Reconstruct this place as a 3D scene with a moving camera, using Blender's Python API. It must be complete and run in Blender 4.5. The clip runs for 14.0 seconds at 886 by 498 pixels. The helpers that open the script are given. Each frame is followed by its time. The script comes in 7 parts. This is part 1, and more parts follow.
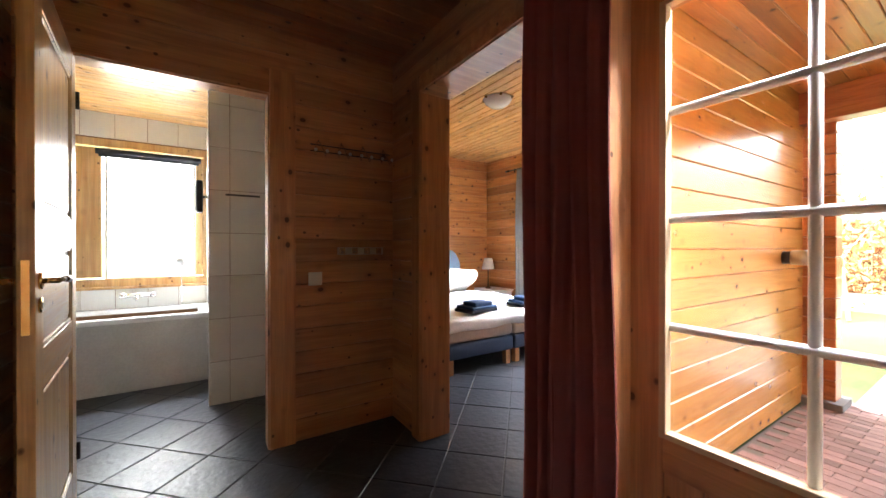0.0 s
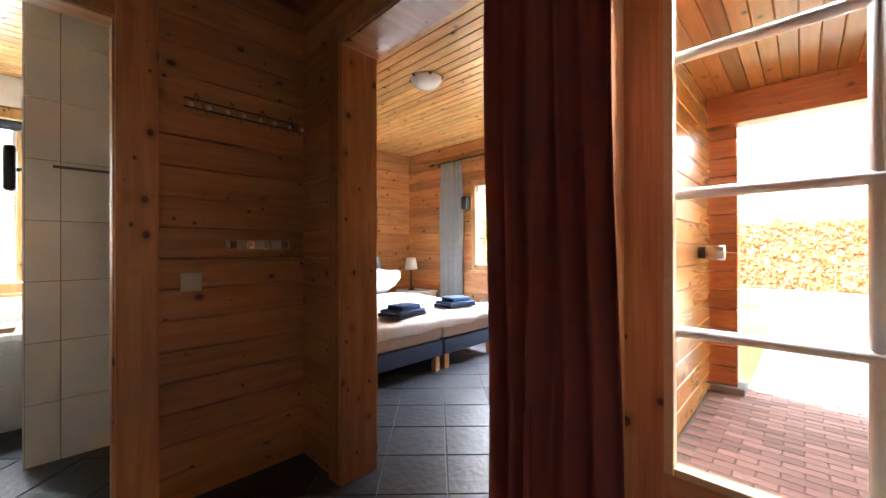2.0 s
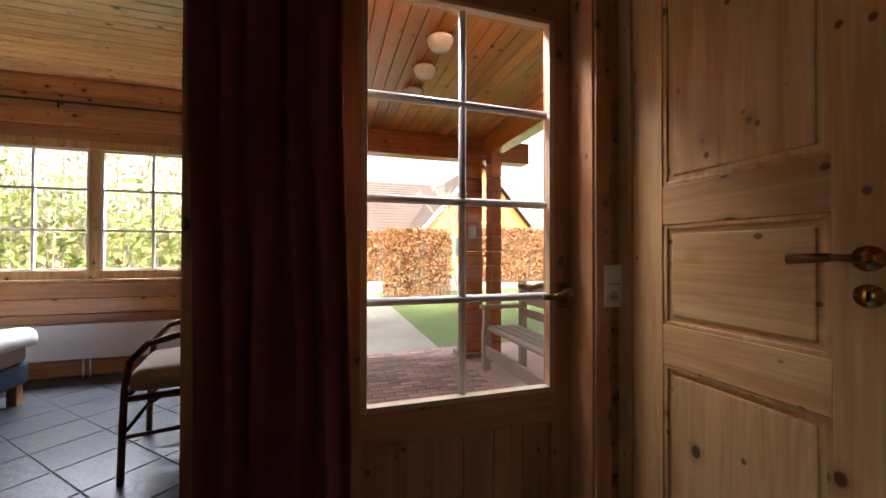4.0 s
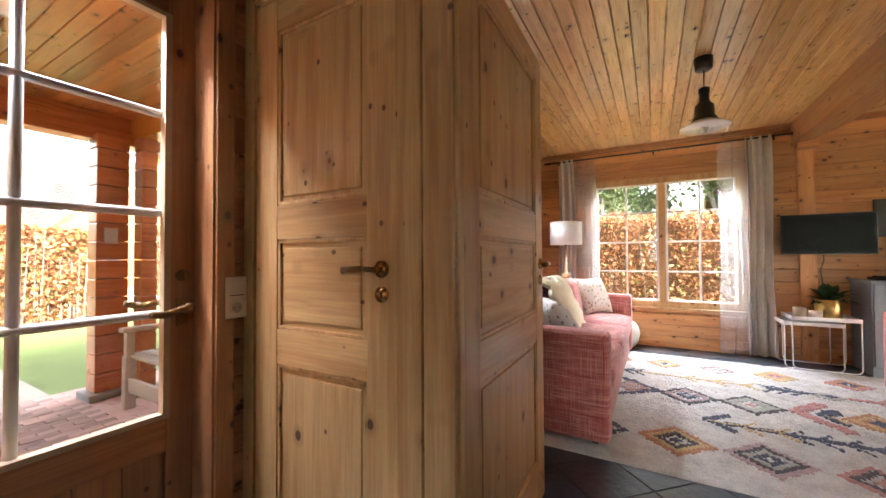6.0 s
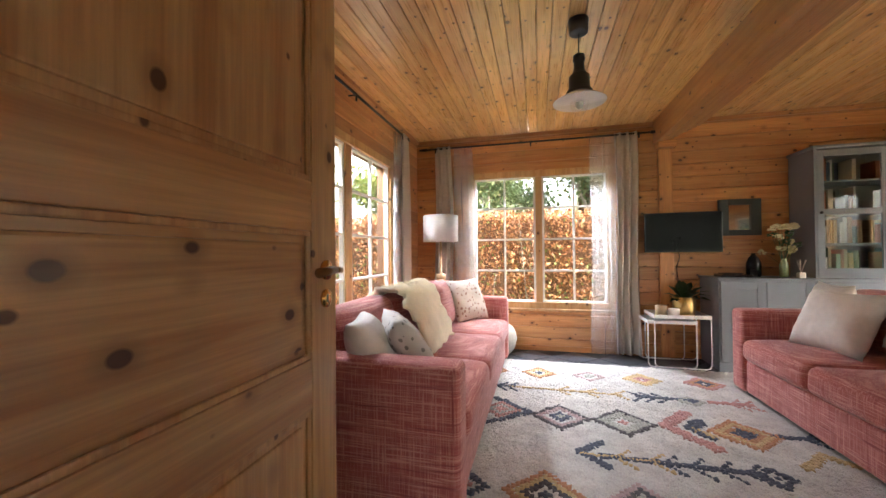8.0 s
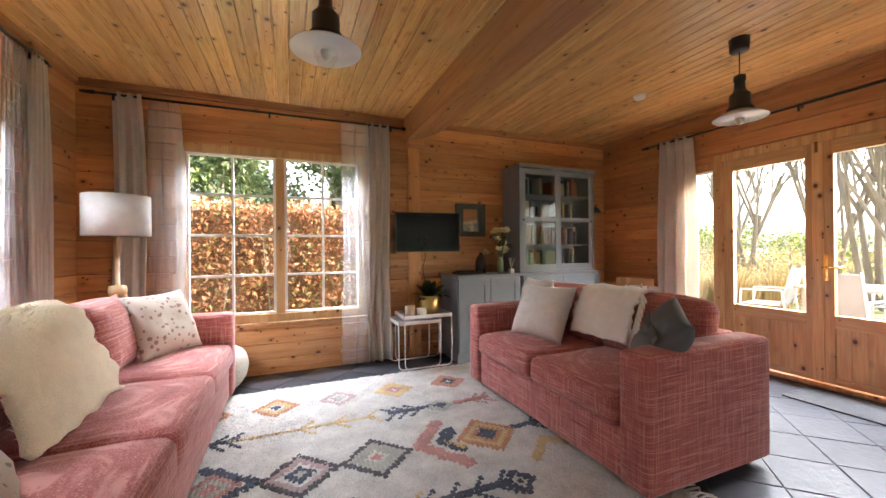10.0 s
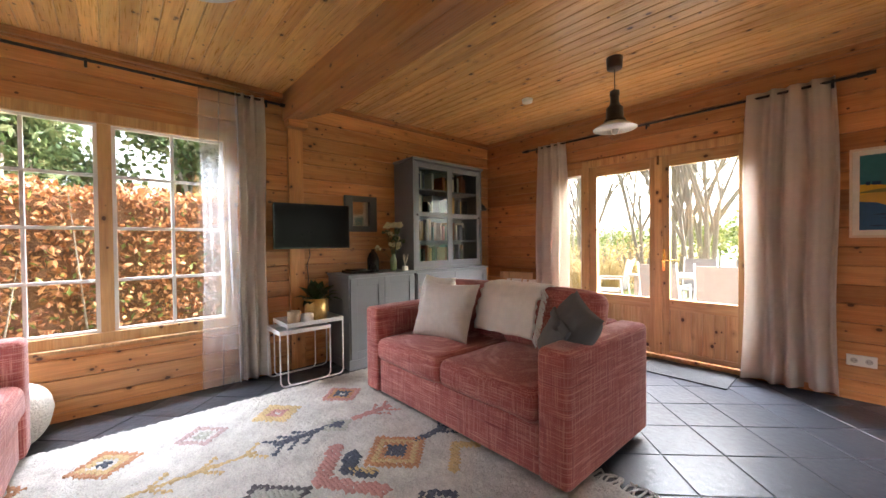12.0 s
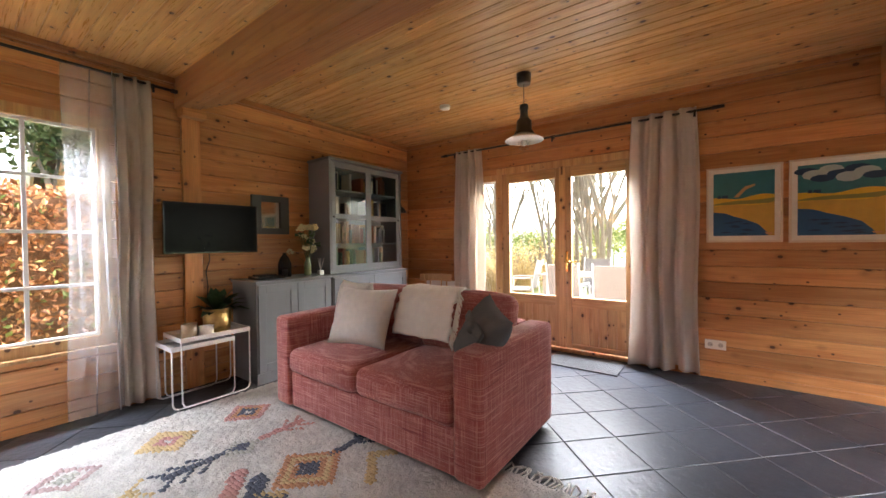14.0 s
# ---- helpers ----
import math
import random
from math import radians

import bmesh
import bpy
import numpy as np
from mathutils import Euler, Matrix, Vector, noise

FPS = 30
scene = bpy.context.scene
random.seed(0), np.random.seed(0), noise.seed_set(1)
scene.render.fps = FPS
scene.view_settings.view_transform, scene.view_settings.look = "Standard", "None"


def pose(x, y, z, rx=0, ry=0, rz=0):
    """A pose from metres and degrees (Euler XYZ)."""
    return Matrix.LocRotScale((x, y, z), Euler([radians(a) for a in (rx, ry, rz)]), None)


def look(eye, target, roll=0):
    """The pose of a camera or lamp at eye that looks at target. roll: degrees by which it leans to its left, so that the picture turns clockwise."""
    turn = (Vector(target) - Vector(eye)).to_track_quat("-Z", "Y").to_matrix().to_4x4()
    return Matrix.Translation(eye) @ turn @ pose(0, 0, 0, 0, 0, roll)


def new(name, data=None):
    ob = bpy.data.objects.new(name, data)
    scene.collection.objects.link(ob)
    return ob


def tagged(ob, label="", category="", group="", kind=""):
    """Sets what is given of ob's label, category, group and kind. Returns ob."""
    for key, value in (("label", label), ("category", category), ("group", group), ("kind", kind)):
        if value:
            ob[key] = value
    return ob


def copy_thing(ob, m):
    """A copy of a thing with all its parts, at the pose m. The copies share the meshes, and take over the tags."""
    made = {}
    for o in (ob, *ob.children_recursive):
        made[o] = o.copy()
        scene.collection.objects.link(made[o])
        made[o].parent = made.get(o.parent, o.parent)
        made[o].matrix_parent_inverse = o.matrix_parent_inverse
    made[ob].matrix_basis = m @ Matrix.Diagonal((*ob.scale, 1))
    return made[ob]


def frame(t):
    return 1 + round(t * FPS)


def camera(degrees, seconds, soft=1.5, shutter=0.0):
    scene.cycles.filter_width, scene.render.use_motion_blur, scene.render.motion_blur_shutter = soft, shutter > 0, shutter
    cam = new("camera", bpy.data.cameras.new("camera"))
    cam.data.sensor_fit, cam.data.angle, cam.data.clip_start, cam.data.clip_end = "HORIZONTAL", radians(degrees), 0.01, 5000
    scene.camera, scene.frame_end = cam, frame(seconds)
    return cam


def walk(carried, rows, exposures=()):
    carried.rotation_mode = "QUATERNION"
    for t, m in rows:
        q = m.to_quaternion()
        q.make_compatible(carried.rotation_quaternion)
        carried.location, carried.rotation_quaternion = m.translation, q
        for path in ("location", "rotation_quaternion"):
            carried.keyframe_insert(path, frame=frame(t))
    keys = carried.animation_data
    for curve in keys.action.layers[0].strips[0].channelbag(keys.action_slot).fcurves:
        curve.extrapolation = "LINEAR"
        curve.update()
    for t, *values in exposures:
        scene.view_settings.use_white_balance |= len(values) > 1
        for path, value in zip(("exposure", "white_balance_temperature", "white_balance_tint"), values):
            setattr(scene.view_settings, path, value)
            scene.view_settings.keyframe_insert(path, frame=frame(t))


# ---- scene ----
cam = camera(100.0, 14.0)
PATH = [
    (0, (0.092, 1.1, 1.207), (-0.995, -0.578, 1.2), -0.0),
    (0.5, (0.025, 0.995, 1.205), (-1.066, -0.681, 1.208), -0.2),
    (1, (-0.063, 0.912, 1.176), (-1.156, -0.763, 1.162), -0.1),
    (1.5, (-0.13, 0.822, 1.154), (-1.311, -0.792, 1.141), -0.1),
    (2, (-0.087, 0.719, 1.159), (-1.522, -0.674, 1.162), -0.1),
    (2.5, (0.01, 0.646, 1.15), (-1.716, -0.363, 1.138), -0.2),
    (3, (0.08, 0.547, 1.127), (-1.842, -0.008, 1.136), 0.1),
    (3.5, (0.096, 0.442, 1.115), (-1.904, 0.439, 1.134), 0.4),
    (4, (0.07, 0.359, 1.116), (-1.84, 0.95, 1.134), 0.1),
    (4.2, (0.075, 0.345, 1.121), (-1.754, 1.155, 1.13), -0.3),
    (6.3, (0.359, 0.59, 1.142), (-0.548, 2.372, 1.177), -0.3),
    (6.5, (0.381, 0.644, 1.138), (-0.486, 2.446, 1.165), -0.3),
    (7, (0.392, 0.841, 1.142), (-0.397, 2.678, 1.177), -0.4),
    (7.5, (0.379, 1.099, 1.168), (-0.319, 2.973, 1.196), -0.6),
    (8, (0.392, 1.394, 1.145), (-0.102, 3.332, 1.171), -0.5),
    (8.5, (0.457, 1.569, 1.134), (0.242, 3.557, 1.161), -0.7),
    (9, (0.492, 1.709, 1.148), (0.662, 3.702, 1.164), -0.8),
    (9.2, (0.495, 1.777, 1.15), (0.82, 3.75, 1.165), -0.7),
    (11.5, (0.458, 2.342, 1.185), (1.647, 3.949, 1.15), -0.6),
    (12, (0.445, 2.35, 1.176), (1.771, 3.846, 1.146), -0.6),
    (12.5, (0.454, 2.337, 1.204), (1.888, 3.731, 1.179), -0.6),
    (13, (0.473, 2.335, 1.212), (1.994, 3.632, 1.158), -0.6),
    (13.5, (0.48, 2.328, 1.224), (2.057, 3.556, 1.171), -0.6),
    (14, (0.472, 2.334, 1.208), (2.08, 3.523, 1.174), -0.6),
]
EXPOSURES = [(0.0, 4.95), (1.5, 5.0), (2.5, 4.8), (3.0, 3.75), (3.5, 3.35), (4.2, 3.2), (6.3, 4.45), (7.5, 4.3), (8.5, 4.0), (14.0, 3.9)]
SKY_LAMPS = [
    ("skylight_north", (0.4, 6.55, 2.62), (0.4, 4.6, 0.8), 1.5, 0.5, 27),
    ("skylight_west", (-1.75, 4.3, 2.66), (0.6, 4.3, 0.8), 1.0, 0.5, 15),
    ("skylight_garden", (5.1, 3.72, 2.55), (3.0, 3.72, 0.6), 1.4, 0.5, 54),
    ("skylight_south", (2.8, -1.3, 2.6), (2.8, 0.8, 0.9), 1.7, 0.5, 62),
    ("skylight_bedroom", (-4.7, -1.68, 2.6), (-2.6, -1.68, 1.5), 1.6, 0.5, 62),
    ("skylight_bathroom", (0.52, -4.25, 2.7), (0.52, -2.4, 0.4), 0.7, 0.5, 6),
    ("skylight_porch", (-1.47, 0.82, 2.42), (0.1, 0.82, 0.9), 0.7, 0.22, 6),
]
walk(cam, [(t, look(eye, target, roll)) for t, eye, target, roll in PATH], EXPOSURES)

# ---- daylight: a bright overcast sky with a weak, wide sun ----
world = bpy.data.worlds.new("sky")
scene.world = world
world.use_nodes = True
wn, wl = world.node_tree.nodes, world.node_tree.links
sky = wn.new("ShaderNodeTexSky")
sky.sky_type, sky.sun_disc = "NISHITA", False
sky.sun_elevation, sky.sun_rotation = radians(38), radians(108)
sky.dust_density, sky.air_density, sky.ozone_density = 6.0, 1.0, 0.6
grey = wn.new("ShaderNodeHueSaturation")
grey.inputs["Saturation"].default_value = 0.3
wl.new(sky.outputs[0], grey.inputs["Color"]), wl.new(grey.outputs[0], wn["Background"].inputs[0])
wn["Background"].inputs[1].default_value = 0.11
sun = new("sun", bpy.data.lights.new("sun", "SUN"))
sun.data.energy, sun.data.angle, sun.data.color = 0.9, radians(25), (1, 0.96, 0.9)
sun.matrix_world = look((30, -8, 26), (0, 2, 0))


# ---- materials ----
def mat(name, color=(0.8, 0.8, 0.8), rough=0.5, metal=0.0, bump=0.0, scale=60.0, vary=0.12, coat=0.0):
    """A plain surface with fine grain, broad unevenness and relief."""
    m = bpy.data.materials.new(name)
    m.use_nodes = True
    n, l = m.node_tree.nodes, m.node_tree.links
    b = n["Principled BSDF"]
    b.inputs["Roughness"].default_value, b.inputs["Metallic"].default_value = rough, metal
    b.inputs["Coat Weight"].default_value = coat
    tc = n.new("ShaderNodeTexCoord")
    fine, broad = n.new("ShaderNodeTexNoise"), n.new("ShaderNodeTexNoise")
    fine.inputs["Scale"].default_value, broad.inputs["Scale"].default_value = scale, scale / 14
    fine.inputs["Detail"].default_value = 4
    for t in (fine, broad):
        l.new(tc.outputs["Object"], t.inputs["Vector"])
    both = n.new("ShaderNodeMath")
    both.operation = "ADD"
    l.new(fine.outputs["Fac"], both.inputs[0]), l.new(broad.outputs["Fac"], both.inputs[1])
    ramp = n.new("ShaderNodeMapRange")
    ramp.inputs["From Min"].default_value, ramp.inputs["From Max"].default_value = 0.6, 1.4
    ramp.inputs["To Min"].default_value, ramp.inputs["To Max"].default_value = 1 - vary, 1 + vary
    l.new(both.outputs[0], ramp.inputs["Value"])
    mul = n.new("ShaderNodeVectorMath")
    mul.operation = "SCALE"
    mul.inputs[0].default_value = color
    l.new(ramp.outputs[0], mul.inputs["Scale"])
    l.new(mul.outputs[0], b.inputs["Base Color"])
    if bump:
        bp = n.new("ShaderNodeBump")
        bp.inputs["Strength"].default_value, bp.inputs["Distance"].default_value = bump, 0.01
        l.new(fine.outputs["Fac"], bp.inputs["Height"])
        l.new(bp.outputs[0], b.inputs["Normal"])
    return m


def pine(name, axis, light, dark, rough=0.35, knots=1.0, tone=0.25, island=False, coat=0.25, relief=0.12):
    """Knotty pine with the grain along axis (0 x, 1 y, 2 z); each board has its own tone."""
    m = bpy.data.materials.new(name)
    m.use_nodes = True
    n, l = m.node_tree.nodes, m.node_tree.links
    b = n["Principled BSDF"]
    b.inputs["Coat Weight"].default_value, b.inputs["Coat Roughness"].default_value = coat, 0.22
    tc = n.new("ShaderNodeTexCoord")
    if island:
        rnd = n.new("ShaderNodeNewGeometry").outputs["Random Per Island"]
    else:
        rnd = n.new("ShaderNodeObjectInfo").outputs["Random"]
    off = n.new("ShaderNodeMath")
    off.operation = "MULTIPLY"
    off.inputs[1].default_value = 37.0
    l.new(rnd, off.inputs[0])
    add = n.new("ShaderNodeVectorMath")
    add.operation = "ADD"
    l.new(tc.outputs["Object"], add.inputs[0]), l.new(off.outputs[0], add.inputs[1])

    def stretched(k):
        s = n.new("ShaderNodeVectorMath")
        s.operation = "MULTIPLY"
        v = [1.0, 1.0, 1.0]
        v[axis] = k
        s.inputs[1].default_value = v
        l.new(add.outputs[0], s.inputs[0])
        return s.outputs[0]

    grain, rings, vor, wide = (n.new("ShaderNodeTexNoise"), n.new("ShaderNodeTexNoise"), n.new("ShaderNodeTexVoronoi"), n.new("ShaderNodeTexNoise"))
    l.new(stretched(0.035), grain.inputs["Vector"])
    grain.inputs["Scale"].default_value, grain.inputs["Detail"].default_value = 130, 5
    l.new(stretched(0.07), rings.inputs["Vector"])
    rings.inputs["Scale"].default_value, rings.inputs["Detail"].default_value, rings.inputs["Distortion"].default_value = 22, 3, 0.6
    l.new(stretched(0.75), vor.inputs["Vector"])
    vor.inputs["Scale"].default_value = 7.5
    pins = n.new("ShaderNodeTexVoronoi")
    l.new(stretched(0.8), pins.inputs["Vector"])
    pins.inputs["Scale"].default_value = 11.0
    l.new(stretched(0.3), wide.inputs["Vector"])
    wide.inputs["Scale"].default_value = 2.2

    def mrange(src, a, c, lo, hi):
        r = n.new("ShaderNodeMapRange")
        for k, v in (("From Min", a), ("From Max", c), ("To Min", lo), ("To Max", hi)):
            r.inputs[k].default_value = v
        l.new(src, r.inputs["Value"])
        return r.outputs[0]

    def mix(f, a, c):
        x = n.new("ShaderNodeMix")
        x.data_type = "RGBA"
        l.new(f, x.inputs["Factor"])
        for sock, v in ((x.inputs["A"], a), (x.inputs["B"], c)):
            if isinstance(v, tuple):
                sock.default_value = (*v, 1)
            else:
                l.new(v, sock)
        return x.outputs["Result"]

    def scaled(col, f):
        s = n.new("ShaderNodeVectorMath")
        s.operation = "SCALE"
        l.new(col, s.inputs[0]), l.new(f, s.inputs["Scale"])
        return s.outputs[0]

    col = mix(mrange(rings.outputs["Fac"], 0.38, 0.66, 0, 1), light, dark)
    col = scaled(col, mrange(grain.outputs["Fac"], 0.3, 0.7, 0.86, 1.1))
    col = scaled(col, mrange(rnd, 0, 1, 1 - tone, 1 + tone))
    col = scaled(col, mrange(wide.outputs["Fac"], 0.3, 0.7, 0.88, 1.1))
    halo = mrange(vor.outputs["Distance"], 0.10, 0.26, 0.55 * knots, 0)
    col = mix(halo, col, tuple(c * 0.55 for c in dark))
    core = mrange(vor.outputs["Distance"], 0.085, 0.115, 0.92 * knots, 0)
    col = mix(core, col, (0.06, 0.02, 0.008))
    pin = mrange(pins.outputs["Distance"], 0.07, 0.11, 0.85 * knots, 0)
    col = mix(pin, col, (0.06, 0.02, 0.008))
    l.new(col, b.inputs["Base Color"])
    l.new(mrange(grain.outputs["Fac"], 0.3, 0.7, rough - 0.5 * relief, rough + 0.8 * relief), b.inputs["Roughness"])
    bp = n.new("ShaderNodeBump")
    bp.inputs["Strength"].default_value, bp.inputs["Distance"].default_value = relief, 0.004
    l.new(grain.outputs["Fac"], bp.inputs["Height"])
    l.new(bp.outputs[0], b.inputs["Normal"])
    return m


WALL_L, WALL_D = (0.58, 0.285, 0.105), (0.47, 0.195, 0.062)
PINE_X = pine("pine_boards_x", 0, WALL_L, WALL_D)
PINE_Y = pine("pine_boards_y", 1, WALL_L, WALL_D)
PINE_Z = pine("pine_upright", 2, WALL_L, WALL_D, tone=0.12)
HALL_X = pine("aged_pine_x", 0, (0.53, 0.27, 0.125), (0.41, 0.185, 0.08), tone=0.18)
HALL_Y = pine("aged_pine_y", 1, (0.53, 0.27, 0.125), (0.41, 0.185, 0.08), tone=0.18)
HALL_Z = pine("aged_pine_z", 2, (0.53, 0.27, 0.125), (0.41, 0.185, 0.08), tone=0.1)
CEIL_Y = pine("ceiling_pine_y", 1, (0.68, 0.40, 0.145), (0.57, 0.29, 0.09), tone=0.16, island=True, rough=0.3, coat=0.4)
CEIL_X = pine("ceiling_pine_x", 0, (0.68, 0.40, 0.145), (0.57, 0.29, 0.09), tone=0.16, island=True, rough=0.3, coat=0.4)
PORCH_X = pine("varnished_pine_x", 0, (0.60, 0.275, 0.068), (0.55, 0.235, 0.052), rough=0.25, coat=0.6, relief=0.015, tone=0.12)
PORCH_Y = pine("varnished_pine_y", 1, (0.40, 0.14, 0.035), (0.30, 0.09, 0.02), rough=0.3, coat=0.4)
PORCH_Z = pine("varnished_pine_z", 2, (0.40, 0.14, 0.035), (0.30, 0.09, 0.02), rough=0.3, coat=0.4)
PORCH_CEIL = pine("porch_ceiling_pine", 0, (0.52, 0.22, 0.06), (0.42, 0.16, 0.035), island=True)
DOOR_Z = pine("door_pine_z", 2, (0.61, 0.39, 0.175), (0.48, 0.265, 0.105), tone=0.1, knots=1.0)
DOOR_X = pine("door_pine_x", 0, (0.61, 0.39, 0.175), (0.48, 0.265, 0.105), tone=0.1)
DOOR_Y = pine("door_pine_y", 1, (0.61, 0.39, 0.175), (0.48, 0.265, 0.105), tone=0.1)
WHITE = mat("white_paint", (0.78, 0.78, 0.76), 0.4, vary=0.04)
BACKING = mat("wall_core_timber", (0.16, 0.07, 0.025), 0.8, vary=0.2)
SLATE = mat("dark_slate_tile", (0.032, 0.035, 0.042), 0.36, bump=0.35, scale=26, vary=0.45)
GROUT = mat("grey_grout", (0.085, 0.085, 0.083), 0.9, bump=0.3, vary=0.15)
TILE_W = mat("white_glazed_tile", (0.74, 0.75, 0.73), 0.16, vary=0.03, coat=0.3)
TILE_GROUT = mat("pale_tile_grout", (0.5, 0.5, 0.48), 0.9)
BRASS = mat("polished_brass", (0.72, 0.46, 0.15), 0.2, 1.0, vary=0.08)
DARK_BRASS = mat("tarnished_brass", (0.22, 0.14, 0.06), 0.3, 1.0, vary=0.2)
CHROME = mat("chrome", (0.75, 0.75, 0.76), 0.12, 1.0, vary=0.03)
BLACK = mat("black_metal", (0.012, 0.012, 0.013), 0.35, vary=0.2)
PLASTIC = mat("white_plastic", (0.76, 0.75, 0.7), 0.35, vary=0.03)


def glass_mat(name, tint=(1, 1, 1), gloss=0.0):
    m = bpy.data.materials.new(name)
    m.use_nodes = True
    n, l = m.node_tree.nodes, m.node_tree.links
    n.remove(n["Principled BSDF"])
    tr, gl, lw, mx = (n.new("ShaderNodeBsdfTransparent"), n.new("ShaderNodeBsdfGlossy"), n.new("ShaderNodeLayerWeight"), n.new("ShaderNodeMixShader"))
    pw, fr = n.new("ShaderNodeMath"), n.new("ShaderNodeMath")
    pw.operation, fr.operation = "POWER", "MULTIPLY_ADD"
    pw.inputs[1].default_value, fr.inputs[1].default_value, fr.inputs[2].default_value = 5.0, 0.7, 0.025
    tr.inputs[0].default_value = (*tint, 1)
    gl.inputs["Roughness"].default_value = gloss
    l.new(lw.outputs["Facing"], pw.inputs[0]), l.new(pw.outputs[0], fr.inputs[0])
    l.new(fr.outputs[0], mx.inputs[0]), l.new(tr.outputs[0], mx.inputs[1]), l.new(gl.outputs[0], mx.inputs[2])
    l.new(mx.outputs[0], n["Material Output"].inputs["Surface"])
    return m


GLASS = glass_mat("window_glass", (0.97, 0.98, 0.97))


# ---- building helpers ----
def box(bm, x0, x1, y0, y1, z0, z1, bevel=0.0):
    m = Matrix.LocRotScale(((x0 + x1) / 2, (y0 + y1) / 2, (z0 + z1) / 2), None, (abs(x1 - x0), abs(y1 - y0), abs(z1 - z0)))
    if not bevel:
        return bmesh.ops.create_cube(bm, size=1, matrix=m)["verts"]
    tmp = bmesh.new()
    bmesh.ops.create_cube(tmp, size=1, matrix=m)
    bmesh.ops.bevel(tmp, geom=tmp.edges[:], offset=bevel, segments=2, affect="EDGES", profile=0.6)
    me = bpy.data.meshes.new("tmp")
    tmp.to_mesh(me)
    tmp.free()
    n0 = len(bm.verts)
    bm.from_mesh(me)
    bpy.data.meshes.remove(me)
    bm.verts.ensure_lookup_table()
    return bm.verts[n0:]


def rod(bm, a, b, r, r2=None, seg=10):
    """A round bar from a to b."""
    a, b = Vector(a), Vector(b)
    d = b - a
    m = Matrix.Translation((a + b) / 2) @ d.to_track_quat("Z", "Y").to_matrix().to_4x4()
    return bmesh.ops.create_cone(bm, cap_ends=True, segments=seg, radius1=r, radius2=r if r2 is None else r2, depth=d.length, matrix=m)["verts"]


def lathe(bm, prof, seg=24, at=(0, 0, 0)):
    """A turned body from (radius, height) pairs."""
    rings = []
    for r, z in prof:
        rings.append([bm.verts.new((at[0] + r * math.cos(2 * math.pi * i / seg), at[1] + r * math.sin(2 * math.pi * i / seg), at[2] + z)) for i in range(seg)])
    for p, q in zip(rings, rings[1:]):
        for i in range(seg):
            bm.faces.new((p[i], p[(i + 1) % seg], q[(i + 1) % seg], q[i]))
    for ring, flip in ((rings[0], True), (rings[-1], False)):
        bm.faces.new(ring[::-1] if flip else ring)


def tube(bm, pts, r, seg=8, closed=False):
    pts = [Vector(p) for p in pts]
    n = len(pts)
    for i in range(n if closed else n - 1):
        rod(bm, pts[i], pts[(i + 1) % n], r, seg=seg)
        bmesh.ops.create_uvsphere(bm, u_segments=seg, v_segments=5, radius=r, matrix=Matrix.Translation(pts[i]))


def mesh_of(name, bm, material, smooth=False):
    me = bpy.data.meshes.new(name)
    bm.normal_update()
    bm.to_mesh(me)
    bm.free()
    me.materials.append(material)
    if smooth:
        for p in me.polygons:
            p.use_smooth = True
    return me


def part(name, bm, material, parent=None, label="", smooth=False):
    ob = new(name, mesh_of(name, bm, material, smooth))
    ob.parent = parent
    if label:
        tagged(ob, label)
    return ob


def thing(name, label, category, at=(0, 0, 0), turn=0, group="", kind=""):
    e = new(name)
    e.empty_display_size = 0.05
    e.matrix_world = pose(*at, 0, 0, turn)
    return tagged(e, label, category, group, kind)


def one(name, material, parent, *boxes, label="", bevel=0.0, smooth=False):
    bm = bmesh.new()
    for bx in boxes:
        box(bm, *bx, bevel=bevel)
    return part(name, bm, material, parent, label, smooth)


def cut_segments(a0, a1, z0, z1, holes):
    """The rectangles that are left of a0..a1 x z0..z1 once the holes (a0, a1, z0, z1) are out."""
    hs = [h for h in holes if h[0] < a1 and h[1] > a0 and h[2] < z1 and h[3] > z0]
    cuts = sorted({a0, a1, *[v for h in hs for v in h[:2] if a0 < v < a1]})
    out = []
    for p, q in zip(cuts, cuts[1:]):
        spans = [(z0, z1)]
        for h in hs:
            if h[0] <= p and h[1] >= q:
                spans = [s for lo, hi in spans for s in ((lo, min(hi, h[2])), (max(lo, h[3]), hi)) if s[1] - s[0] > 0.004]
        for s in spans:
            if out and out[-1][1] == p and (out[-1][2], out[-1][3]) == s:
                out[-1] = (out[-1][0], q, *s)
            else:
                out.append((p, q, *s))
    return out


def board_mesh(length, h, d, c=0.007):
    """A board along x with its long edges chamfered on the +y face."""
    prof = [(0, 0.001), (d - c, 0.001), (d, c), (d, h - c), (d - c, h - 0.001), (0, h - 0.001)]
    bm = bmesh.new()
    ends = [[bm.verts.new((x, y, z)) for y, z in prof] for x in (0, length)]
    for i in range(6):
        j = (i + 1) % 6
        bm.faces.new((ends[0][i], ends[0][j], ends[1][j], ends[1][i]))
    bm.faces.new(ends[0][::-1]), bm.faces.new(ends[1])
    bmesh.ops.recalc_face_normals(bm, faces=bm.faces[:])
    return bm


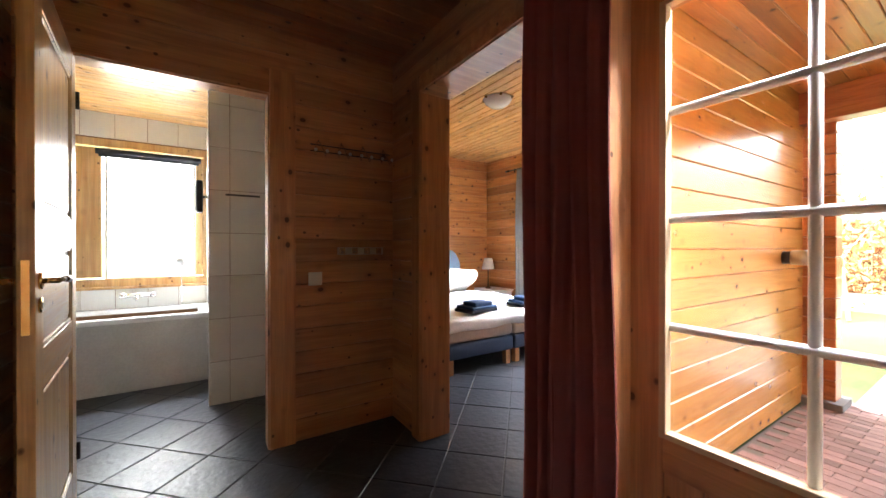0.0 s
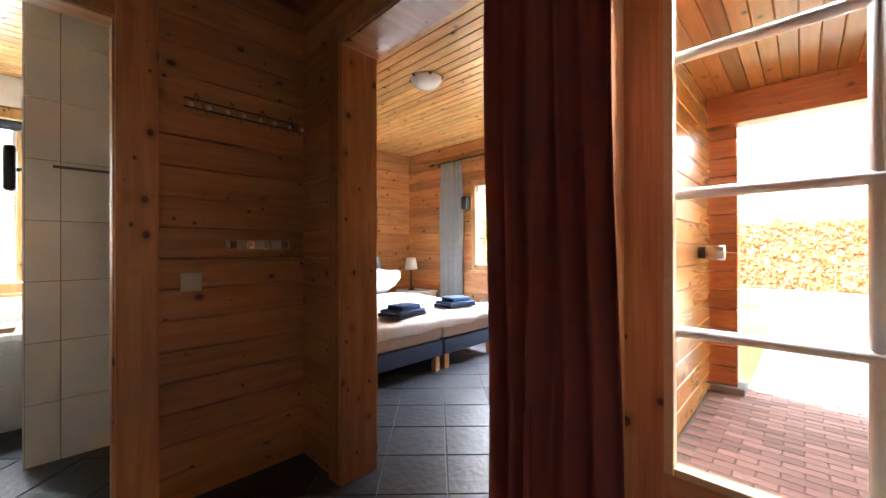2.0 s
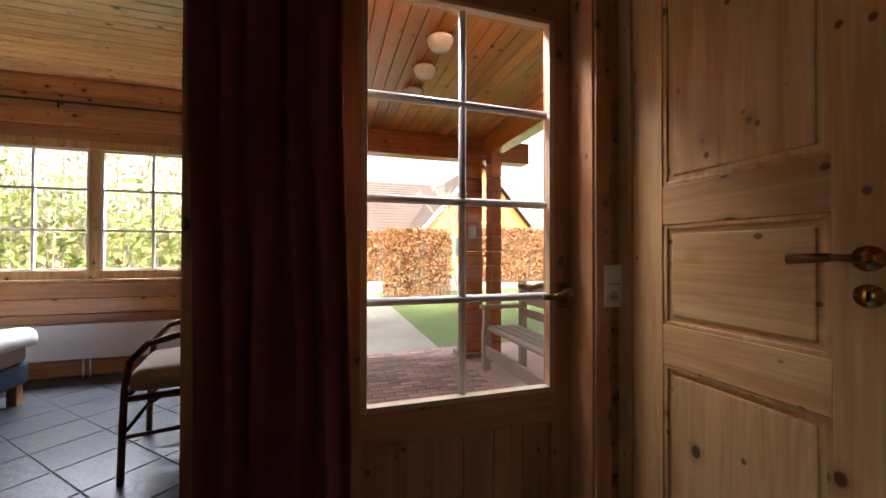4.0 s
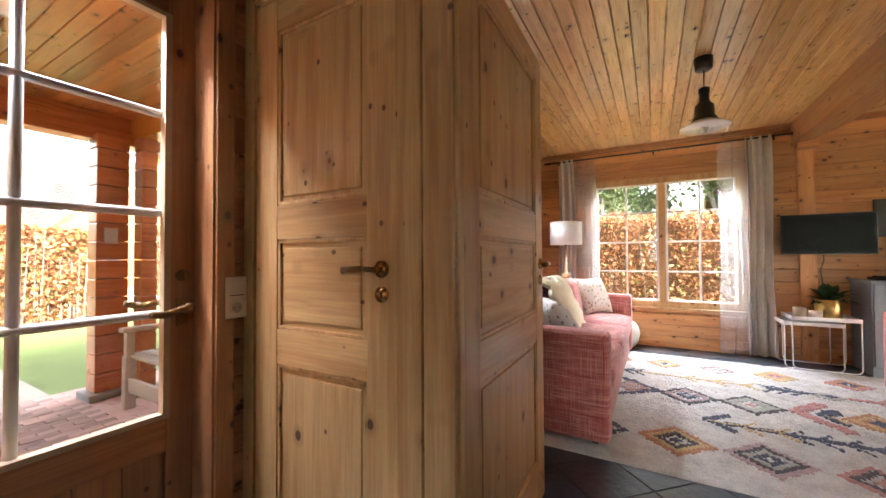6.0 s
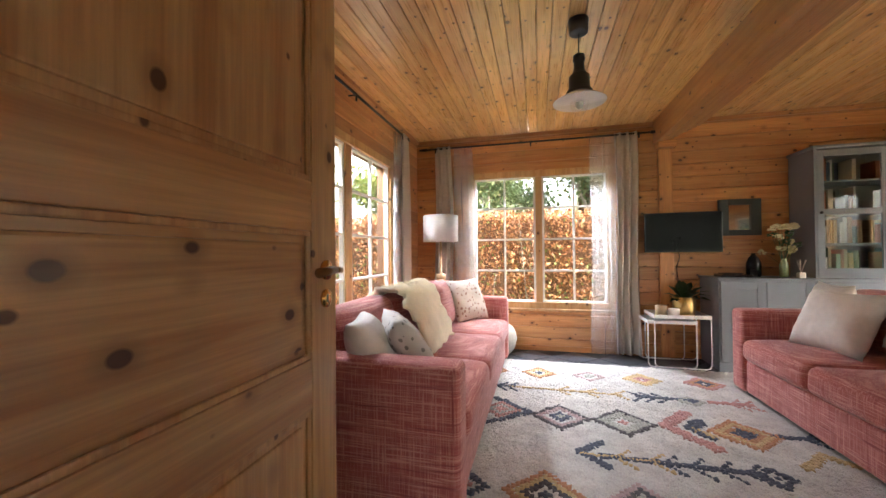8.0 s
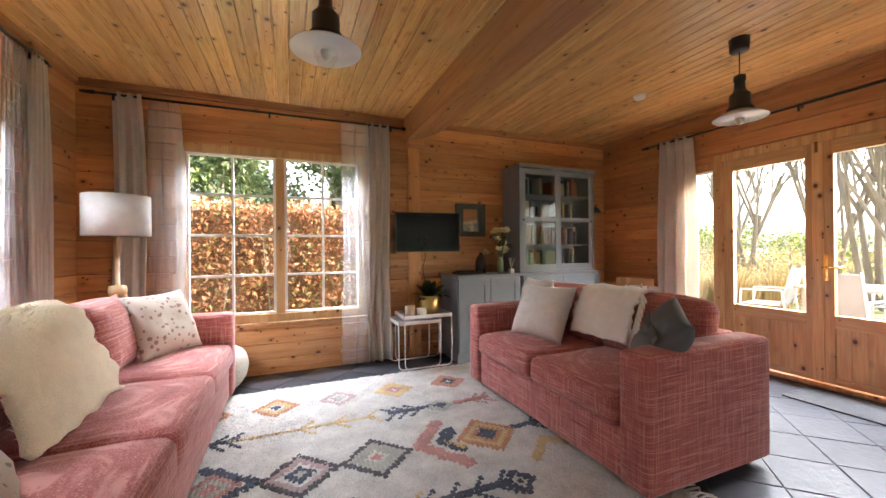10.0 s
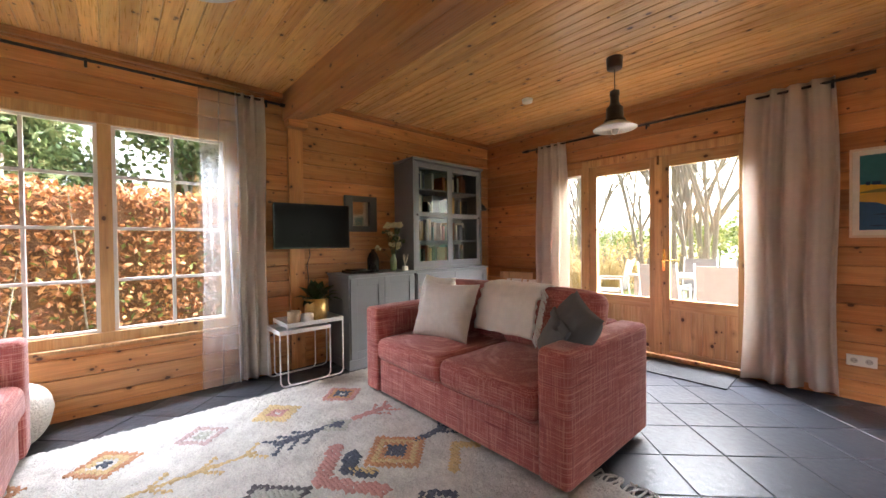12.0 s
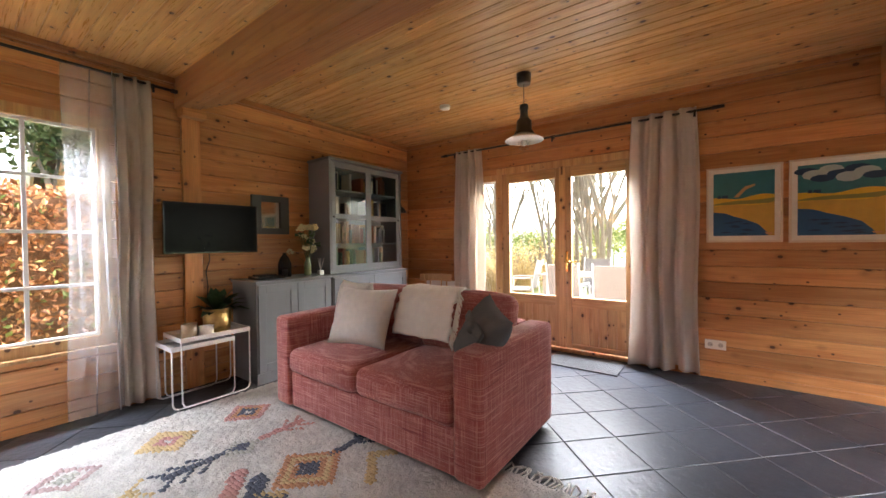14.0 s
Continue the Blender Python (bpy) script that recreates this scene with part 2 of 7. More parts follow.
def wall(name, axis, n0, n1, a0, a1, z0, z1, holes=(), sides=(), label="", course=0.14):
    """A timber wall along axis ("x" or "y") from n0 to n1 across; sides: (+1 or -1, material) to clad with boards."""
    bm = bmesh.new()
    for p, q, lo, hi in cut_segments(a0, a1, z0, z1, holes):
        box(bm, *((p, q, n0, n1) if axis == "x" else (n0, n1, p, q)), lo, hi)
    core = tagged(part(name, bm, BACKING), label or "solid pine log wall of stacked horizontal boards", "wall", kind="structure")
    for side, material in sides:
        z = z0
        while z < z1 - 0.02:
            top = min(z + course, z1)
            for p, q, lo, hi in cut_segments(a0, a1, z, top, holes):
                ob = part("plank", board_mesh(q - p, hi - lo, 0.02), material, core)
                # the mesh keeps its own grain along its length
                if axis == "x":
                    m = pose(p, n1, lo) if side > 0 else pose(q, n0, lo, 0, 0, 180)
                else:
                    m = pose(n1, q, lo, 0, 0, -90) if side > 0 else pose(n0, p, lo, 0, 0, 90)
                ob.matrix_world = m
            z = top
    return core


def ceiling_boards(name, axis, x0, x1, y0, y1, z, material, width=0.095, label="varnished pine board ceiling with narrow grooves"):
    bm = bmesh.new()
    box(bm, x0, x1, y0, y1, z + 0.02, z + 0.12)
    a, b = (x0, x1) if axis == "y" else (y0, y1)
    while a < b - 0.01:
        e = min(a + width, b)
        c, d = 0.006, 0.018
        prof = [(a + 0.001, z + d), (a + 0.001, z + c), (a + c, z), (e - c, z), (e - 0.001, z + c), (e - 0.001, z + d)]
        lo, hi = (y0, y1) if axis == "y" else (x0, x1)
        ends = [[bm.verts.new((p, v, h) if axis == "y" else (v, p, h)) for p, h in prof] for v in (lo, hi)]
        for i in range(5):
            bm.faces.new((ends[0][i], ends[0][i + 1], ends[1][i + 1], ends[1][i]))
        a = e
    bmesh.ops.recalc_face_normals(bm, faces=bm.faces[:])
    return tagged(part(name, bm, material), label, "ceiling", kind="structure")


def window(name, axis, n, a0, a1, z0, z1, lights, cols, rows, inward, label, material=DOOR_Z, sill=True, depth=0.1, glazing=GLASS):
    """A pine window in the plane n; lights: the sashes' (a0, a1); inward: +1 or -1, the way to the room."""
    e = thing(name, label, "window", kind="structure")

    def bx(p, q, lo, hi, d0, d1):
        return (p, q, n + d0 * inward, n + d1 * inward, lo, hi) if axis == "x" else (n + d0 * inward, n + d1 * inward, p, q, lo, hi)

    w = 0.07
    g0, g1 = lights[0][0], lights[-1][1]
    k = 0.005
    fr = [bx(a0 - w, a1 + w, z1 - k, z1 + w, -depth / 2, 0.035), bx(a0 - w, a1 + w, z0 - w, z0 + k, -depth / 2, 0.034)]
    fr += [bx(a0 - w, a0 + k, z0 + k, z1 - k, -depth / 2, 0.036), bx(a1 - k, a1 + w, z0 + k, z1 - k, -depth / 2, 0.036)]
    one("window_frame", material, e, *fr, bevel=0.004)
    for (p, q), (r, s) in zip(lights, lights[1:]):
        one("window_post", material, e, bx(q, r, z0, z1, -depth / 2, 0.02), bevel=0.004)
    if sill:
        one("window_sill", material, e, bx(a0 - w - 0.03, a1 + w + 0.03, z0 - w - 0.025, z0 - w, -0.01, 0.075), bevel=0.006)
    lo, hi = z0, z1
    for p, q in lights:
        s = 0.024
        one("sash", WHITE, e, bx(p, q, lo, lo + s, -0.03, 0.008), bx(p, q, hi - s, hi, -0.03, 0.008),
            bx(p, p + s, lo + s, hi - s, -0.03, 0.008), bx(q - s, q, lo + s, hi - s, -0.03, 0.008), label="white painted sash", bevel=0.003)
        for i in range(1, cols):
            c = p + (q - p) * i / cols
            one("muntin", WHITE, e, bx(c - 0.011, c + 0.011, lo + s, hi - s, -0.024, 0.004), bevel=0.003)
        for j in range(1, rows):
            c = lo + (hi - lo) * j / rows
            one("muntin", WHITE, e, bx(p + s, q - s, c - 0.011, c + 0.011, -0.022, 0.006), bevel=0.003)
        for i in range(cols):
            for j in range(rows):
                u, v = (q - p) / cols, (hi - lo) / rows
                g = one("pane", glazing, e, bx(p + u * i + 0.009, p + u * (i + 1) - 0.009, lo + v * j + 0.009, lo + v * (j + 1) - 0.009, -0.012, -0.008))
                g.visible_shadow = False
    return e


# ---- the shell ----
CEIL = 2.575
FACE = 0.02
# slate floor: a bed of grout, with tiles laid diagonally further down
one_floor = bmesh.new()
box(one_floor, -1.24, 4.6, -4.0, 6.05, -0.13, -0.004)
box(one_floor, -4.2, -1.2399, -4.0, 0.05, -0.13, -0.004)
floor = tagged(part("floor", one_floor, GROUT), "dark slate floor tiles laid diagonally", "floor", kind="structure")

LWIN = (-0.36, 1.16, 0.56, 2.06)
wall("wall_north", "x", 5.96, 6.1, -1.25, 4.65, 0, CEIL, [LWIN], [(-1, PINE_X)])
window("window_1", "x", 5.97, *LWIN, [(-0.36, 0.37), (0.445, 1.16)], 2, 4, -1, "pine-framed window with white muntins over the beech hedge")
WWIN = (3.3, 5.03, 0.56, 2.06)
wall("wall_west", "y", -1.25, -1.12, 1.5, 5.96, 0, CEIL, [WWIN], [(1, PINE_X)])
window("window_2", "y", -1.13, *WWIN, [(3.3, 4.11), (4.22, 5.03)], 2, 4, 1, "wide pine-framed window with white muntins to the lawn")
FRD = (3.0, 4.42, 0.02, 2.02)
SIDE = (4.5, 4.75, 0.5, 1.95)
wall("wall_east", "y", 4.52, 4.65, -0.6, 5.96, 0, CEIL, [FRD, SIDE], [(-1, PINE_X)])
window("window_3", "y", 4.53, *SIDE, [(4.5, 4.75)], 1, 1, -1, "narrow pine side window beside the garden doors", sill=False)
SWIN = (1.9, 3.7, 0.56, 2.06)
wall("wall_south", "x", -0.75, -0.6, 0.92, 4.65, 0, CEIL, [SWIN], [(1, PINE_X)])
window("window_6", "x", -0.61, *SWIN, [(1.9, 2.76), (2.84, 3.7)], 2, 4, 1, "pine-framed dining window with white muntins")
# hall: north wall with two doors
CDOOR = (-0.99, -0.33, 0, 2.1)
LDOOR = (-0.2, 0.70, 0, 2.1)
wall("wall_hall_north", "x", 1.42, 1.49, -1.25, 0.92, 0, CEIL, [CDOOR, LDOOR], [(-1, HALL_X), (1, PINE_X)])
wall("wall_hall_east", "y", 0.82, 0.92, -1.4, 1.42, 0, CEIL, [], [(-1, HALL_X), (1, PINE_X)])
BATHD = (-0.24, 0.63, 0, 2.12)
wall("wall_hall_south", "x", -1.43, -1.345, -1.24, 1.6, 0, CEIL, [BATHD], [(1, HALL_X)])
BEDD = (-0.91, 0.0, 0, 2.17)
FDOOR = (0.36, 1.27, 0, 2.12)
wall("wall_hall_west", "y", -1.25, -1.07, -1.345, 1.42, 0, CEIL, [BEDD, FDOOR], [(1, HALL_X)])
ceiling_boards("ceiling_living", "y", -1.12, 4.52, 1.4, 5.96, CEIL, CEIL_Y)
ceiling_boards("ceiling_dining", "y", 0.92, 4.52, -0.6, 1.4, CEIL, CEIL_Y)
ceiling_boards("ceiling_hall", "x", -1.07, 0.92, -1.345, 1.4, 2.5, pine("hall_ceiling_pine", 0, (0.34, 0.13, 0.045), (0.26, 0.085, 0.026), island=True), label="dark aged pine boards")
# bedroom
BWIN = (-2.53, -0.82, 0.94, 2.05)
wall("wall_bedroom_west", "y", -4.24, -4.1, -4.0, 0.05, 0, 2.75, [BWIN], [(1, PINE_X)])
window("window_4", "y", -4.11, *BWIN, [(-2.53, -1.71), (-1.63, -0.82)], 2, 3, 1, "pine-framed bedroom window with white muntins", sill=True)
wall("wall_bedroom_south", "x", -4.1, -3.95, -4.24, -1.24, 0, 2.75, [], [(1, PINE_X)])
wall("wall_bedroom_north", "x", -0.04, 0.08, -4.24, -1.25, -0.12, 2.75, [], [(-1, PINE_X), (1, PORCH_X)], label="varnished pine board wall between bedroom and porch", course=0.165)
wall("wall_bedroom_east", "y", -1.25, -1.2, -3.95, -1.345, 0, 2.75, [], [(-1, PINE_X)])
ceiling_boards("ceiling_bedroom", "y", -4.1, -1.25, -3.95, -0.04, 2.68, CEIL_Y, width=0.1)
# bathroom
BATHW = (0.08, 1.14, 0.9, 2.18)
bw = wall("wall_bathroom_south", "x", -3.8, -3.66, -0.4, 1.7, 0, 2.6, [BATHW], [], label="bathroom wall of white glazed tiles")
wall("wall_bathroom_east", "y", 1.6, 1.7, -3.66, -1.43, 0, 2.6, [], [], label="bathroom wall of white glazed tiles")
wall("wall_bathroom_west", "y", -1.2, -0.36, -3.66, -1.43, 0, 2.6, [], [], label="bathroom wall beside the shower")
wall("wall_bathroom_partition", "x", -3.66, -2.245, -0.36, 0.045, 0, 2.6, [], [], label="tiled bathroom partition wall")
ceiling_boards("ceiling_bathroom", "x", -0.4, 1.7, -3.66, -1.43, 2.5, CEIL_X, width=0.09)
# roof slab over everything keeps the daylight out of the loft
tagged(one("roof", BACKING, None, (-4.4, 4.9, -4.2, 6.4, 2.85, 3.0)), "plain roof deck above the rooms", "roof", kind="structure")


# ---- doors ----
def panel_door(name, label, width, height, at, turn):
    """A pine panel door, hinged at its origin, leaf along +x, 40 mm thick along y."""
    e = thing(name, label, "door", at, turn)
    w, h, s = width, height, 0.115
    one("stile", DOOR_Z, e, (0, s, 0, 0.04, 0.01, h), bevel=0.003)
    one("stile", DOOR_Z, e, (w - s, w, 0, 0.04, 0.01, h), bevel=0.003)
    rails = [(0.01, 0.2), (0.76, 0.885), (1.205, 1.33), (h - 0.12, h)]
    for lo, hi in rails:
        one("rail", DOOR_X, e, (s, w - s, 0.001, 0.039, lo, hi), bevel=0.003)
    for k, ((a, b), (c, d)) in enumerate(zip(rails, rails[1:])):
        bm = bmesh.new()
        box(bm, s - 0.005, w - s + 0.005, 0.013, 0.027, b - 0.005, c + 0.005)
        box(bm, s + 0.03, w - s - 0.03, 0.007, 0.033, b + 0.03, c - 0.03, bevel=0.006)
        part("panel", bm, DOOR_X if k == 1 else DOOR_Z, e)
        bm = bmesh.new()
        for y0, y1 in ((0.004, 0.013), (0.027, 0.036)):
            box(bm, s, w - s, y0, y1, b, b + 0.014, bevel=0.004), box(bm, s, w - s, y0, y1, c - 0.014, c, bevel=0.004)
            box(bm, s, s + 0.014, y0, y1, b, c, bevel=0.004), box(bm, w - s - 0.014, w - s, y0, y1, b, c, bevel=0.004)
        part("moulding", bm, DOOR_Z, e)
    for side in (0, 1):
        y, o = (0.0, -1) if side == 0 else (0.04, 1)
        bm = bmesh.new()
        rod(bm, (w - 0.055, y, 1.105), (w - 0.055, y + 0.007 * o, 1.105), 0.026, seg=20)
        rod(bm, (w - 0.055, y, 1.105), (w - 0.055, y + 0.045 * o, 1.105), 0.009)
        hd = part("door_handle", bm, BRASS, e, "polished brass lever handle", True)
        bm = bmesh.new()
        tube(bm, [(w - 0.055, y + 0.045 * o, 1.105), (w - 0.09, y + 0.05 * o, 1.107), (w - 0.16, y + 0.05 * o, 1.102)], 0.008)
        rod(bm, (w - 0.09, y + 0.05 * o, 1.107), (w - 0.165, y + 0.05 * o, 1.102), 0.009, 0.0125, 12)
        part("lever", bm, DARK_BRASS, hd, smooth=True)
        bm = bmesh.new()
        rod(bm, (w - 0.055, y, 1.03), (w - 0.055, y + 0.006 * o, 1.03), 0.024, seg=20)
        kp = part("key_plate", bm, BRASS, e, "round brass key plate", True)
        one("keyhole", BLACK, kp, (w - 0.058, w - 0.052, y + 0.004 * o, y + 0.008 * o, 1.02, 1.04))
    one("lock_plate", BRASS, e, (w - 0.001, w + 0.002, 0.011, 0.029, 0.95, 1.17))
    for z in (0.25, 1.9):
        bm = bmesh.new()
        rod(bm, (-0.004, 0.046, z - 0.04), (-0.004, 0.046, z + 0.04), 0.008)
        part("hinge", bm, BLACK, e, smooth=True)
    return e


def lining(name, axis, n0, n1, a0, a1, top, cas, material, across, label, faces=(0, 1)):
    """Door lining and architraves round an opening a0..a1 in a wall from n0 to n1."""
    e = thing(name, label, "door frame", kind="structure")

    def bx(p, q, lo, hi, d0, d1):
        return (p, q, d0, d1, lo, hi) if axis == "x" else (d0, d1, p, q, lo, hi)

    one("jamb", material, e, bx(a0 - 0.03, a0 + 0.004, 0, top - 0.004, n0 - 0.003, n1 + 0.003), bevel=0.002)
    one("jamb", material, e, bx(a1 - 0.004, a1 + 0.03, 0, top - 0.004, n0 - 0.003, n1 + 0.003), bevel=0.002)
    one("head", across, e, bx(a0 - 0.03, a1 + 0.03, top - 0.004, top + 0.03, n0 - 0.003, n1 + 0.003), bevel=0.002)
    for f in faces:
        d0, d1 = ((n0 - 0.015, n0 + 0.003), (n1 - 0.003, n1 + 0.015))[f]
        one("architrave", material, e, bx(a0 - cas, a0 - 0.004, 0, top + cas, d0, d1), bevel=0.004)
        one("architrave", material, e, bx(a1 + 0.004, a1 + cas, 0, top + cas, d0, d1), bevel=0.004)
        one("architrave", across, e, bx(a0 - 0.004, a1 + 0.004, top + 0.004, top + cas, d0, d1), bevel=0.004)
    return e


lining("door_frame_1", "x", 1.40, 1.51, -0.99, -0.33, 2.1, 0.085, DOOR_Z, DOOR_X, "knotty pine frame of the closed cupboard door")
df = thing("door_frame_2", "knotty pine frame of the living room doorway", "door frame", kind="structure")
one("jamb", DOOR_Z, df, (-0.215, -0.13, 1.397, 1.425, 0, 2.1), bevel=0.006)
one("jamb", DOOR_Z, df, (-0.215, -0.195, 1.434, 1.512, 0, 2.1), bevel=0.002)
one("jamb", DOOR_Z, df, (0.696, 0.73, 1.397, 1.513, 0, 2.096), bevel=0.002)
one("head", DOOR_X, df, (-0.2, 0.73, 1.397, 1.513, 2.096, 2.13), bevel=0.002)
one("architrave", DOOR_Z, df, (-0.237, -0.14, 1.383, 1.3965, 0, 2.185), bevel=0.005)
one("architrave", DOOR_Z, df, (0.704, 0.785, 1.385, 1.403, 0, 2.185), bevel=0.004)
one("architrave", DOOR_X, df, (-0.139, 0.703, 1.385, 1.403, 2.104, 2.185), bevel=0.004)
one("architrave", DOOR_Z, df, (-0.3, -0.216, 1.507, 1.525, 0, 2.185), bevel=0.004)
one("architrave", DOOR_Z, df, (0.704, 0.785, 1.507, 1.525, 0, 2.185), bevel=0.004)
one("architrave", DOOR_X, df, (-0.215, 0.703, 1.507, 1.525, 2.104, 2.185), bevel=0.004)
lining("door_frame_3", "x", -1.43, -1.325, -0.24, 0.63, 2.12, 0.15, HALL_Z, HALL_X, "aged pine frame of the bathroom doorway", faces=(1,))
lining("door_frame_4", "y", -1.25, -1.05, -0.91, 0.0, 2.17, 0.1, HALL_Z, HALL_X, "knotty pine frame of the bedroom doorway")
panel_door("cupboard_door", "closed knotty pine panel door with brass lever handle", 0.654, 2.09, (-0.987, 1.395, 0), 0)
panel_door("living_room_door", "open knotty pine panel door standing against the living room", 0.888, 2.085, (-0.142, 1.443, 0), 91.0)
panel_door("bathroom_door", "open pine panel door with brass handle beside the bathroom", 0.83, 2.09, (0.63, -1.3, 0), 95.8)

# front door: glazed, with white glazing bars
fd = thing("front_door", "closed brown front door with white-barred glass panes", "door", (-1.2, 0.36, 0))
for lo, hi, z0, z1 in ((0, 0.11, 0.01, 2.11), (0.82, 0.91, 0.01, 2.11)):
    one("stile", HALL_Z, fd, (-0.03, 0.03, lo, hi, z0, z1), bevel=0.004)
for z0, z1 in ((0.01, 0.16), (0.47, 0.595), (2.0, 2.11)):
    one("rail", HALL_Y, fd, (-0.029, 0.029, 0.11, 0.82, z0, z1), bevel=0.004)
for k in range(6):
    one("board", HALL_Z, fd, (-0.018, 0.018, 0.11 + k * 0.1184, 0.108 + (k + 1) * 0.1184, 0.16, 0.47), bevel=0.004)
one("glazing_bead", mat("pale_bead", (0.55, 0.42, 0.27), 0.5), fd, (0.0, 0.034, 0.1, 0.122, 0.585, 2.01), (0.0, 0.034, 0.808, 0.83, 0.585, 2.01),
    (0.0, 0.034, 0.122, 0.808, 0.585, 0.605), (0.0, 0.034, 0.122, 0.808, 1.992, 2.01), bevel=0.003)
for z in (0.947, 1.30, 1.652):
    bm = bmesh.new()
    rod(bm, (0, 0.122, z), (0, 0.808, z), 0.0145, seg=12)
    part("glazing_bar", bm, WHITE, fd, "white painted glazing bar", True)
bm = bmesh.new()
rod(bm, (-0.002, 0.465, 0.605), (-0.002, 0.465, 1.992), 0.0145, seg=12)
part("glazing_bar", bm, WHITE, fd, "white painted glazing bar", True)
zs = [0.6, 0.947, 1.30, 1.652, 2.0]
for i in range(2):
    for j in range(4):
        g = one("pane", GLASS, fd, (-0.004, 0.0, 0.115 + i * 0.35, 0.465 + i * 0.35, zs[j], zs[j + 1]))
        g.visible_shadow = False
bm = bmesh.new()
box(bm, 0.03, 0.036, 0.845, 0.885, 0.90, 1.0, bevel=0.003)
rod(bm, (0.03, 0.865, 0.965), (0.075, 0.865, 0.965), 0.011)
tube(bm, [(0.075, 0.865, 0.965), (0.085, 0.83, 0.962), (0.08, 0.79, 0.95), (0.085, 0.75, 0.955)], 0.012)
bmesh.ops.create_uvsphere(bm, u_segments=12, v_segments=8, radius=0.02, matrix=Matrix.Translation((0.075, 0.865, 0.965)))
part("door_handle", bm, DARK_BRASS, fd, "ornate tarnished brass lever", True)
bm = bmesh.new()
tube(bm, [(-0.03, 0.85, 0.975), (-0.08, 0.84, 0.98), (-0.085, 0.79, 0.97), (-0.08, 0.74, 0.985)], 0.012)
part("outside_handle", bm, DARK_BRASS, fd, "ornate tarnished brass lever", True)
bm = bmesh.new()
rod(bm, (0.03, 0.865, 1.08), (0.045, 0.865, 1.08), 0.022, seg=16)
box(bm, 0.045, 0.06, 0.86, 0.87, 1.06, 1.1, bevel=0.003)
part("deadbolt_knob", bm, DARK_BRASS, fd, smooth=True)
lining("door_frame_5", "y", -1.27, -1.05, 0.36, 1.27, 2.12, 0.07, HALL_Z, HALL_Y, "aged pine frame of the front door", faces=(1,))

# garden doors
gd = thing("garden_doors", "closed pair of glazed pine garden doors", "door", (4.53, 0, 0))
one("door_frame", DOOR_Z, gd, (-0.04, 0.06, 2.93, 3.005, 0, 2.09), (-0.04, 0.06, 4.415, 4.49, 0, 2.09), (-0.04, 0.06, 3.005, 4.415, 2.013, 2.09), (-0.03, 0.06, 3.0, 4.42, 0, 0.04), bevel=0.004)
for a0, a1, g0, g1 in ((3.003, 3.69, 3.065, 3.6), (3.695, 4.417, 3.78, 4.33)):
    lf = new("door_leaf")
    lf.parent = gd
    one("stile", DOOR_Z, lf, (-0.02, 0.03, a0, g0, 0.05, 2.015), bevel=0.004)
    one("stile", DOOR_Z, lf, (-0.02, 0.03, g1, a1, 0.05, 2.015), bevel=0.004)
    for z0, z1 in ((0.05, 0.1), (0.5, 0.605), (1.905, 2.015)):
        one("rail", DOOR_Y, lf, (-0.019, 0.029, g0, g1, z0, z1), bevel=0.004)
    nb = 6
    for k in range(nb):
        u = (g1 - g0) / nb
        one("board", DOOR_Z, lf, (-0.008, 0.018, g0 + u * k, g0 + u * (k + 1) - 0.0015, 0.1, 0.5), bevel=0.004)
    g = one("pane", GLASS, lf, (0.004, 0.008, g0 - 0.01, g1 + 0.01, 0.595, 1.915))
    g.visible_shadow = False
one("astragal", DOOR_Z, gd, (-0.035, -0.02, 3.66, 3.73, 0.05, 2.01), bevel=0.005)
bm = bmesh.new()
box(bm, -0.026, -0.02, 3.635, 3.665, 0.88, 1.1, bevel=0.002)
tube(bm, [(-0.022, 3.65, 0.99), (-0.07, 3.65, 0.99), (-0.075, 3.6, 0.985), (-0.072, 3.53, 0.995)], 0.009)
part("door_handle", bm, BRASS, gd, "brass lever on a long plate", True)
one("bolt", CHROME, gd, (-0.045, -0.034, 3.685, 3.705, 1.93, 2.02))
for z in (0.3, 1.0, 1.8):
    bm = bmesh.new()
    rod(bm, (-0.03, 3.0, z - 0.05), (-0.03, 3.0, z + 0.05), 0.008)
    part("hinge", bm, BRASS, gd, smooth=True)
tagged(one("door_mat", mat("grey_coir_mat", (0.055, 0.055, 0.055), 0.95, bump=0.8, scale=300, vary=0.3), None, (4.02, 4.47, 3.05, 3.72, 0.0, 0.012), bevel=0.004),
       "thin grey door mat before the garden doors", "door mat")


# ---- cloth ----
def cloth_mat(name, color, rough=0.9, through_light=0.25, weave=350, clear=0.0):
    m = mat(name, color, rough, bump=0.25, scale=weave, vary=0.1)
    n, l = m.node_tree.nodes, m.node_tree.links
    tl, mx = n.new("ShaderNodeBsdfTranslucent"), n.new("ShaderNodeMixShader")
    tl.inputs[0].default_value = (*color, 1)
    mx.inputs[0].default_value = through_light
    l.new(n["Principled BSDF"].outputs[0], mx.inputs[1]), l.new(tl.outputs[0], mx.inputs[2])
    out = mx.outputs[0]
    if clear:
        tr, m2 = n.new("ShaderNodeBsdfTransparent"), n.new("ShaderNodeMixShader")
        m2.inputs[0].default_value = clear
        l.new(out, m2.inputs[1]), l.new(tr.outputs[0], m2.inputs[2])
        out = m2.outputs[0]
    l.new(out, n["Material Output"].inputs["Surface"])
    return m


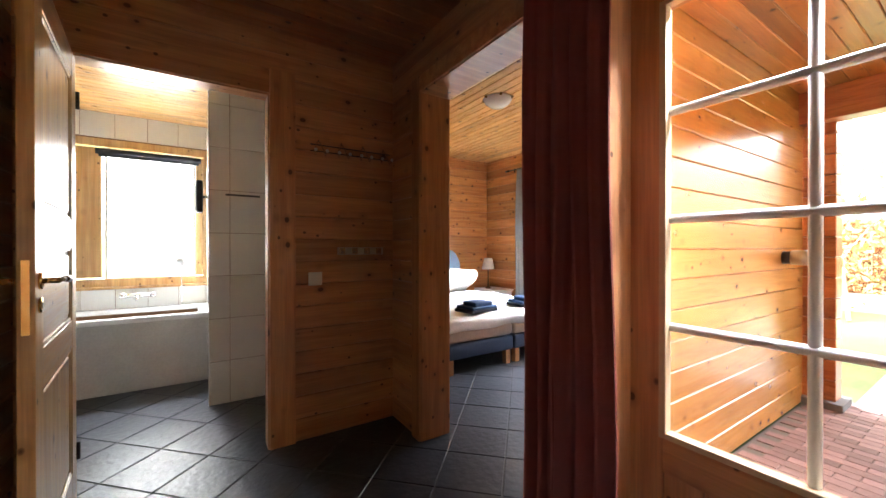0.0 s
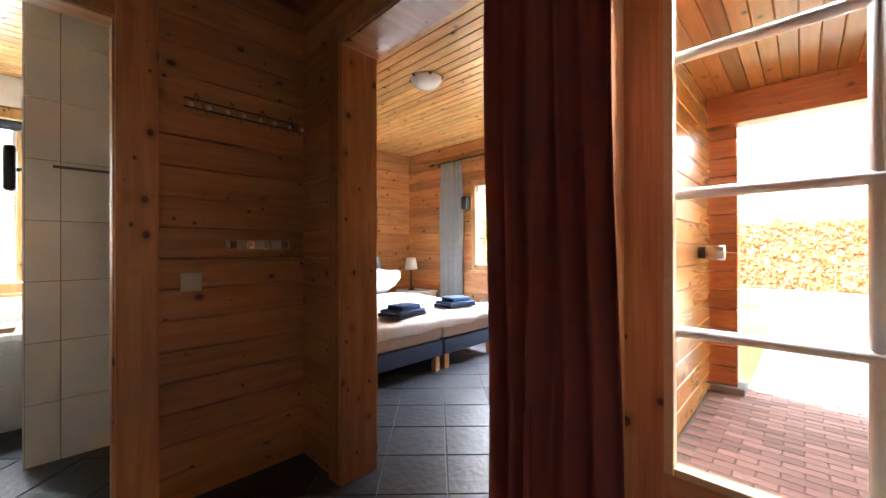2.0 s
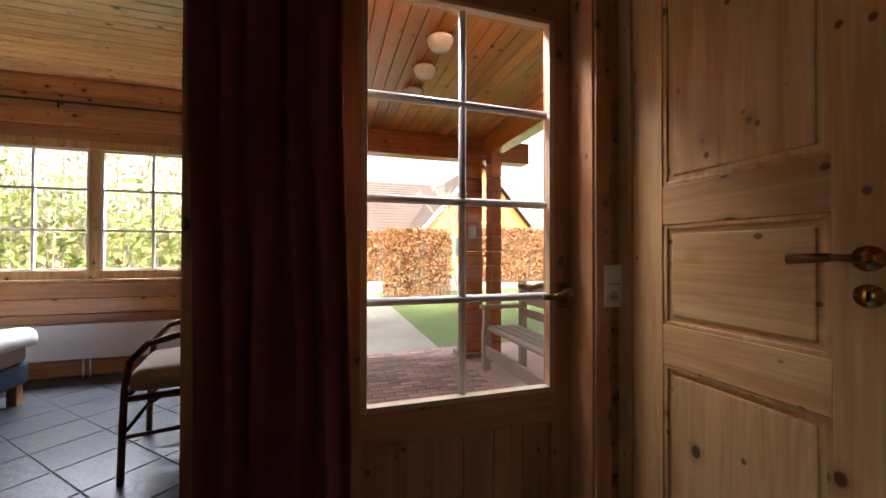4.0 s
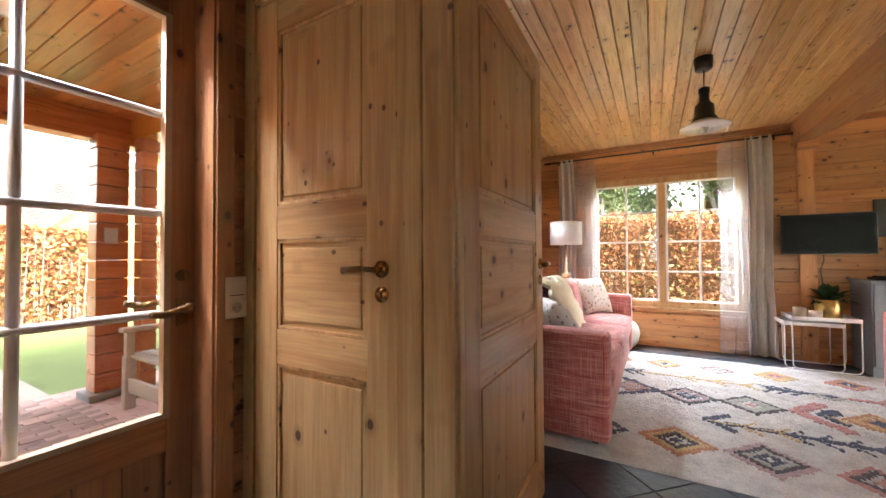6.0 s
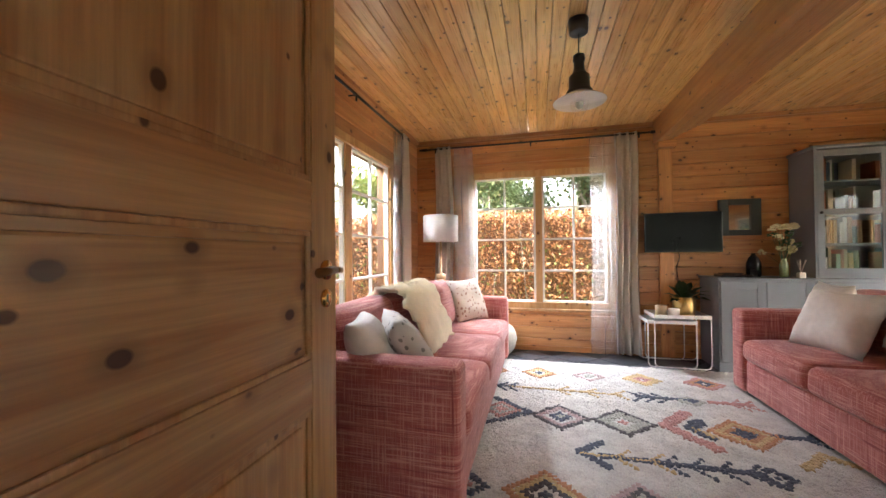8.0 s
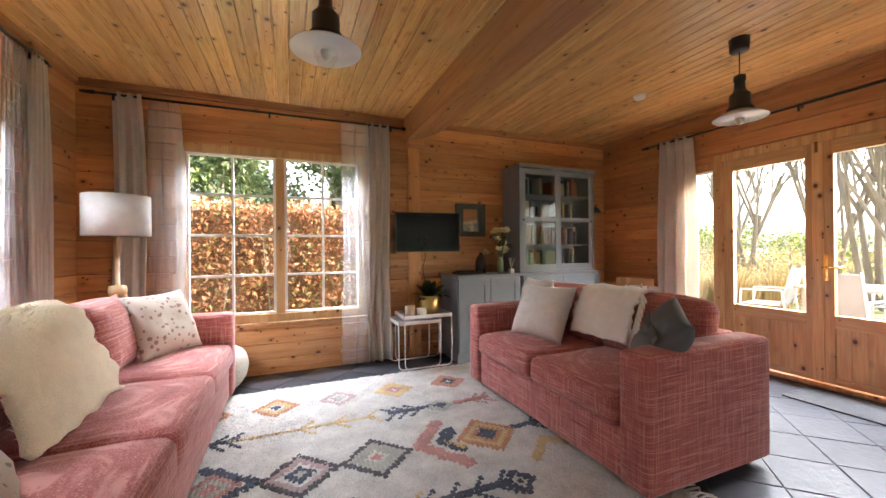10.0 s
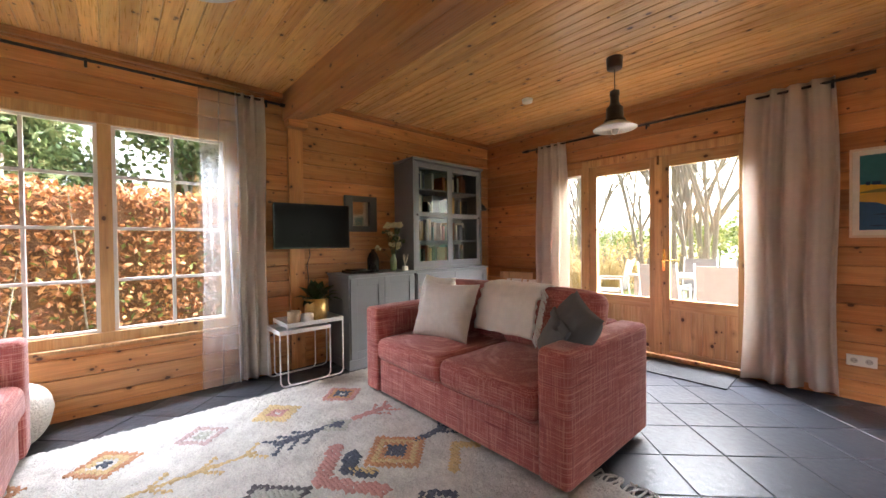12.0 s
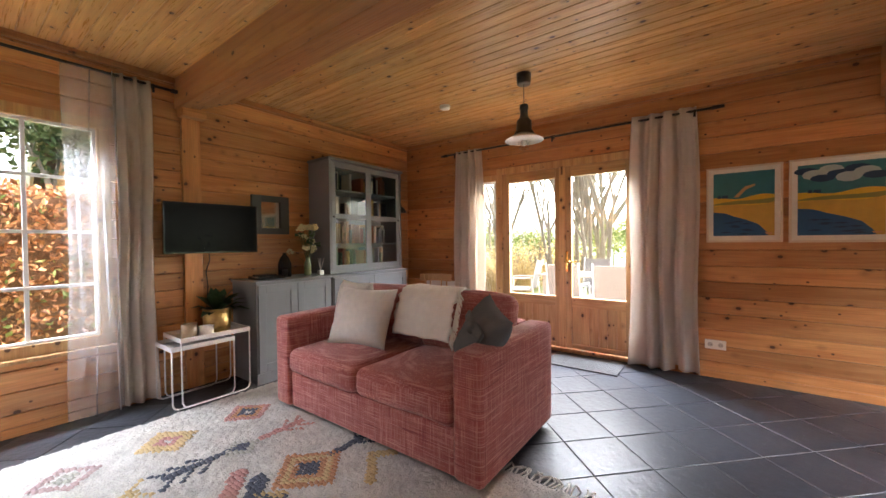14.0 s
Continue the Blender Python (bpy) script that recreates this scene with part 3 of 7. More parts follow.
LINEN = cloth_mat("beige_linen", (0.74, 0.68, 0.61), through_light=0.45)
SHEER = cloth_mat("white_voile", (0.86, 0.87, 0.88), through_light=0.35, clear=0.76)
RED_VELVET = cloth_mat("wine_red_velvet", (0.24, 0.058, 0.055), 0.75, 0.02)
GREY_CLOTH = cloth_mat("grey_curtain_cloth", (0.32, 0.33, 0.33), through_light=0.15)


def curtain(name, label, material, axis, n, a0, a1, z0, z1, folds, amp, seed, thick=0.004, gather=0.75):
    """Hanging cloth along axis at n from a0 to a1, pleated at the top."""
    rnd = random.Random(seed)
    nu, nv = folds * 10, 22
    ph = [rnd.uniform(-0.9, 0.9) for _ in range(folds + 2)]
    bm = bmesh.new()
    grid = []
    for j in range(nv + 1):
        t = j / nv
        row = []
        for i in range(nu + 1):
            u = i / nu
            f = u * folds
            k = int(min(f, folds - 1))
            wob = ph[k] * (1 - (f - k)) + ph[k + 1] * (f - k)
            sharp = math.sin(2 * math.pi * f + 1.6 * wob * (1.2 - t)) + 0.35 * math.sin(4 * math.pi * f + 3 * wob) * (0.4 + t)
            d = amp * (0.55 + 0.45 * (1 - t)) * sharp + 0.4 * amp * math.sin(5.3 * u + 3 * t + ph[0]) * (1 - t)
            c = (a0 + a1) / 2
            a = c + (a0 + (a1 - a0) * u - c) * (gather + (1 - gather) * (1 - t) ** 0.6) + 0.012 * math.sin(7 * t + ph[k] * 4)
            z = z0 + (z1 - z0) * t + (0.006 * math.sin(9 * u + ph[1]) if j == 0 else 0)
            row.append(bm.verts.new((a, n + d, z) if axis == "x" else (n + d, a, z)))
        grid.append(row)
    for p, q in zip(grid, grid[1:]):
        for i in range(nu):
            bm.faces.new((p[i], p[i + 1], q[i + 1], q[i]))
    ob = tagged(part(name, bm, material, smooth=True), label, "curtain")
    s = ob.modifiers.new("thickness", "SOLIDIFY")
    s.thickness = thick
    return ob


def curtain_rod(axis, n, a0, a1, z, wallside, label):
    e = thing("curtain_rod", label, "curtain rod")
    P = (lambda a, d, h: (a, n + d, h)) if axis == "x" else (lambda a, d, h: (n + d, a, h))
    bm = bmesh.new()
    rod(bm, P(a0, 0, z), P(a1, 0, z), 0.011)
    part("rod", bm, BLACK, e, smooth=True)
    for a, s in ((a0, -1), (a1, 1)):
        bm = bmesh.new()
        rod(bm, P(a, 0, z), P(a + 0.09 * s, 0, z), 0.018, 0.013, 12)
        part("finial", bm, BLACK, e, smooth=True)
    for a in (a0 + 0.12, (a0 + a1) / 2, a1 - 0.12):
        bm = bmesh.new()
        rod(bm, P(a, 0, z), P(a, wallside, z), 0.007)
        rod(bm, P(a, 0, z - 0.05), P(a, 0, z + 0.012), 0.009)
        part("bracket", bm, BLACK, e, smooth=True)
    return e


curtain_rod("x", 5.86, -0.95, 1.6, 2.45, 0.085, "black metal curtain rod above the hedge window")
curtain_rod("y", -1.03, 2.95, 5.35, 2.45, -0.085, "black metal curtain rod above the lawn window")
curtain_rod("y", 4.43, 2.38, 5.18, 2.34, 0.08, "black metal curtain rod above the garden doors")
curtain("linen_curtain", "beige pleated linen curtain beside the hedge window", LINEN, "x", 5.855, 1.235, 1.46, 0.02, 2.47, 3, 0.036, 1, gather=0.93)
curtain("linen_curtain", "beige pleated linen curtain behind the floor lamp", LINEN, "x", 5.85, -0.86, -0.6, 0.02, 2.47, 3, 0.035, 2)
curtain("sheer_curtain", "sheer white voile curtain over the window edge", SHEER, "x", 5.845, 0.97, 1.25, 0.02, 2.44, 4, 0.022, 3, 0.001, gather=0.95)
curtain("sheer_curtain", "sheer white voile curtain over the window edge", SHEER, "x", 5.875, -0.62, -0.33, 0.02, 2.44, 5, 0.02, 4, 0.001)
curtain("linen_curtain", "beige linen curtain at the lawn window corner", LINEN, "y", -1.03, 5.18, 5.42, 0.02, 2.47, 4, 0.035, 5)
curtain("sheer_curtain", "sheer white voile curtain over the window edge", SHEER, "y", -1.05, 4.98, 5.25, 0.02, 2.44, 5, 0.02, 6, 0.001)
curtain("linen_curtain", "beige linen curtain at the lawn window by the door", LINEN, "y", -1.02, 2.95, 3.3, 0.02, 2.47, 4, 0.035, 7)
curtain("sheer_curtain", "sheer white voile curtain over the window edge", SHEER, "y", -1.05, 3.28, 3.62, 0.02, 2.44, 5, 0.02, 8, 0.001)
curtain("linen_curtain", "beige pleated linen curtain beside the garden doors", LINEN, "y", 4.43, 2.46, 3.02, 0.02, 2.38, 4, 0.045, 9, gather=0.92)
curtain("linen_curtain", "beige linen curtain lit through by the side window", LINEN, "y", 4.43, 4.62, 5.08, 0.02, 2.36, 4, 0.04, 10, gather=0.85)
curtain("front_door_curtain", "long wine-red velvet curtain beside the front door", RED_VELVET, "y", -0.992, 0.03, 0.408, 0.02, 2.45, 5, 0.025, 11, gather=0.97)
curtain("bedroom_curtain", "grey curtain hanging beside the bedroom window", GREY_CLOTH, "y", -4.02, -3.15, -2.72, 0.1, 2.42, 5, 0.035, 12, gather=0.9)
curtain_rod("y", -4.02, -3.3, -0.5, 2.43, -0.07, "thin black curtain rod above the bedroom window")

# ---- beams ----
bm = bmesh.new()
box(bm, 1.64, 1.71, 1.4, 5.94, 2.33, CEIL + 0.01, bevel=0.008)
for k in range(9):
    x0, z0 = 1.71 + 0.043 * k, 2.338 + 0.02 * k
    box(bm, x0 - 0.001, x0 + 0.011, 1.4, 5.94, z0 + 0.035, CEIL + 0.01)
    box(bm, x0 + 0.011, x0 + 0.042, 1.4, 5.94, z0, CEIL + 0.01, bevel=0.007)
tagged(part("beam", bm, PINE_Y), "heavy pine ceiling beam with stepped mouldings", "beam", kind="structure")
tagged(one("beam", PINE_X, None, (0.92, 4.5, 1.22, 1.4, 2.22, CEIL + 0.01), bevel=0.008), "heavy pine ceiling beam", "beam", kind="structure")
tagged(one("pilaster", PINE_Z, None, (1.68, 1.82, 5.905, 5.945, 0, 2.27), bevel=0.01), "upright pine post carrying the beam", "post", kind="structure")
tagged(one("corbel", PINE_X, None, (1.66, 1.84, 5.82, 5.945, 2.27, 2.345), bevel=0.01), "small pine corbel under the beam", "corbel", kind="structure")
tagged(one("corbel", PINE_X, None, (4.4, 4.5, 1.24, 1.38, 2.14, 2.22), bevel=0.01), "small pine corbel under the beam", "corbel", kind="structure")
for nm, bx in (("cove", (-1.1, 1.64, 5.9, 5.94, 2.53, CEIL)), ("cove", (2.12, 4.5, 5.9, 5.94, 2.53, CEIL)), ("cove", (4.46, 4.5, 1.4, 5.9, 2.53, CEIL)), ("cove", (-1.1, -1.06, 1.55, 5.9, 2.53, CEIL))):
    tagged(one(nm, PINE_X if bx[1] - bx[0] > bx[3] - bx[2] else PINE_Y, None, bx, bevel=0.01), "pine cove moulding under the ceiling", "trim", kind="structure")
for nm, bx in (("baseboard", (-1.1, 4.5, 5.92, 5.94, 0, 0.06)), ("baseboard", (4.48, 4.5, -0.5, 2.93, 0, 0.06)), ("baseboard", (-1.1, -1.08, 1.55, 5.9, 0, 0.06))):
    tagged(one(nm, PINE_X if bx[1] - bx[0] > bx[3] - bx[2] else PINE_Y, None, bx, bevel=0.004), "low pine baseboard", "baseboard", kind="structure")


# ---- hall things ----
def socket(label, at, turn, rows, upright=True, switch=True):
    e = thing("wall_socket", label, "socket", at, turn)
    w, h = (0.082, 0.152) if upright else (0.152, 0.082)
    one("plate", PLASTIC, e, (-w / 2, w / 2, -0.012, 0, -h / 2, h / 2), bevel=0.004)
    for k in range(2):
        cx, cz = (0, 0.037 - 0.074 * k) if upright else (-0.037 + 0.074 * k, 0)
        if switch and k == 0:
            one("rocker", PLASTIC, e, (cx - 0.03, cx + 0.03, -0.017, -0.012, cz - 0.026, cz + 0.026), bevel=0.002)
            one("cover_gap", BLACK, e, (cx - 0.026, cx + 0.026, -0.0178, -0.0165, cz - 0.03, cz - 0.027))
            continue
        bm = bmesh.new()
        rod(bm, (cx, -0.016, cz), (cx, -0.0125, cz), 0.025, 0.025, 24)
        part("socket_ring", bm, PLASTIC, e, smooth=False)
        # flat disc, not sunk: the socket well's shade is in its greyer colour
        bm = bmesh.new()
        rod(bm, (cx, -0.0165, cz), (cx, -0.014, cz), 0.0195, 0.0195, 24)
        part("recess", bm, mat("shaded_plastic", (0.45, 0.44, 0.41), 0.5), e)
        for s in (-1, 1):
            bm = bmesh.new()
            rod(bm, (cx + 0.0095 * s, -0.0172, cz), (cx + 0.0095 * s, -0.0155, cz), 0.0027, seg=8)
            part("pin_hole", bm, BLACK, e)
    return e


socket("white socket with a switch on the hall wall", (-1.045, 1.345, 0.995), 90, 2)
socket("white double socket low on the log wall", (4.5, 2.35, 0.29), -90, 2, upright=False, switch=False)
e = thing("light_switch", "square white light switch on the hall wall", "switch", (-0.51, -1.325, 1.01), 180)
one("plate", PLASTIC, e, (-0.042, 0.042, -0.012, 0, -0.042, 0.042), bevel=0.004)
one("rocker", PLASTIC, e, (-0.03, 0.03, -0.017, -0.012, -0.03, 0.03), bevel=0.002)
e = thing("key_rail", "pale wooden key rail with small hooks", "key rail", (-0.81, -1.325, 1.185))
one("board", mat("whitewashed_board", (0.5, 0.44, 0.38), 0.6), e, (-0.16, 0.16, 0, 0.016, -0.024, 0.024), bevel=0.003)
for k in range(4):
    bm = bmesh.new()
    box(bm, -0.145 + k * 0.085, -0.105 + k * 0.085, 0.016, 0.02, -0.02, 0.02, bevel=0.002)
    tube(bm, [(-0.125 + k * 0.085, 0.02, 0.0), (-0.125 + k * 0.085, 0.04, -0.012), (-0.125 + k * 0.085, 0.045, 0.002)], 0.003, 6)
    part("hook", bm, CHROME, e, smooth=True)
e = thing("coat_rack", "wire coat rack with pale-tipped hooks on the wall", "coat rack", (-0.75, -1.325, 1.83))
bm = bmesh.new()
tube(bm, [(-0.27, 0.01, 0.03), (0.27, 0.01, 0.03)], 0.004)
tube(bm, [(-0.27, 0.01, -0.01), (0.27, 0.01, -0.01)], 0.004)
part("rail", bm, BLACK, e, smooth=True)
for k in range(4):
    x = -0.22 + k * 0.147
    bm = bmesh.new()
    for s in (-1, 1):
        tube(bm, [(x, 0.012, 0.06), (x + 0.025 * s, 0.03, 0.0), (x + 0.03 * s, 0.06, -0.045), (x + 0.035 * s, 0.085, -0.02)], 0.0035, 6)
    hk = part("hook", bm, CHROME, e, smooth=True)
    for s in (-1, 1):
        bm = bmesh.new()
        bmesh.ops.create_uvsphere(bm, u_segments=8, v_segments=6, radius=0.011, matrix=Matrix.Translation((x + 0.035 * s, 0.085, -0.02)))
        part("tip", bm, PLASTIC, hk, smooth=True)
tagged(one("door_closer", BLACK, None, (-0.17, -0.1, 1.37, 1.4, 1.93, 1.99), bevel=0.006), "small black door closer on the frame", "door closer")



# ---- soft shapes ----
def soft_box(bm, cx, cy, cz, lx, ly, lz, r, puff=(0, 0, 0), seed=0, lump=0.0):
    """A rounded, slightly bulging block centred at c."""
    half = (lx / 2, ly / 2, lz / 2)
    n0 = len(bm.verts)

    def steps(h):
        inner = h - r
        k = max(2, int(2 * inner / 0.09))
        return [-h, -h + 0.25 * r, -h + 0.6 * r] + [-inner + 2 * inner * i / k for i in range(k + 1)] + [h - 0.6 * r, h - 0.25 * r, h]

    S = [steps(h) for h in half]
    cache = {}

    def vert(i, j, k):
        key = (i, j, k)
        if key not in cache:
            p = Vector((S[0][i], S[1][j], S[2][k]))
            q = Vector([max(-(h - r), min(h - r, c)) for c, h in zip(p, half)])
            d = p - q
            if d.length > 1e-6:
                p = q + d.normalized() * r
            u = [c / h for c, h in zip(p, half)]
            for a in range(3):
                b, c = (a + 1) % 3, (a + 2) % 3
                p[a] += puff[a] * u[a] * (1 - u[b] ** 2) * (1 - u[c] ** 2)
            if lump:
                p += lump * noise.noise_vector(p * 5 + Vector((seed * 3.1, seed, 0)))
            cache[key] = bm.verts.new(p + Vector((cx, cy, cz)))
        return cache[key]

    N = [len(s) - 1 for s in S]
    for a in range(3):
        b, c = (a + 1) % 3, (a + 2) % 3
        for end in (0, N[a]):
            for j in range(N[b]):
                for k in range(N[c]):
                    quad = []
                    for dj, dk in ((0, 0), (1, 0), (1, 1), (0, 1)):
                        idx = [0, 0, 0]
                        idx[a], idx[b], idx[c] = end, j + dj, k + dk
                        quad.append(vert(*idx))
                    bm.faces.new(quad if end else quad[::-1])
    return n0


def pillow_mesh(w, h, t, seed, sag=0.0, n=16):
    """A square stuffed cushion standing in the xz plane, base at z = 0."""
    bm = bmesh.new()
    rnd = random.Random(seed)
    off = Vector((rnd.uniform(0, 9), rnd.uniform(0, 9), seed))
    grids = []
    for side in (-1, 1):
        g = []
        for j in range(n + 1):
            row = []
            for i in range(n + 1):
                u, v = 2 * i / n - 1, 2 * j / n - 1
                prof = max(0.0, (1 - u ** 4) * (1 - v ** 4)) ** 0.6
                x = u * w / 2 * (1 - 0.07 * (1 - v * v) * abs(u))
                z = h / 2 + v * h / 2 * (1 - 0.08 * (1 - u * u) * abs(v)) - sag * (1 - u * u) * max(0, v)
                p = Vector((x, side * t / 2 * prof, z))
                p.y += 0.012 * noise.noise(p * 9 + off) * prof + (0.012 * noise.noise(p * 22 + off) * prof)
                row.append(bm.verts.new(p))
            g.append(row)
        for a, b in zip(g, g[1:]):
            for i in range(n):
                q = (a[i], a[i + 1], b[i + 1], b[i])
                bm.faces.new(q if side < 0 else q[::-1])
        grids.append(g)
    bmesh.ops.remove_doubles(bm, verts=bm.verts[:], dist=0.002)
    return bm


def weave_mat(name, base, pale, dark):
    """Slubby upholstery: uneven cross-woven threads in several tones."""
    m = bpy.data.materials.new(name)
    m.use_nodes = True
    n, l = m.node_tree.nodes, m.node_tree.links
    b = n["Principled BSDF"]
    b.inputs["Roughness"].default_value = 0.92
    b.inputs["Sheen Weight"].default_value = 0.25
    tc = n.new("ShaderNodeTexCoord")
    facs = []
    for v, sc in (((1, 1, 0.03), 170), ((0.03, 0.03, 1), 170), ((1, 1, 0.05), 60), ((0.05, 0.05, 1), 70)):
        s, t = n.new("ShaderNodeVectorMath"), n.new("ShaderNodeTexNoise")
        s.operation = "MULTIPLY"
        s.inputs[1].default_value = v
        l.new(tc.outputs["Object"], s.inputs[0]), l.new(s.outputs[0], t.inputs["Vector"])
        t.inputs["Scale"].default_value, t.inputs["Detail"].default_value = sc, 2
        facs.append(t.outputs["Fac"])

    def mixed(fac, lo, hi, a, c):
        r, x = n.new("ShaderNodeMapRange"), n.new("ShaderNodeMix")
        x.data_type = "RGBA"
        r.inputs["From Min"].default_value, r.inputs["From Max"].default_value = lo, hi
        l.new(fac, r.inputs["Value"]), l.new(r.outputs[0], x.inputs["Factor"])
        for sock, v in ((x.inputs["A"], a), (x.inputs["B"], c)):
            if isinstance(v, tuple):
                sock.default_value = (*v, 1)
            else:
                l.new(v, sock)
        return x.outputs["Result"]

    c1 = mixed(facs[0], 0.49, 0.7, base, pale)
    c2 = mixed(facs[1], 0.5, 0.66, c1, pale)
    c3 = mixed(facs[2], 0.6, 0.8, c2, dark)
    l.new(mixed(facs[3], 0.57, 0.74, c3, dark), b.inputs["Base Color"])
    bp = n.new("ShaderNodeBump")
    bp.inputs["Strength"].default_value, bp.inputs["Distance"].default_value = 0.35, 0.004
    add = n.new("ShaderNodeMath")
    l.new(facs[0], add.inputs[0]), l.new(facs[1], add.inputs[1])
    l.new(add.outputs[0], bp.inputs["Height"]), l.new(bp.outputs[0], b.inputs["Normal"])
    return m


SOFA = weave_mat("coral_red_weave", (0.36, 0.085, 0.075), (0.58, 0.26, 0.22), (0.25, 0.045, 0.045))
CREAM = cloth_mat("cream_linen", (0.66, 0.63, 0.585), through_light=0.05)
GREY_LINEN = cloth_mat("slate_grey_linen", (0.13, 0.135, 0.14), through_light=0.02)
WHITE_KNIT = cloth_mat("white_cotton_throw", (0.78, 0.77, 0.73), through_light=0.05, weave=220)


def sofa(name, label, at, turn, length, seats):
    """A low boxy sofa, its front towards -y, centred on x; depth 0.92."""
    e = thing(name, label, "sofa", at, turn)
    L, D, A = length, 0.92, 0.17
    bm = bmesh.new()
    soft_box(bm, 0, D / 2 + 0.01, 0.155, L - 2 * A + 0.01, D - 0.03, 0.25, 0.02)
    part("base", bm, SOFA, e, smooth=True)
    for s in (-1, 1):
        bm = bmesh.new()
        soft_box(bm, s * (L / 2 - A / 2), D / 2, 0.35, A, D, 0.64, 0.035, (0, 0, 0.006))
        part("armrest", bm, SOFA, e, smooth=True)
    bm = bmesh.new()
    soft_box(bm, 0, D - 0.08, 0.37, L - 2 * A + 0.01, 0.16, 0.6, 0.035)
    part("backrest", bm, SOFA, e, smooth=True)
    w = (L - 2 * A) / seats
    for k in range(seats):
        x = -L / 2 + A + w * (k + 0.5)
        bm = bmesh.new()
        soft_box(bm, x, 0.375, 0.365, w - 0.004, 0.77, 0.17, 0.055, (0, 0, 0.035), k, 0.008)
        part("seat_cushion", bm, SOFA, e, smooth=True)
        bm = bmesh.new()
        i0 = soft_box(bm, 0, 0, 0.22, w - 0.008, 0.19, 0.42, 0.075, (0, 0.035, 0.02), k + 5, 0.012)
        bmesh.ops.transform(bm, matrix=Matrix.Translation((x, 0.67, 0.42)) @ Matrix.Rotation(radians(-10), 4, "X"), verts=bm.verts[:])
        part("back_cushion", bm, SOFA, e, smooth=True)
    for sx in (-1, 1):
        for y in (0.09, D - 0.09):
            bm = bmesh.new()
            rod(bm, (sx * (L / 2 - 0.08), y, 0.0), (sx * (L / 2 - 0.08), y, 0.045), 0.022, 0.028, 12)
            part("leg", bm, BLACK, e, smooth=True)
    return e


# the two sofas face each other across the rug
sofa("sofa", "coral red woven two-seat sofa with cushions and throw", (1.93, 4.085, 0.015), -90, 1.76, 2)
sofa("sofa", "long coral red woven three-seat sofa under the window", (0.08, 4.16, 0.015), 90, 2.6, 3)


def pillow(label, material, at, turn, tilt, w, h, t, seed, roll=0, name="cushion"):
    ob = part(name, pillow_mesh(w, h, t, seed), material, smooth=True)
    ob.matrix_world = pose(*at, 0, 0, turn) @ pose(0, 0, 0, tilt, 0, 0) @ pose(0, 0, 0, 0, roll, 0)
    return tagged(ob, label, "cushion")


def print_mat(name, ground, ink, scale, amount):
    m = mat(name, ground, 0.9, bump=0.2, scale=300)
    n, l = m.node_tree.nodes, m.node_tree.links
    v, w, r, x = (n.new("ShaderNodeTexVoronoi"), n.new("ShaderNodeTexNoise"), n.new("ShaderNodeMapRange"), n.new("ShaderNodeMix"))
    tc = n.new("ShaderNodeTexCoord")
    w.inputs["Scale"].default_value, w.inputs["Detail"].default_value = scale * 1.4, 3
    l.new(tc.outputs["Object"], w.inputs["Vector"])
    x.data_type = "RGBA"
    x.inputs["A"].default_value, x.inputs["B"].default_value = (*ground, 1), (*ink, 1)
    l.new(tc.outputs["Object"], v.inputs["Vector"])
    v.inputs["Scale"].default_value = scale
    mul = n.new("ShaderNodeMath")
    mul.operation = "MULTIPLY"
    l.new(v.outputs["Distance"], mul.inputs[0]), l.new(w.outputs["Fac"], mul.inputs[1])
    r.inputs["From Min"].default_value, r.inputs["From Max"].default_value = amount, amount + 0.03
    r.inputs["To Min"].default_value, r.inputs["To Max"].default_value = 1, 0
    l.new(mul.outputs[0], r.inputs["Value"]), l.new(r.outputs[0], x.inputs["Factor"])
    l.new(x.outputs["Result"], n["Principled BSDF"].inputs["Base Color"])
    return m


FLORAL = print_mat("floral_print", (0.6, 0.53, 0.45), (0.33, 0.2, 0.16), 24, 0.13)
LEAFY = print_mat("leaf_print", (0.52, 0.5, 0.46), (0.22, 0.22, 0.2), 22, 0.1)
# on the two-seat sofa
pillow("pale cream linen cushion leaning on the sofa arm", CREAM, (2.33, 4.63, 0.475), -98, -12, 0.44, 0.45, 0.15, 1)
pillow("pale cream linen cushion on the red sofa", CREAM, (2.2, 4.40, 0.48), -78, -26, 0.5, 0.44, 0.17, 2)
grey_cushion = pillow("slate grey linen cushion with a knot", GREY_LINEN, (2.20, 3.50, 0.50), -128, -30, 0.44, 0.42, 0.15, 3, roll=14)
bm = bmesh.new()
soft_box(bm, 0, 0, 0, 0.09, 0.05, 0.06, 0.022, lump=0.01)
for s in (-1, 1):
    soft_box(bm, s * 0.09, 0, 0.01, 0.16, 0.02, 0.05, 0.009, lump=0.02, seed=s)
ob = part("knot", bm, GREY_LINEN, grey_cushion, "knotted grey linen bow", True)
ob.matrix_basis = pose(0, -0.075, 0.24)
# on the three-seat sofa
pillow("cream cushion with a brown floral print", FLORAL, (-0.22, 5.02, 0.485), 60, -24, 0.47, 0.44, 0.15, 4)
pillow("pale cushion with a soft stripe", CREAM, (-0.33, 3.16, 0.48), 108, -28, 0.44, 0.40, 0.17, 5)
pillow("cream cushion with a grey leaf print", LEAFY, (-0.18, 3.35, 0.48), 120, -34, 0.46, 0.42, 0.15, 6)
pillow("coral red sofa cushion standing upright", SOFA, (-0.42, 4.72, 0.47), 90, -14, 0.5, 0.44, 0.16, 7)


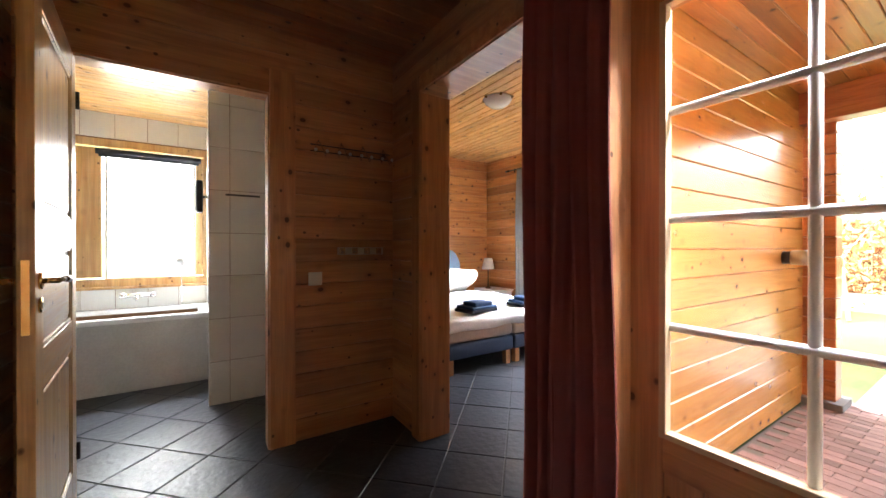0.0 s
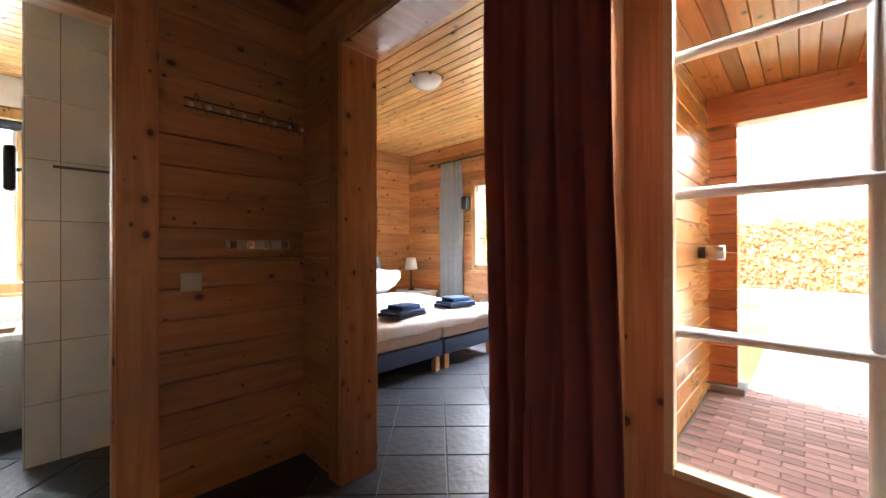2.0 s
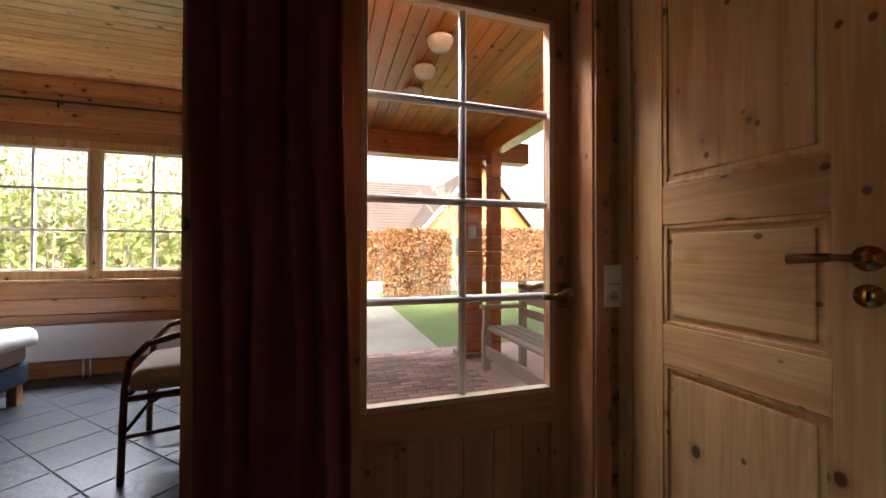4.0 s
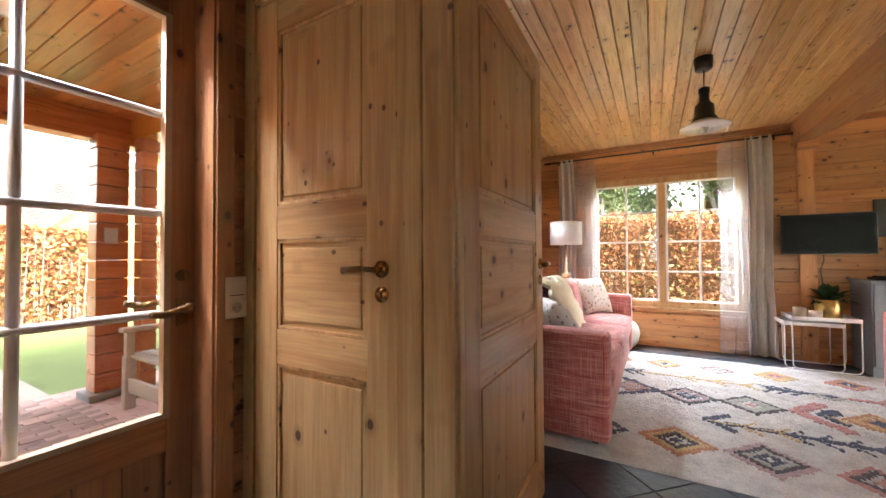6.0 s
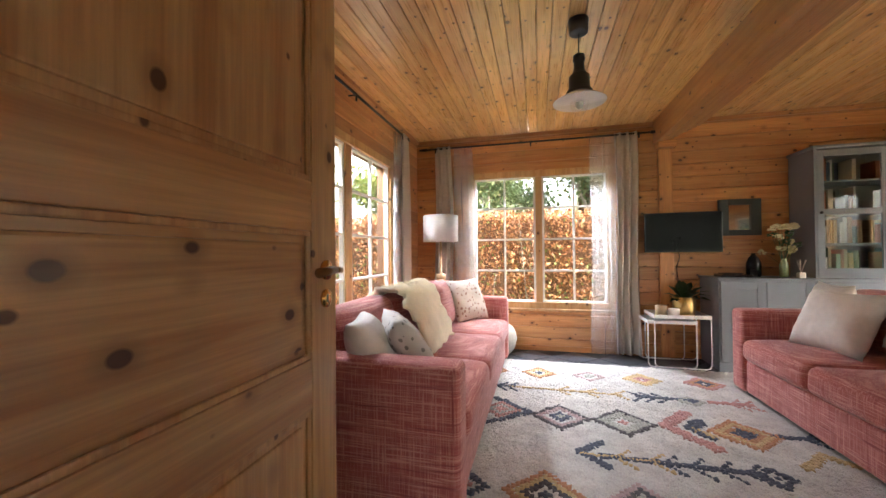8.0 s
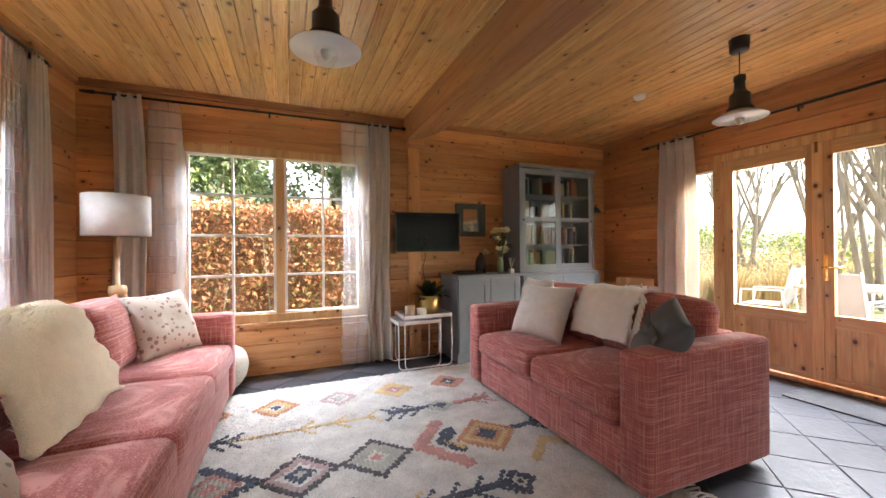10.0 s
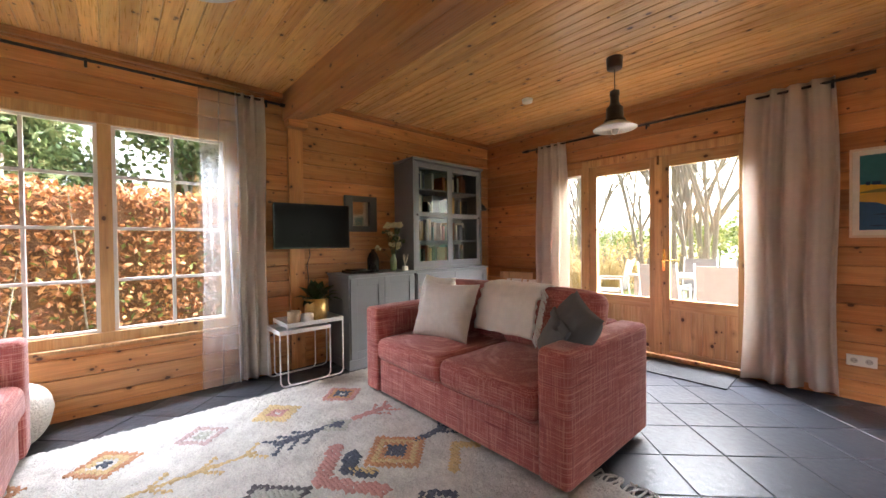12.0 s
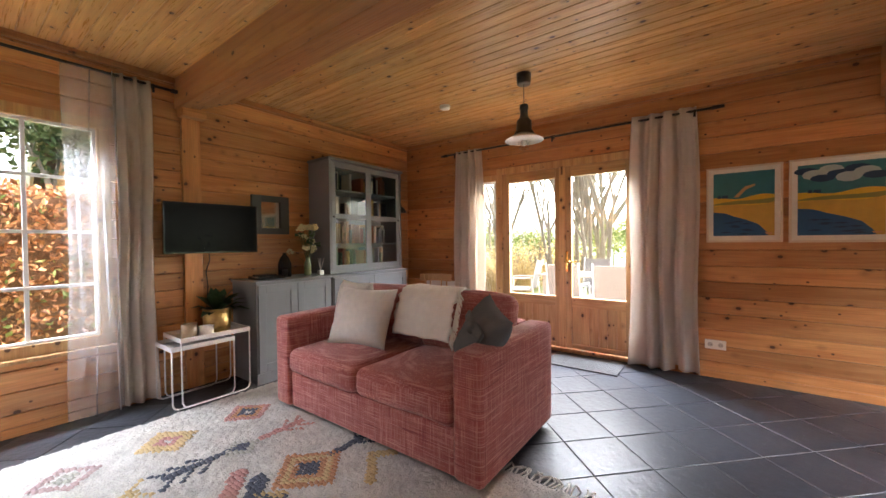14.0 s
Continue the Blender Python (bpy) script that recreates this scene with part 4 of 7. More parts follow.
def draped(name, label, category, material, path, y0, y1, thick, seed, shag=0.0, fringe=0.0, wobble=0.02):
    """Cloth that follows a profile (across, up) and runs from y0 to y1."""
    rnd = random.Random(seed)
    pts = []
    for (xa, za), (xb, zb) in zip(path, path[1:]):
        for k in range(6):
            pts.append((xa + (xb - xa) * k / 6, za + (zb - za) * k / 6))
    pts.append(path[-1])
    bm = bmesh.new()
    ny = 22
    rows = []
    for j in range(ny + 1):
        y = y0 + (y1 - y0) * j / ny
        row = []
        for i, (x, z) in enumerate(pts):
            p = Vector((x, y, z))
            d = noise.noise_vector(p * 6 + Vector((seed, 0, 0)))
            edge = wobble * noise.noise(Vector((i * 0.4, seed, j * 0.05))) * (1 if j in (0, ny) else 0.4)
            row.append(bm.verts.new(p + Vector((0.5 * abs(d.x) * wobble, edge * 2, abs(d.z) * wobble))))
        rows.append(row)
    for a, b in zip(rows, rows[1:]):
        for i in range(len(pts) - 1):
            bm.faces.new((a[i], a[i + 1], b[i + 1], b[i]))
    bmesh.ops.recalc_face_normals(bm, faces=bm.faces[:])
    ob = part(name, bm, material, smooth=True)
    s = ob.modifiers.new("thickness", "SOLIDIFY")
    s.thickness, s.offset = thick, 1
    if shag:
        tufts = []
        hairs = bmesh.new()
        for _ in range(5200):
            i, j = rnd.uniform(0, len(pts) - 1.01), rnd.uniform(0, ny - 0.01)
            a, b = pts[int(i)], pts[int(i) + 1]
            f = i - int(i)
            p = Vector((a[0] + (b[0] - a[0]) * f, y0 + (y1 - y0) * j / ny, a[1] + (b[1] - a[1]) * f + thick))
            dirn = Vector((rnd.uniform(-1, 1), rnd.uniform(-1, 1), rnd.uniform(0.1, 0.9))).normalized() * shag * rnd.uniform(0.6, 1.2)
            side = dirn.cross(Vector((rnd.uniform(-1, 1), rnd.uniform(-1, 1), 0.3))).normalized() * 0.004
            hairs.faces.new([hairs.verts.new(v) for v in (p - side, p + side, p + dirn)])
        part("wool", hairs, material, ob, "long cream wool tufts")
    if fringe:
        fr = bmesh.new()
        for j in range(46):
            y = y0 + (y1 - y0) * j / 45
            x, z = pts[0]
            tube(fr, [(x, y, z + 0.004), (x - 0.004, y + rnd.uniform(-0.006, 0.006), z - fringe * rnd.uniform(0.8, 1.1))], 0.002, 5)
        part("fringe", fr, material, ob, "knotted white fringe")
    return tagged(ob, label, category)


WOOL = mat("cream_sheepskin", (0.78, 0.70, 0.52), 0.95, bump=0.8, scale=140, vary=0.12)
draped("throw_blanket", "white cotton throw with fringe over the sofa back", "blanket", WHITE_KNIT,
       [(2.40, 0.56), (2.43, 0.68), (2.47, 0.80), (2.52, 0.865), (2.62, 0.88), (2.72, 0.84), (2.86, 0.68), (2.87, 0.5)], 3.72, 4.22, 0.012, 3, wobble=0.02)
fr = bmesh.new()
rnd = random.Random(4)
for k in range(40):
    f = k / 39
    p = Vector((2.395, 3.715, 0.56)).lerp(Vector((2.52, 3.715, 0.88)), f)
    tube(fr, [p, p + Vector((-0.012, -0.03 - rnd.uniform(0, 0.012), -0.035 - rnd.uniform(0, 0.015)))], 0.0035, 5)
part("fringe", fr, WHITE_KNIT, bpy.data.objects["throw_blanket"], "white knotted fringe")
draped("sheepskin", "cream long-haired sheepskin over the sofa back", "sheepskin", WOOL,
       [(-0.30, 0.48), (-0.37, 0.66), (-0.46, 0.83), (-0.53, 0.89), (-0.64, 0.88), (-0.75, 0.78), (-0.86, 0.66)], 3.68, 4.36, 0.03, 6, shag=0.035, wobble=0.05)

# ---- rug ----
RX0, RX1, RY0, RY1 = -0.75, 2.22, 2.79, 5.43
RUG = mat("cream_shag_wool", (0.53, 0.515, 0.475), 0.95, bump=1.0, scale=120, vary=0.28)


def rug_z(x, y):
    return 0.016 + 0.011 * noise.noise(Vector((x * 48, y * 48, 0))) + 0.004 * noise.noise(Vector((x * 17, y * 17, 3)))


rug = thing("rug", "cream shaggy rug with coloured diamonds and arrows", "rug", (0, 0, 0))
bm = bmesh.new()
nx, ny = 270, 240
jit = random.Random(77)
rows = []
for j in range(ny + 1):
    y = RY0 + (RY1 - RY0) * j / ny
    row = []
    for i in range(nx + 1):
        x = RX0 + (RX1 - RX0) * i / nx
        edge = i in (0, nx) or j in (0, ny)
        row.append(bm.verts.new((x + (0.004 * noise.noise(Vector((x * 60, y * 60, 7)))), y, 0.001 if edge else rug_z(x, y) + jit.uniform(-0.0055, 0.0045))))
    rows.append(row)
for a, b in zip(rows, rows[1:]):
    for i in range(nx):
        bm.faces.new((a[i], a[i + 1], b[i + 1], b[i]))
part("base", bm, RUG, rug, smooth=True)
fr = bmesh.new()
rnd = random.Random(12)
for k in range(120):
    y = RY0 + 0.01 + (RY1 - RY0 - 0.02) * k / 119
    for x, s in ((RX1, 1),):
        tube(fr, [(x - 0.01, y, 0.012), (x + 0.045 * s, y + rnd.uniform(-0.02, 0.02), 0.01), (x + 0.085 * s, y + rnd.uniform(-0.03, 0.03), 0.006)], 0.005, 5)
part("fringe", fr, RUG, rug, "cream plaited fringe")
INK = {k: mat("rug_" + k, c, 0.95, bump=0.9, scale=110, vary=0.25) for k, c in {
    "navy": (0.085, 0.10, 0.135), "rust": (0.46, 0.24, 0.13), "pink": (0.46, 0.24, 0.21), "ochre": (0.54, 0.40, 0.2), "grey": (0.38, 0.38, 0.33), "mauve": (0.42, 0.31, 0.3), "dark": (0.1, 0.095, 0.1)}.items()}
PX = 0.0215


def tufts(cells, ink, cx, cy):
    """Little squares of coloured pile at grid cells round (cx, cy)."""
    bm = bmesh.new()
    rn = random.Random(len(cells))
    for i, j in sorted(set(cells)):
        x, y = cx + i * PX, cy + j * PX
        h = PX * 0.56
        vs = []
        for dx, dy in ((-h, -h), (h, -h), (h, h), (-h, h)):
            px, py = x + dx + rn.uniform(-0.004, 0.004), y + dy + rn.uniform(-0.004, 0.004)
            vs.append((px, py))
        top = bm.verts.new((x, y, rug_z(x, y) + 0.010))
        ring = [bm.verts.new((px, py, rug_z(px, py) + 0.003)) for px, py in vs]
        low = [bm.verts.new((px, py, 0.005)) for px, py in vs]
        for k in range(4):
            bm.faces.new((ring[k], ring[(k + 1) % 4], top))
            bm.faces.new((low[k], low[(k + 1) % 4], ring[(k + 1) % 4], ring[k]))
    part("motif", bm, INK[ink], rug, smooth=True)


def diamond(cx, cy, n, inks):
    by = {}
    for i in range(-n, n + 1):
        for j in range(-n, n + 1):
            r = abs(i) + abs(j)
            if r <= n:
                ink = inks[min(len(inks) - 1, (n - r) // 2)]
                if ink and not (ink in ("navy", "dark") and (i + j) % 5 == 0 and r == n):
                    by.setdefault(ink, []).append((i, j))
    for ink, cells in by.items():
        tufts(cells, ink, cx, cy)


def line(cx, cy, pts, ink, thick=1):
    cells = []
    for (a, b), (c, d) in zip(pts, pts[1:]):
        n = max(abs(c - a), abs(d - b), 1)
        for k in range(n + 1):
            i, j = round(a + (c - a) * k / n), round(b + (d - b) * k / n)
            cells += [(i + p, j + q) for p in range(thick) for q in range(thick)]
    tufts(cells, ink, cx, cy)


def branch(cx, cy, n, ink, way=1, twigs=3, step=4):
    line(cx, cy, [(0, 0), (n * way, 0)], ink, 1 if ink == "ochre" else 2)
    for k in range(twigs):
        x = (n - 2 - k * step) * way
        for s in (-1, 1):
            line(cx, cy, [(x, 0), (x + 4 * way, 4 * s)], ink, 1)


for x, inks in ((-0.05, ("rust", None, "navy", "ochre")), (0.39, ("rust", "ochre", None, "navy", None, "rust")), (0.83, ("mauve", None, "grey", None, "pink")),
                (1.27, ("ochre", "ochre", "pink", None, "rust")), (1.75, ("pink", "rust", "navy", None, "rust"))):
    diamond(x, 5.02, 7 if x != 0.83 else 6, inks)
diamond(0.53, 4.085, 9, ("dark", "mauve", None, "navy", "grey", "pink"))
diamond(0.93, 4.09, 9, ("dark", "grey", "grey", None, "pink", "ochre"))
diamond(1.61, 4.075, 9, ("rust", "ochre", "rust", "navy", "navy", "ochre"))
diamond(0.12, 4.12, 6, ("pink", "grey", "pink"))
for i in range(2):
    line(0.31, 4.10, [(0, 0), (-12, 10 - 20 * i)], "navy", 2)
line(1.16, 4.08, [(0, 0), (9, 11)], "pink", 3)
line(1.16, 4.08, [(0, 0), (9, -12)], "pink", 3)
for s in (-1, 1):
    line(1.26, 4.08, [(2, 0), (6, 5 * s)], "navy", 3 if s > 0 else 2)
    line(1.32, 4.08, [(0, 0), (4, 4 * s)], "ochre" if s < 0 else "navy", 2)
branch(1.52, 4.59, 18, "navy", -1, 3)
diamond(1.50, 4.58, 4, ("grey", "navy"))
branch(1.62, 4.58, 12, "pink", 1, 2)
branch(0.15, 4.60, 40, "ochre", 1, 3, 10)
branch(-0.05, 4.60, 10, "navy", 1, 2)
branch(0.72, 3.61, 34, "navy", 1, 4, 6)
diamond(1.53, 3.60, 4, ("navy", None, "navy"))
line(0.60, 3.63, [(0, 0), (6, 6)], "navy", 2)
line(0.60, 3.63, [(0, 0), (6, -6)], "navy", 2)
branch(0.62, 3.62, 18, "ochre", 1, 2, 8)
branch(0.0, 3.62, 14, "navy", -1, 3)
line(1.72, 3.72, [(0, 0), (8, 8), (12, 4)], "ochre", 2)
branch(1.75, 4.08, 14, "navy", 1, 2)
diamond(0.415, 3.20, 9, ("rust", "ochre", "dark", None, "navy", "grey"))
diamond(0.85, 3.19, 9, ("mauve", "dark", "grey", "navy", None, "rust"))
diamond(1.29, 3.17, 8, ("pink", "dark", None, "pink"))
diamond(1.72, 3.16, 8, ("dark", "rust", None, "navy"))
diamond(-0.03, 3.2, 8, ("navy", None, "pink", "grey"))

# ---- grey cabinets ----
GREY_PAINT = mat("blue_grey_paint", (0.20, 0.215, 0.23), 0.45, bump=0.04, scale=120, vary=0.05)
CABGLASS = glass_mat("cabinet_glass", (0.9, 0.93, 0.92))


def base_cabinet(label, x0, x1, doors):
    e = thing("sideboard", label, "sideboard", (x0, 5.48, 0), group="grey cabinet row")
    W = x1 - x0
    one("body", GREY_PAINT, e, (0.008, W - 0.008, 0.022, 0.455, 0.07, 0.865), bevel=0.003)
    one("plinth", GREY_PAINT, e, (0.008, W - 0.008, 0.03, 0.45, 0.0, 0.07), (0.0, W, 0.012, 0.03, 0.0, 0.09), bevel=0.003)
    one("worktop", GREY_PAINT, e, (-0.004, W + 0.004, 0.0, 0.46, 0.866, 0.89), bevel=0.005)
    w = (W - 0.03) / doors
    for k in range(doors):
        a = 0.015 + w * k
        d = new("door")
        d.parent = e
        s = 0.07
        one("frame", GREY_PAINT, d, (a + 0.002, a + s, 0.002, 0.022, 0.1, 0.855), (a + w - s, a + w - 0.002, 0.002, 0.022, 0.1, 0.855),
            (a + s, a + w - s, 0.002, 0.022, 0.1, 0.17), (a + s, a + w - s, 0.002, 0.022, 0.785, 0.855), bevel=0.003)
        one("panel", GREY_PAINT, d, (a + s, a + w - s, 0.012, 0.022, 0.17, 0.785))
    return e


base_cabinet("low grey painted sideboard with two panel doors", 2.06, 2.835, 2)
base_cabinet("low grey painted sideboard with sliding panel doors", 2.845, 3.97, 2)
hu = thing("display_cabinet", "grey glass-fronted cabinet full of books on the sideboard", "cabinet", (2.87, 5.56, 0.892), group="grey cabinet row")
HW, HD, HH = 1.08, 0.36, 1.22
one("side_panel", GREY_PAINT, hu, (0, 0.025, 0.0, HD, 0, HH - 0.03), bevel=0.003)
one("side_panel", GREY_PAINT, hu, (HW - 0.025, HW, 0.0, HD, 0, HH - 0.03), bevel=0.003)
one("back_panel", GREY_PAINT, hu, (0.025, HW - 0.025, HD - 0.015, HD, 0.02, HH - 0.03))
one("top", GREY_PAINT, hu, (-0.015, HW + 0.015, -0.02, HD, HH - 0.03, HH), bevel=0.006)
one("bottom", GREY_PAINT, hu, (0.025, HW - 0.025, 0.0, HD - 0.015, 0, 0.03), bevel=0.002)
SHELVES = (0.32, 0.61, 0.9)
for z in SHELVES:
    one("shelf", GREY_PAINT, hu, (0.026, HW - 0.026, 0.04, HD - 0.016, z - 0.018, z), bevel=0.002)
for k in range(2):
    a, b = (0.02, 0.55) if k == 0 else (0.535, HW - 0.02)
    y = -0.004 if k == 0 else 0.014
    d = new("sliding_door")
    d.parent = hu
    one("frame", GREY_PAINT, d, (a, a + 0.055, y, y + 0.017, 0.03, 1.18), (b - 0.055, b, y, y + 0.017, 0.03, 1.18), (a + 0.055, b - 0.055, y, y + 0.017, 0.03, 0.09),
        (a + 0.055, b - 0.055, y, y + 0.017, 1.12, 1.18), (a + 0.055, b - 0.055, y, y + 0.017, 0.585, 0.635), bevel=0.003)
    for z0, z1 in ((0.09, 0.585), (0.635, 1.12)):
        g = one("pane", CABGLASS, d, (a + 0.05, b - 0.05, y + 0.007, y + 0.010, z0 - 0.004, z1 + 0.004))
        g.visible_shadow = False
    bm = bmesh.new()
    hx = a + 0.027 if k == 0 else b - 0.027
    rod(bm, (hx, y, 0.6), (hx, y - 0.014, 0.6), 0.012, seg=12)
    part("knob", bm, BLACK, d, smooth=True)
BOOKS = [mat("book_" + n, c, 0.6, vary=0.15) for n, c in (("cream", (0.55, 0.5, 0.42)), ("rust", (0.32, 0.1, 0.05)), ("navy", (0.04, 0.06, 0.1)), ("white", (0.65, 0.64, 0.6)),
         ("ochre", (0.5, 0.33, 0.12)), ("black", (0.03, 0.03, 0.03)), ("tan", (0.4, 0.26, 0.15)), ("green", (0.08, 0.13, 0.08)))]
rnd = random.Random(21)
for z in (0.03, *SHELVES):
    for lo, hi in ((0.05, 0.47), (0.56, 1.02)):
        x = lo + rnd.uniform(0, 0.1)
        while x < hi - 0.05:
            w, h, dp = rnd.uniform(0.014, 0.04), rnd.uniform(0.15, 0.25), rnd.uniform(0.13, 0.2)
            if rnd.random() < 0.12:
                x += rnd.uniform(0.03, 0.1)
                continue
            y1 = HD - 0.02
            bm = bmesh.new()
            box(bm, -w / 2, w / 2, -dp, 0, 0, h, bevel=0.002)
            ob = part("book", bm, rnd.choice(BOOKS))
            ob.matrix_world = pose(2.87 + x + w / 2, 5.56 + y1 - 0.002, 0.892 + z + 0.0005)
            tagged(ob, "book standing upright on the cabinet shelf", "book", group="books in the cabinet")
            x += w + rnd.uniform(0.0005, 0.004)

# ---- things round the television ----
tv = thing("television", "flat black television on a wall bracket", "television", (1.87, 5.815, 1.35), -5)
TVS = mat("tv_screen", (0.003, 0.003, 0.0035), 0.22, vary=0.05)
TVS.node_tree.nodes["Principled BSDF"].inputs["Specular IOR Level"].default_value = 0.12
TVB = mat("tv_black_plastic", (0.008, 0.008, 0.009), 0.25, vary=0.1, coat=0.3)
one("screen", TVS, tv, (-0.345, 0.345, -0.0125, -0.008, -0.195, 0.2))
one("bezel", TVB, tv, (-0.355, 0.355, -0.008, 0.035, -0.21, 0.21), (-0.355, -0.345, -0.013, -0.008, -0.21, 0.21), (0.345, 0.355, -0.013, -0.008, -0.21, 0.21),
    (-0.345, 0.345, -0.013, -0.008, 0.2, 0.21), (-0.345, 0.345, -0.013, -0.008, -0.21, -0.195), bevel=0.001)
one("wall_bracket", BLACK, tv, (-0.1, 0.1, 0.035, 0.075, -0.1, 0.1), bevel=0.004)
bm = bmesh.new()
tube(bm, [(1.86, 5.9, 1.16), (1.87, 5.9, 1.08), (1.845, 5.92, 0.98), (1.86, 5.925, 0.85), (1.84, 5.925, 0.6)], 0.004, 6)
tagged(part("tv_cable", bm, BLACK, smooth=True), "thin black cable below the television", "cable")
mf = thing("framed_mirror", "small mirror in a dark green-grey frame", "mirror", (2.435, 5.935, 1.5))
DKFRAME = mat("dark_green_grey_wood", (0.05, 0.055, 0.05), 0.5, vary=0.2)
one("frame", DKFRAME, mf, (-0.19, -0.1, -0.035, 0, -0.19, 0.19), (0.1, 0.19, -0.035, 0, -0.19, 0.19), (-0.1, 0.1, -0.035, 0, 0.13, 0.19), (-0.1, 0.1, -0.035, 0, -0.19, -0.13), bevel=0.005)
one("glass", mat("old_mirror", (0.62, 0.66, 0.6), 0.06, 1.0, vary=0.06), mf, (-0.1, 0.1, -0.014, -0.008, -0.13, 0.13))
WHT = mat("white_steel", (0.76, 0.76, 0.75), 0.35, vary=0.03)


def side_table(at, w, d, h, label):
    e = thing("nesting_table", label, "side table", at, group="nest of tables")
    one("tabletop", WHT, e, (-w / 2, w / 2, -d / 2, d / 2, h - 0.035, h - 0.028), (-w / 2, w / 2, -d / 2, -d / 2 + 0.006, h - 0.028, h), (-w / 2, w / 2, d / 2 - 0.006, d / 2, h - 0.028, h),
        (-w / 2, -w / 2 + 0.006, -d / 2 + 0.006, d / 2 - 0.006, h - 0.028, h), (w / 2 - 0.006, w / 2, -d / 2 + 0.006, d / 2 - 0.006, h - 0.028, h), bevel=0.001)
    for y in (-d / 2 + 0.006, d / 2 - 0.006):
        bm = bmesh.new()
        r, a = 0.04, w / 2 - 0.006
        tube(bm, [(-a, y, h - 0.03), (-a, y, r + 0.01), (-a + 0.012, y, 0.022), (-a + r, y, 0.01), (a - r, y, 0.01), (a - 0.012, y, 0.022), (a, y, r + 0.01), (a, y, h - 0.03)], 0.006, 8)
        part("leg_loop", bm, WHT, e, "bent white steel rod", True)
    return e


side_table((1.75, 5.66, 0), 0.5, 0.36, 0.525, "white steel nesting table with candles and a plant")
side_table((1.66, 5.655, 0), 0.44, 0.34, 0.47, "lower white steel nesting table tucked beneath")
POT_Z = 0.4975
e = thing("plant_pot", "hammered gold plant pot with a leafy green plant", "plant", (1.83, 5.68, POT_Z))
bm = bmesh.new()
lathe(bm, [(0.07, 0), (0.092, 0.004), (0.1, 0.06), (0.105, 0.19), (0.1, 0.192), (0.096, 0.15), (0.02, 0.145)], 28)
part("pot", bm, mat("hammered_gold", (0.62, 0.42, 0.16), 0.3, 1.0, bump=0.5, scale=60, vary=0.15), e, smooth=True)
PLANTG = mat("houseplant_leaf", (0.035, 0.085, 0.025), 0.45, vary=0.4, scale=30)
rnd = random.Random(5)
for k in range(34):
    a, el, ln = rnd.uniform(0, 6.28), rnd.uniform(0.25, 1.35), rnd.uniform(0.15, 0.29)
    d = Vector((math.cos(a) * math.cos(el), math.sin(a) * math.cos(el), math.sin(el)))
    s = Vector((-math.sin(a), math.cos(a), 0))
    bm = bmesh.new()
    p0 = Vector((0, 0, 0.15))
    mid, tip = p0 + d * ln * 0.62, p0 + d * ln + Vector((0, 0, -0.03 - 0.03 * math.cos(el)))
    w = 0.042
    V = [bm.verts.new(p) for p in (p0, p0 + d * ln * 0.35 + s * w * 0.6, mid + s * w, tip, mid - s * w, p0 + d * ln * 0.35 - s * w * 0.6, mid + Vector((0, 0, -0.008)), p0 + d * ln * 0.35 - Vector((0, 0, 0.005)))]
    for f in ((0, 1, 7), (1, 2, 6, 7), (2, 3, 6), (3, 4, 6), (4, 5, 7, 6), (5, 0, 7)):
        bm.faces.new([V[i] for i in f])
    bmesh.ops.solidify(bm, geom=bm.faces[:], thickness=0.0015)
    part("leaf", bm, PLANTG, e)


def candle(at, r, h, label, glassy):
    e = thing("candle_jar", label, "candle", at)
    bm = bmesh.new()
    lathe(bm, [(r * 0.9, 0), (r, 0.004), (r, h), (r * 0.93, h), (r * 0.92, h * 0.6), (0.003, h * 0.58)], 24)
    part("jar", bm, glassy, e, smooth=True)
    bm = bmesh.new()
    rod(bm, (0, 0, h * 0.58), (0, 0, h * 0.75), 0.0015, seg=6)
    part("wick", bm, BLACK, e)


candle((1.585, 5.56, POT_Z), 0.055, 0.115, "round candle in a smoked amber glass jar", mat("amber_glass_jar", (0.36, 0.26, 0.16), 0.2, vary=0.2, coat=0.5))
candle((1.69, 5.53, POT_Z), 0.05, 0.085, "white ceramic candle jar", mat("cream_ceramic", (0.7, 0.66, 0.58), 0.35))
e = thing("record_player", "small flat black media box on the sideboard", "media player", (2.27, 5.7, 0.89))
one("body", TVB, e, (-0.13, 0.13, -0.09, 0.09, 0, 0.03), bevel=0.006)
one("lid", TVB, e, (-0.1, 0.06, -0.07, 0.07, 0.03, 0.042), bevel=0.005)
e = thing("lantern", "dark smoked glass bottle lantern", "lantern", (2.46, 5.72, 0.89))
bm = bmesh.new()
lathe(bm, [(0.05, 0), (0.06, 0.01), (0.062, 0.13), (0.04, 0.19), (0.018, 0.215), (0.018, 0.235), (0.012, 0.235)], 24)
part("bottle", bm, glass_mat("smoked_glass", (0.16, 0.15, 0.14), 0.02), e, smooth=True)
bm = bmesh.new()
lathe(bm, [(0.028, 0), (0.028, 0.06), (0.002, 0.062)], 16, (0, 0, 0.012))
part("candle", bm, PLASTIC, e, smooth=True)
e = thing("flower_vase", "green glass vase of pale yellow flowers", "vase", (2.70, 5.70, 0.89))
bm = bmesh.new()
lathe(bm, [(0.03, 0), (0.036, 0.01), (0.036, 0.12), (0.02, 0.16), (0.024, 0.18), (0.018, 0.18)], 24)
part("vase", bm, mat("pale_green_glass", (0.22, 0.28, 0.14), 0.1, vary=0.1, coat=0.8), e, smooth=True)
STEM, PETAL = mat("flower_stem", (0.05, 0.09, 0.03), 0.6), mat("pale_yellow_petals", (0.62, 0.58, 0.34), 0.7, vary=0.2, scale=90)
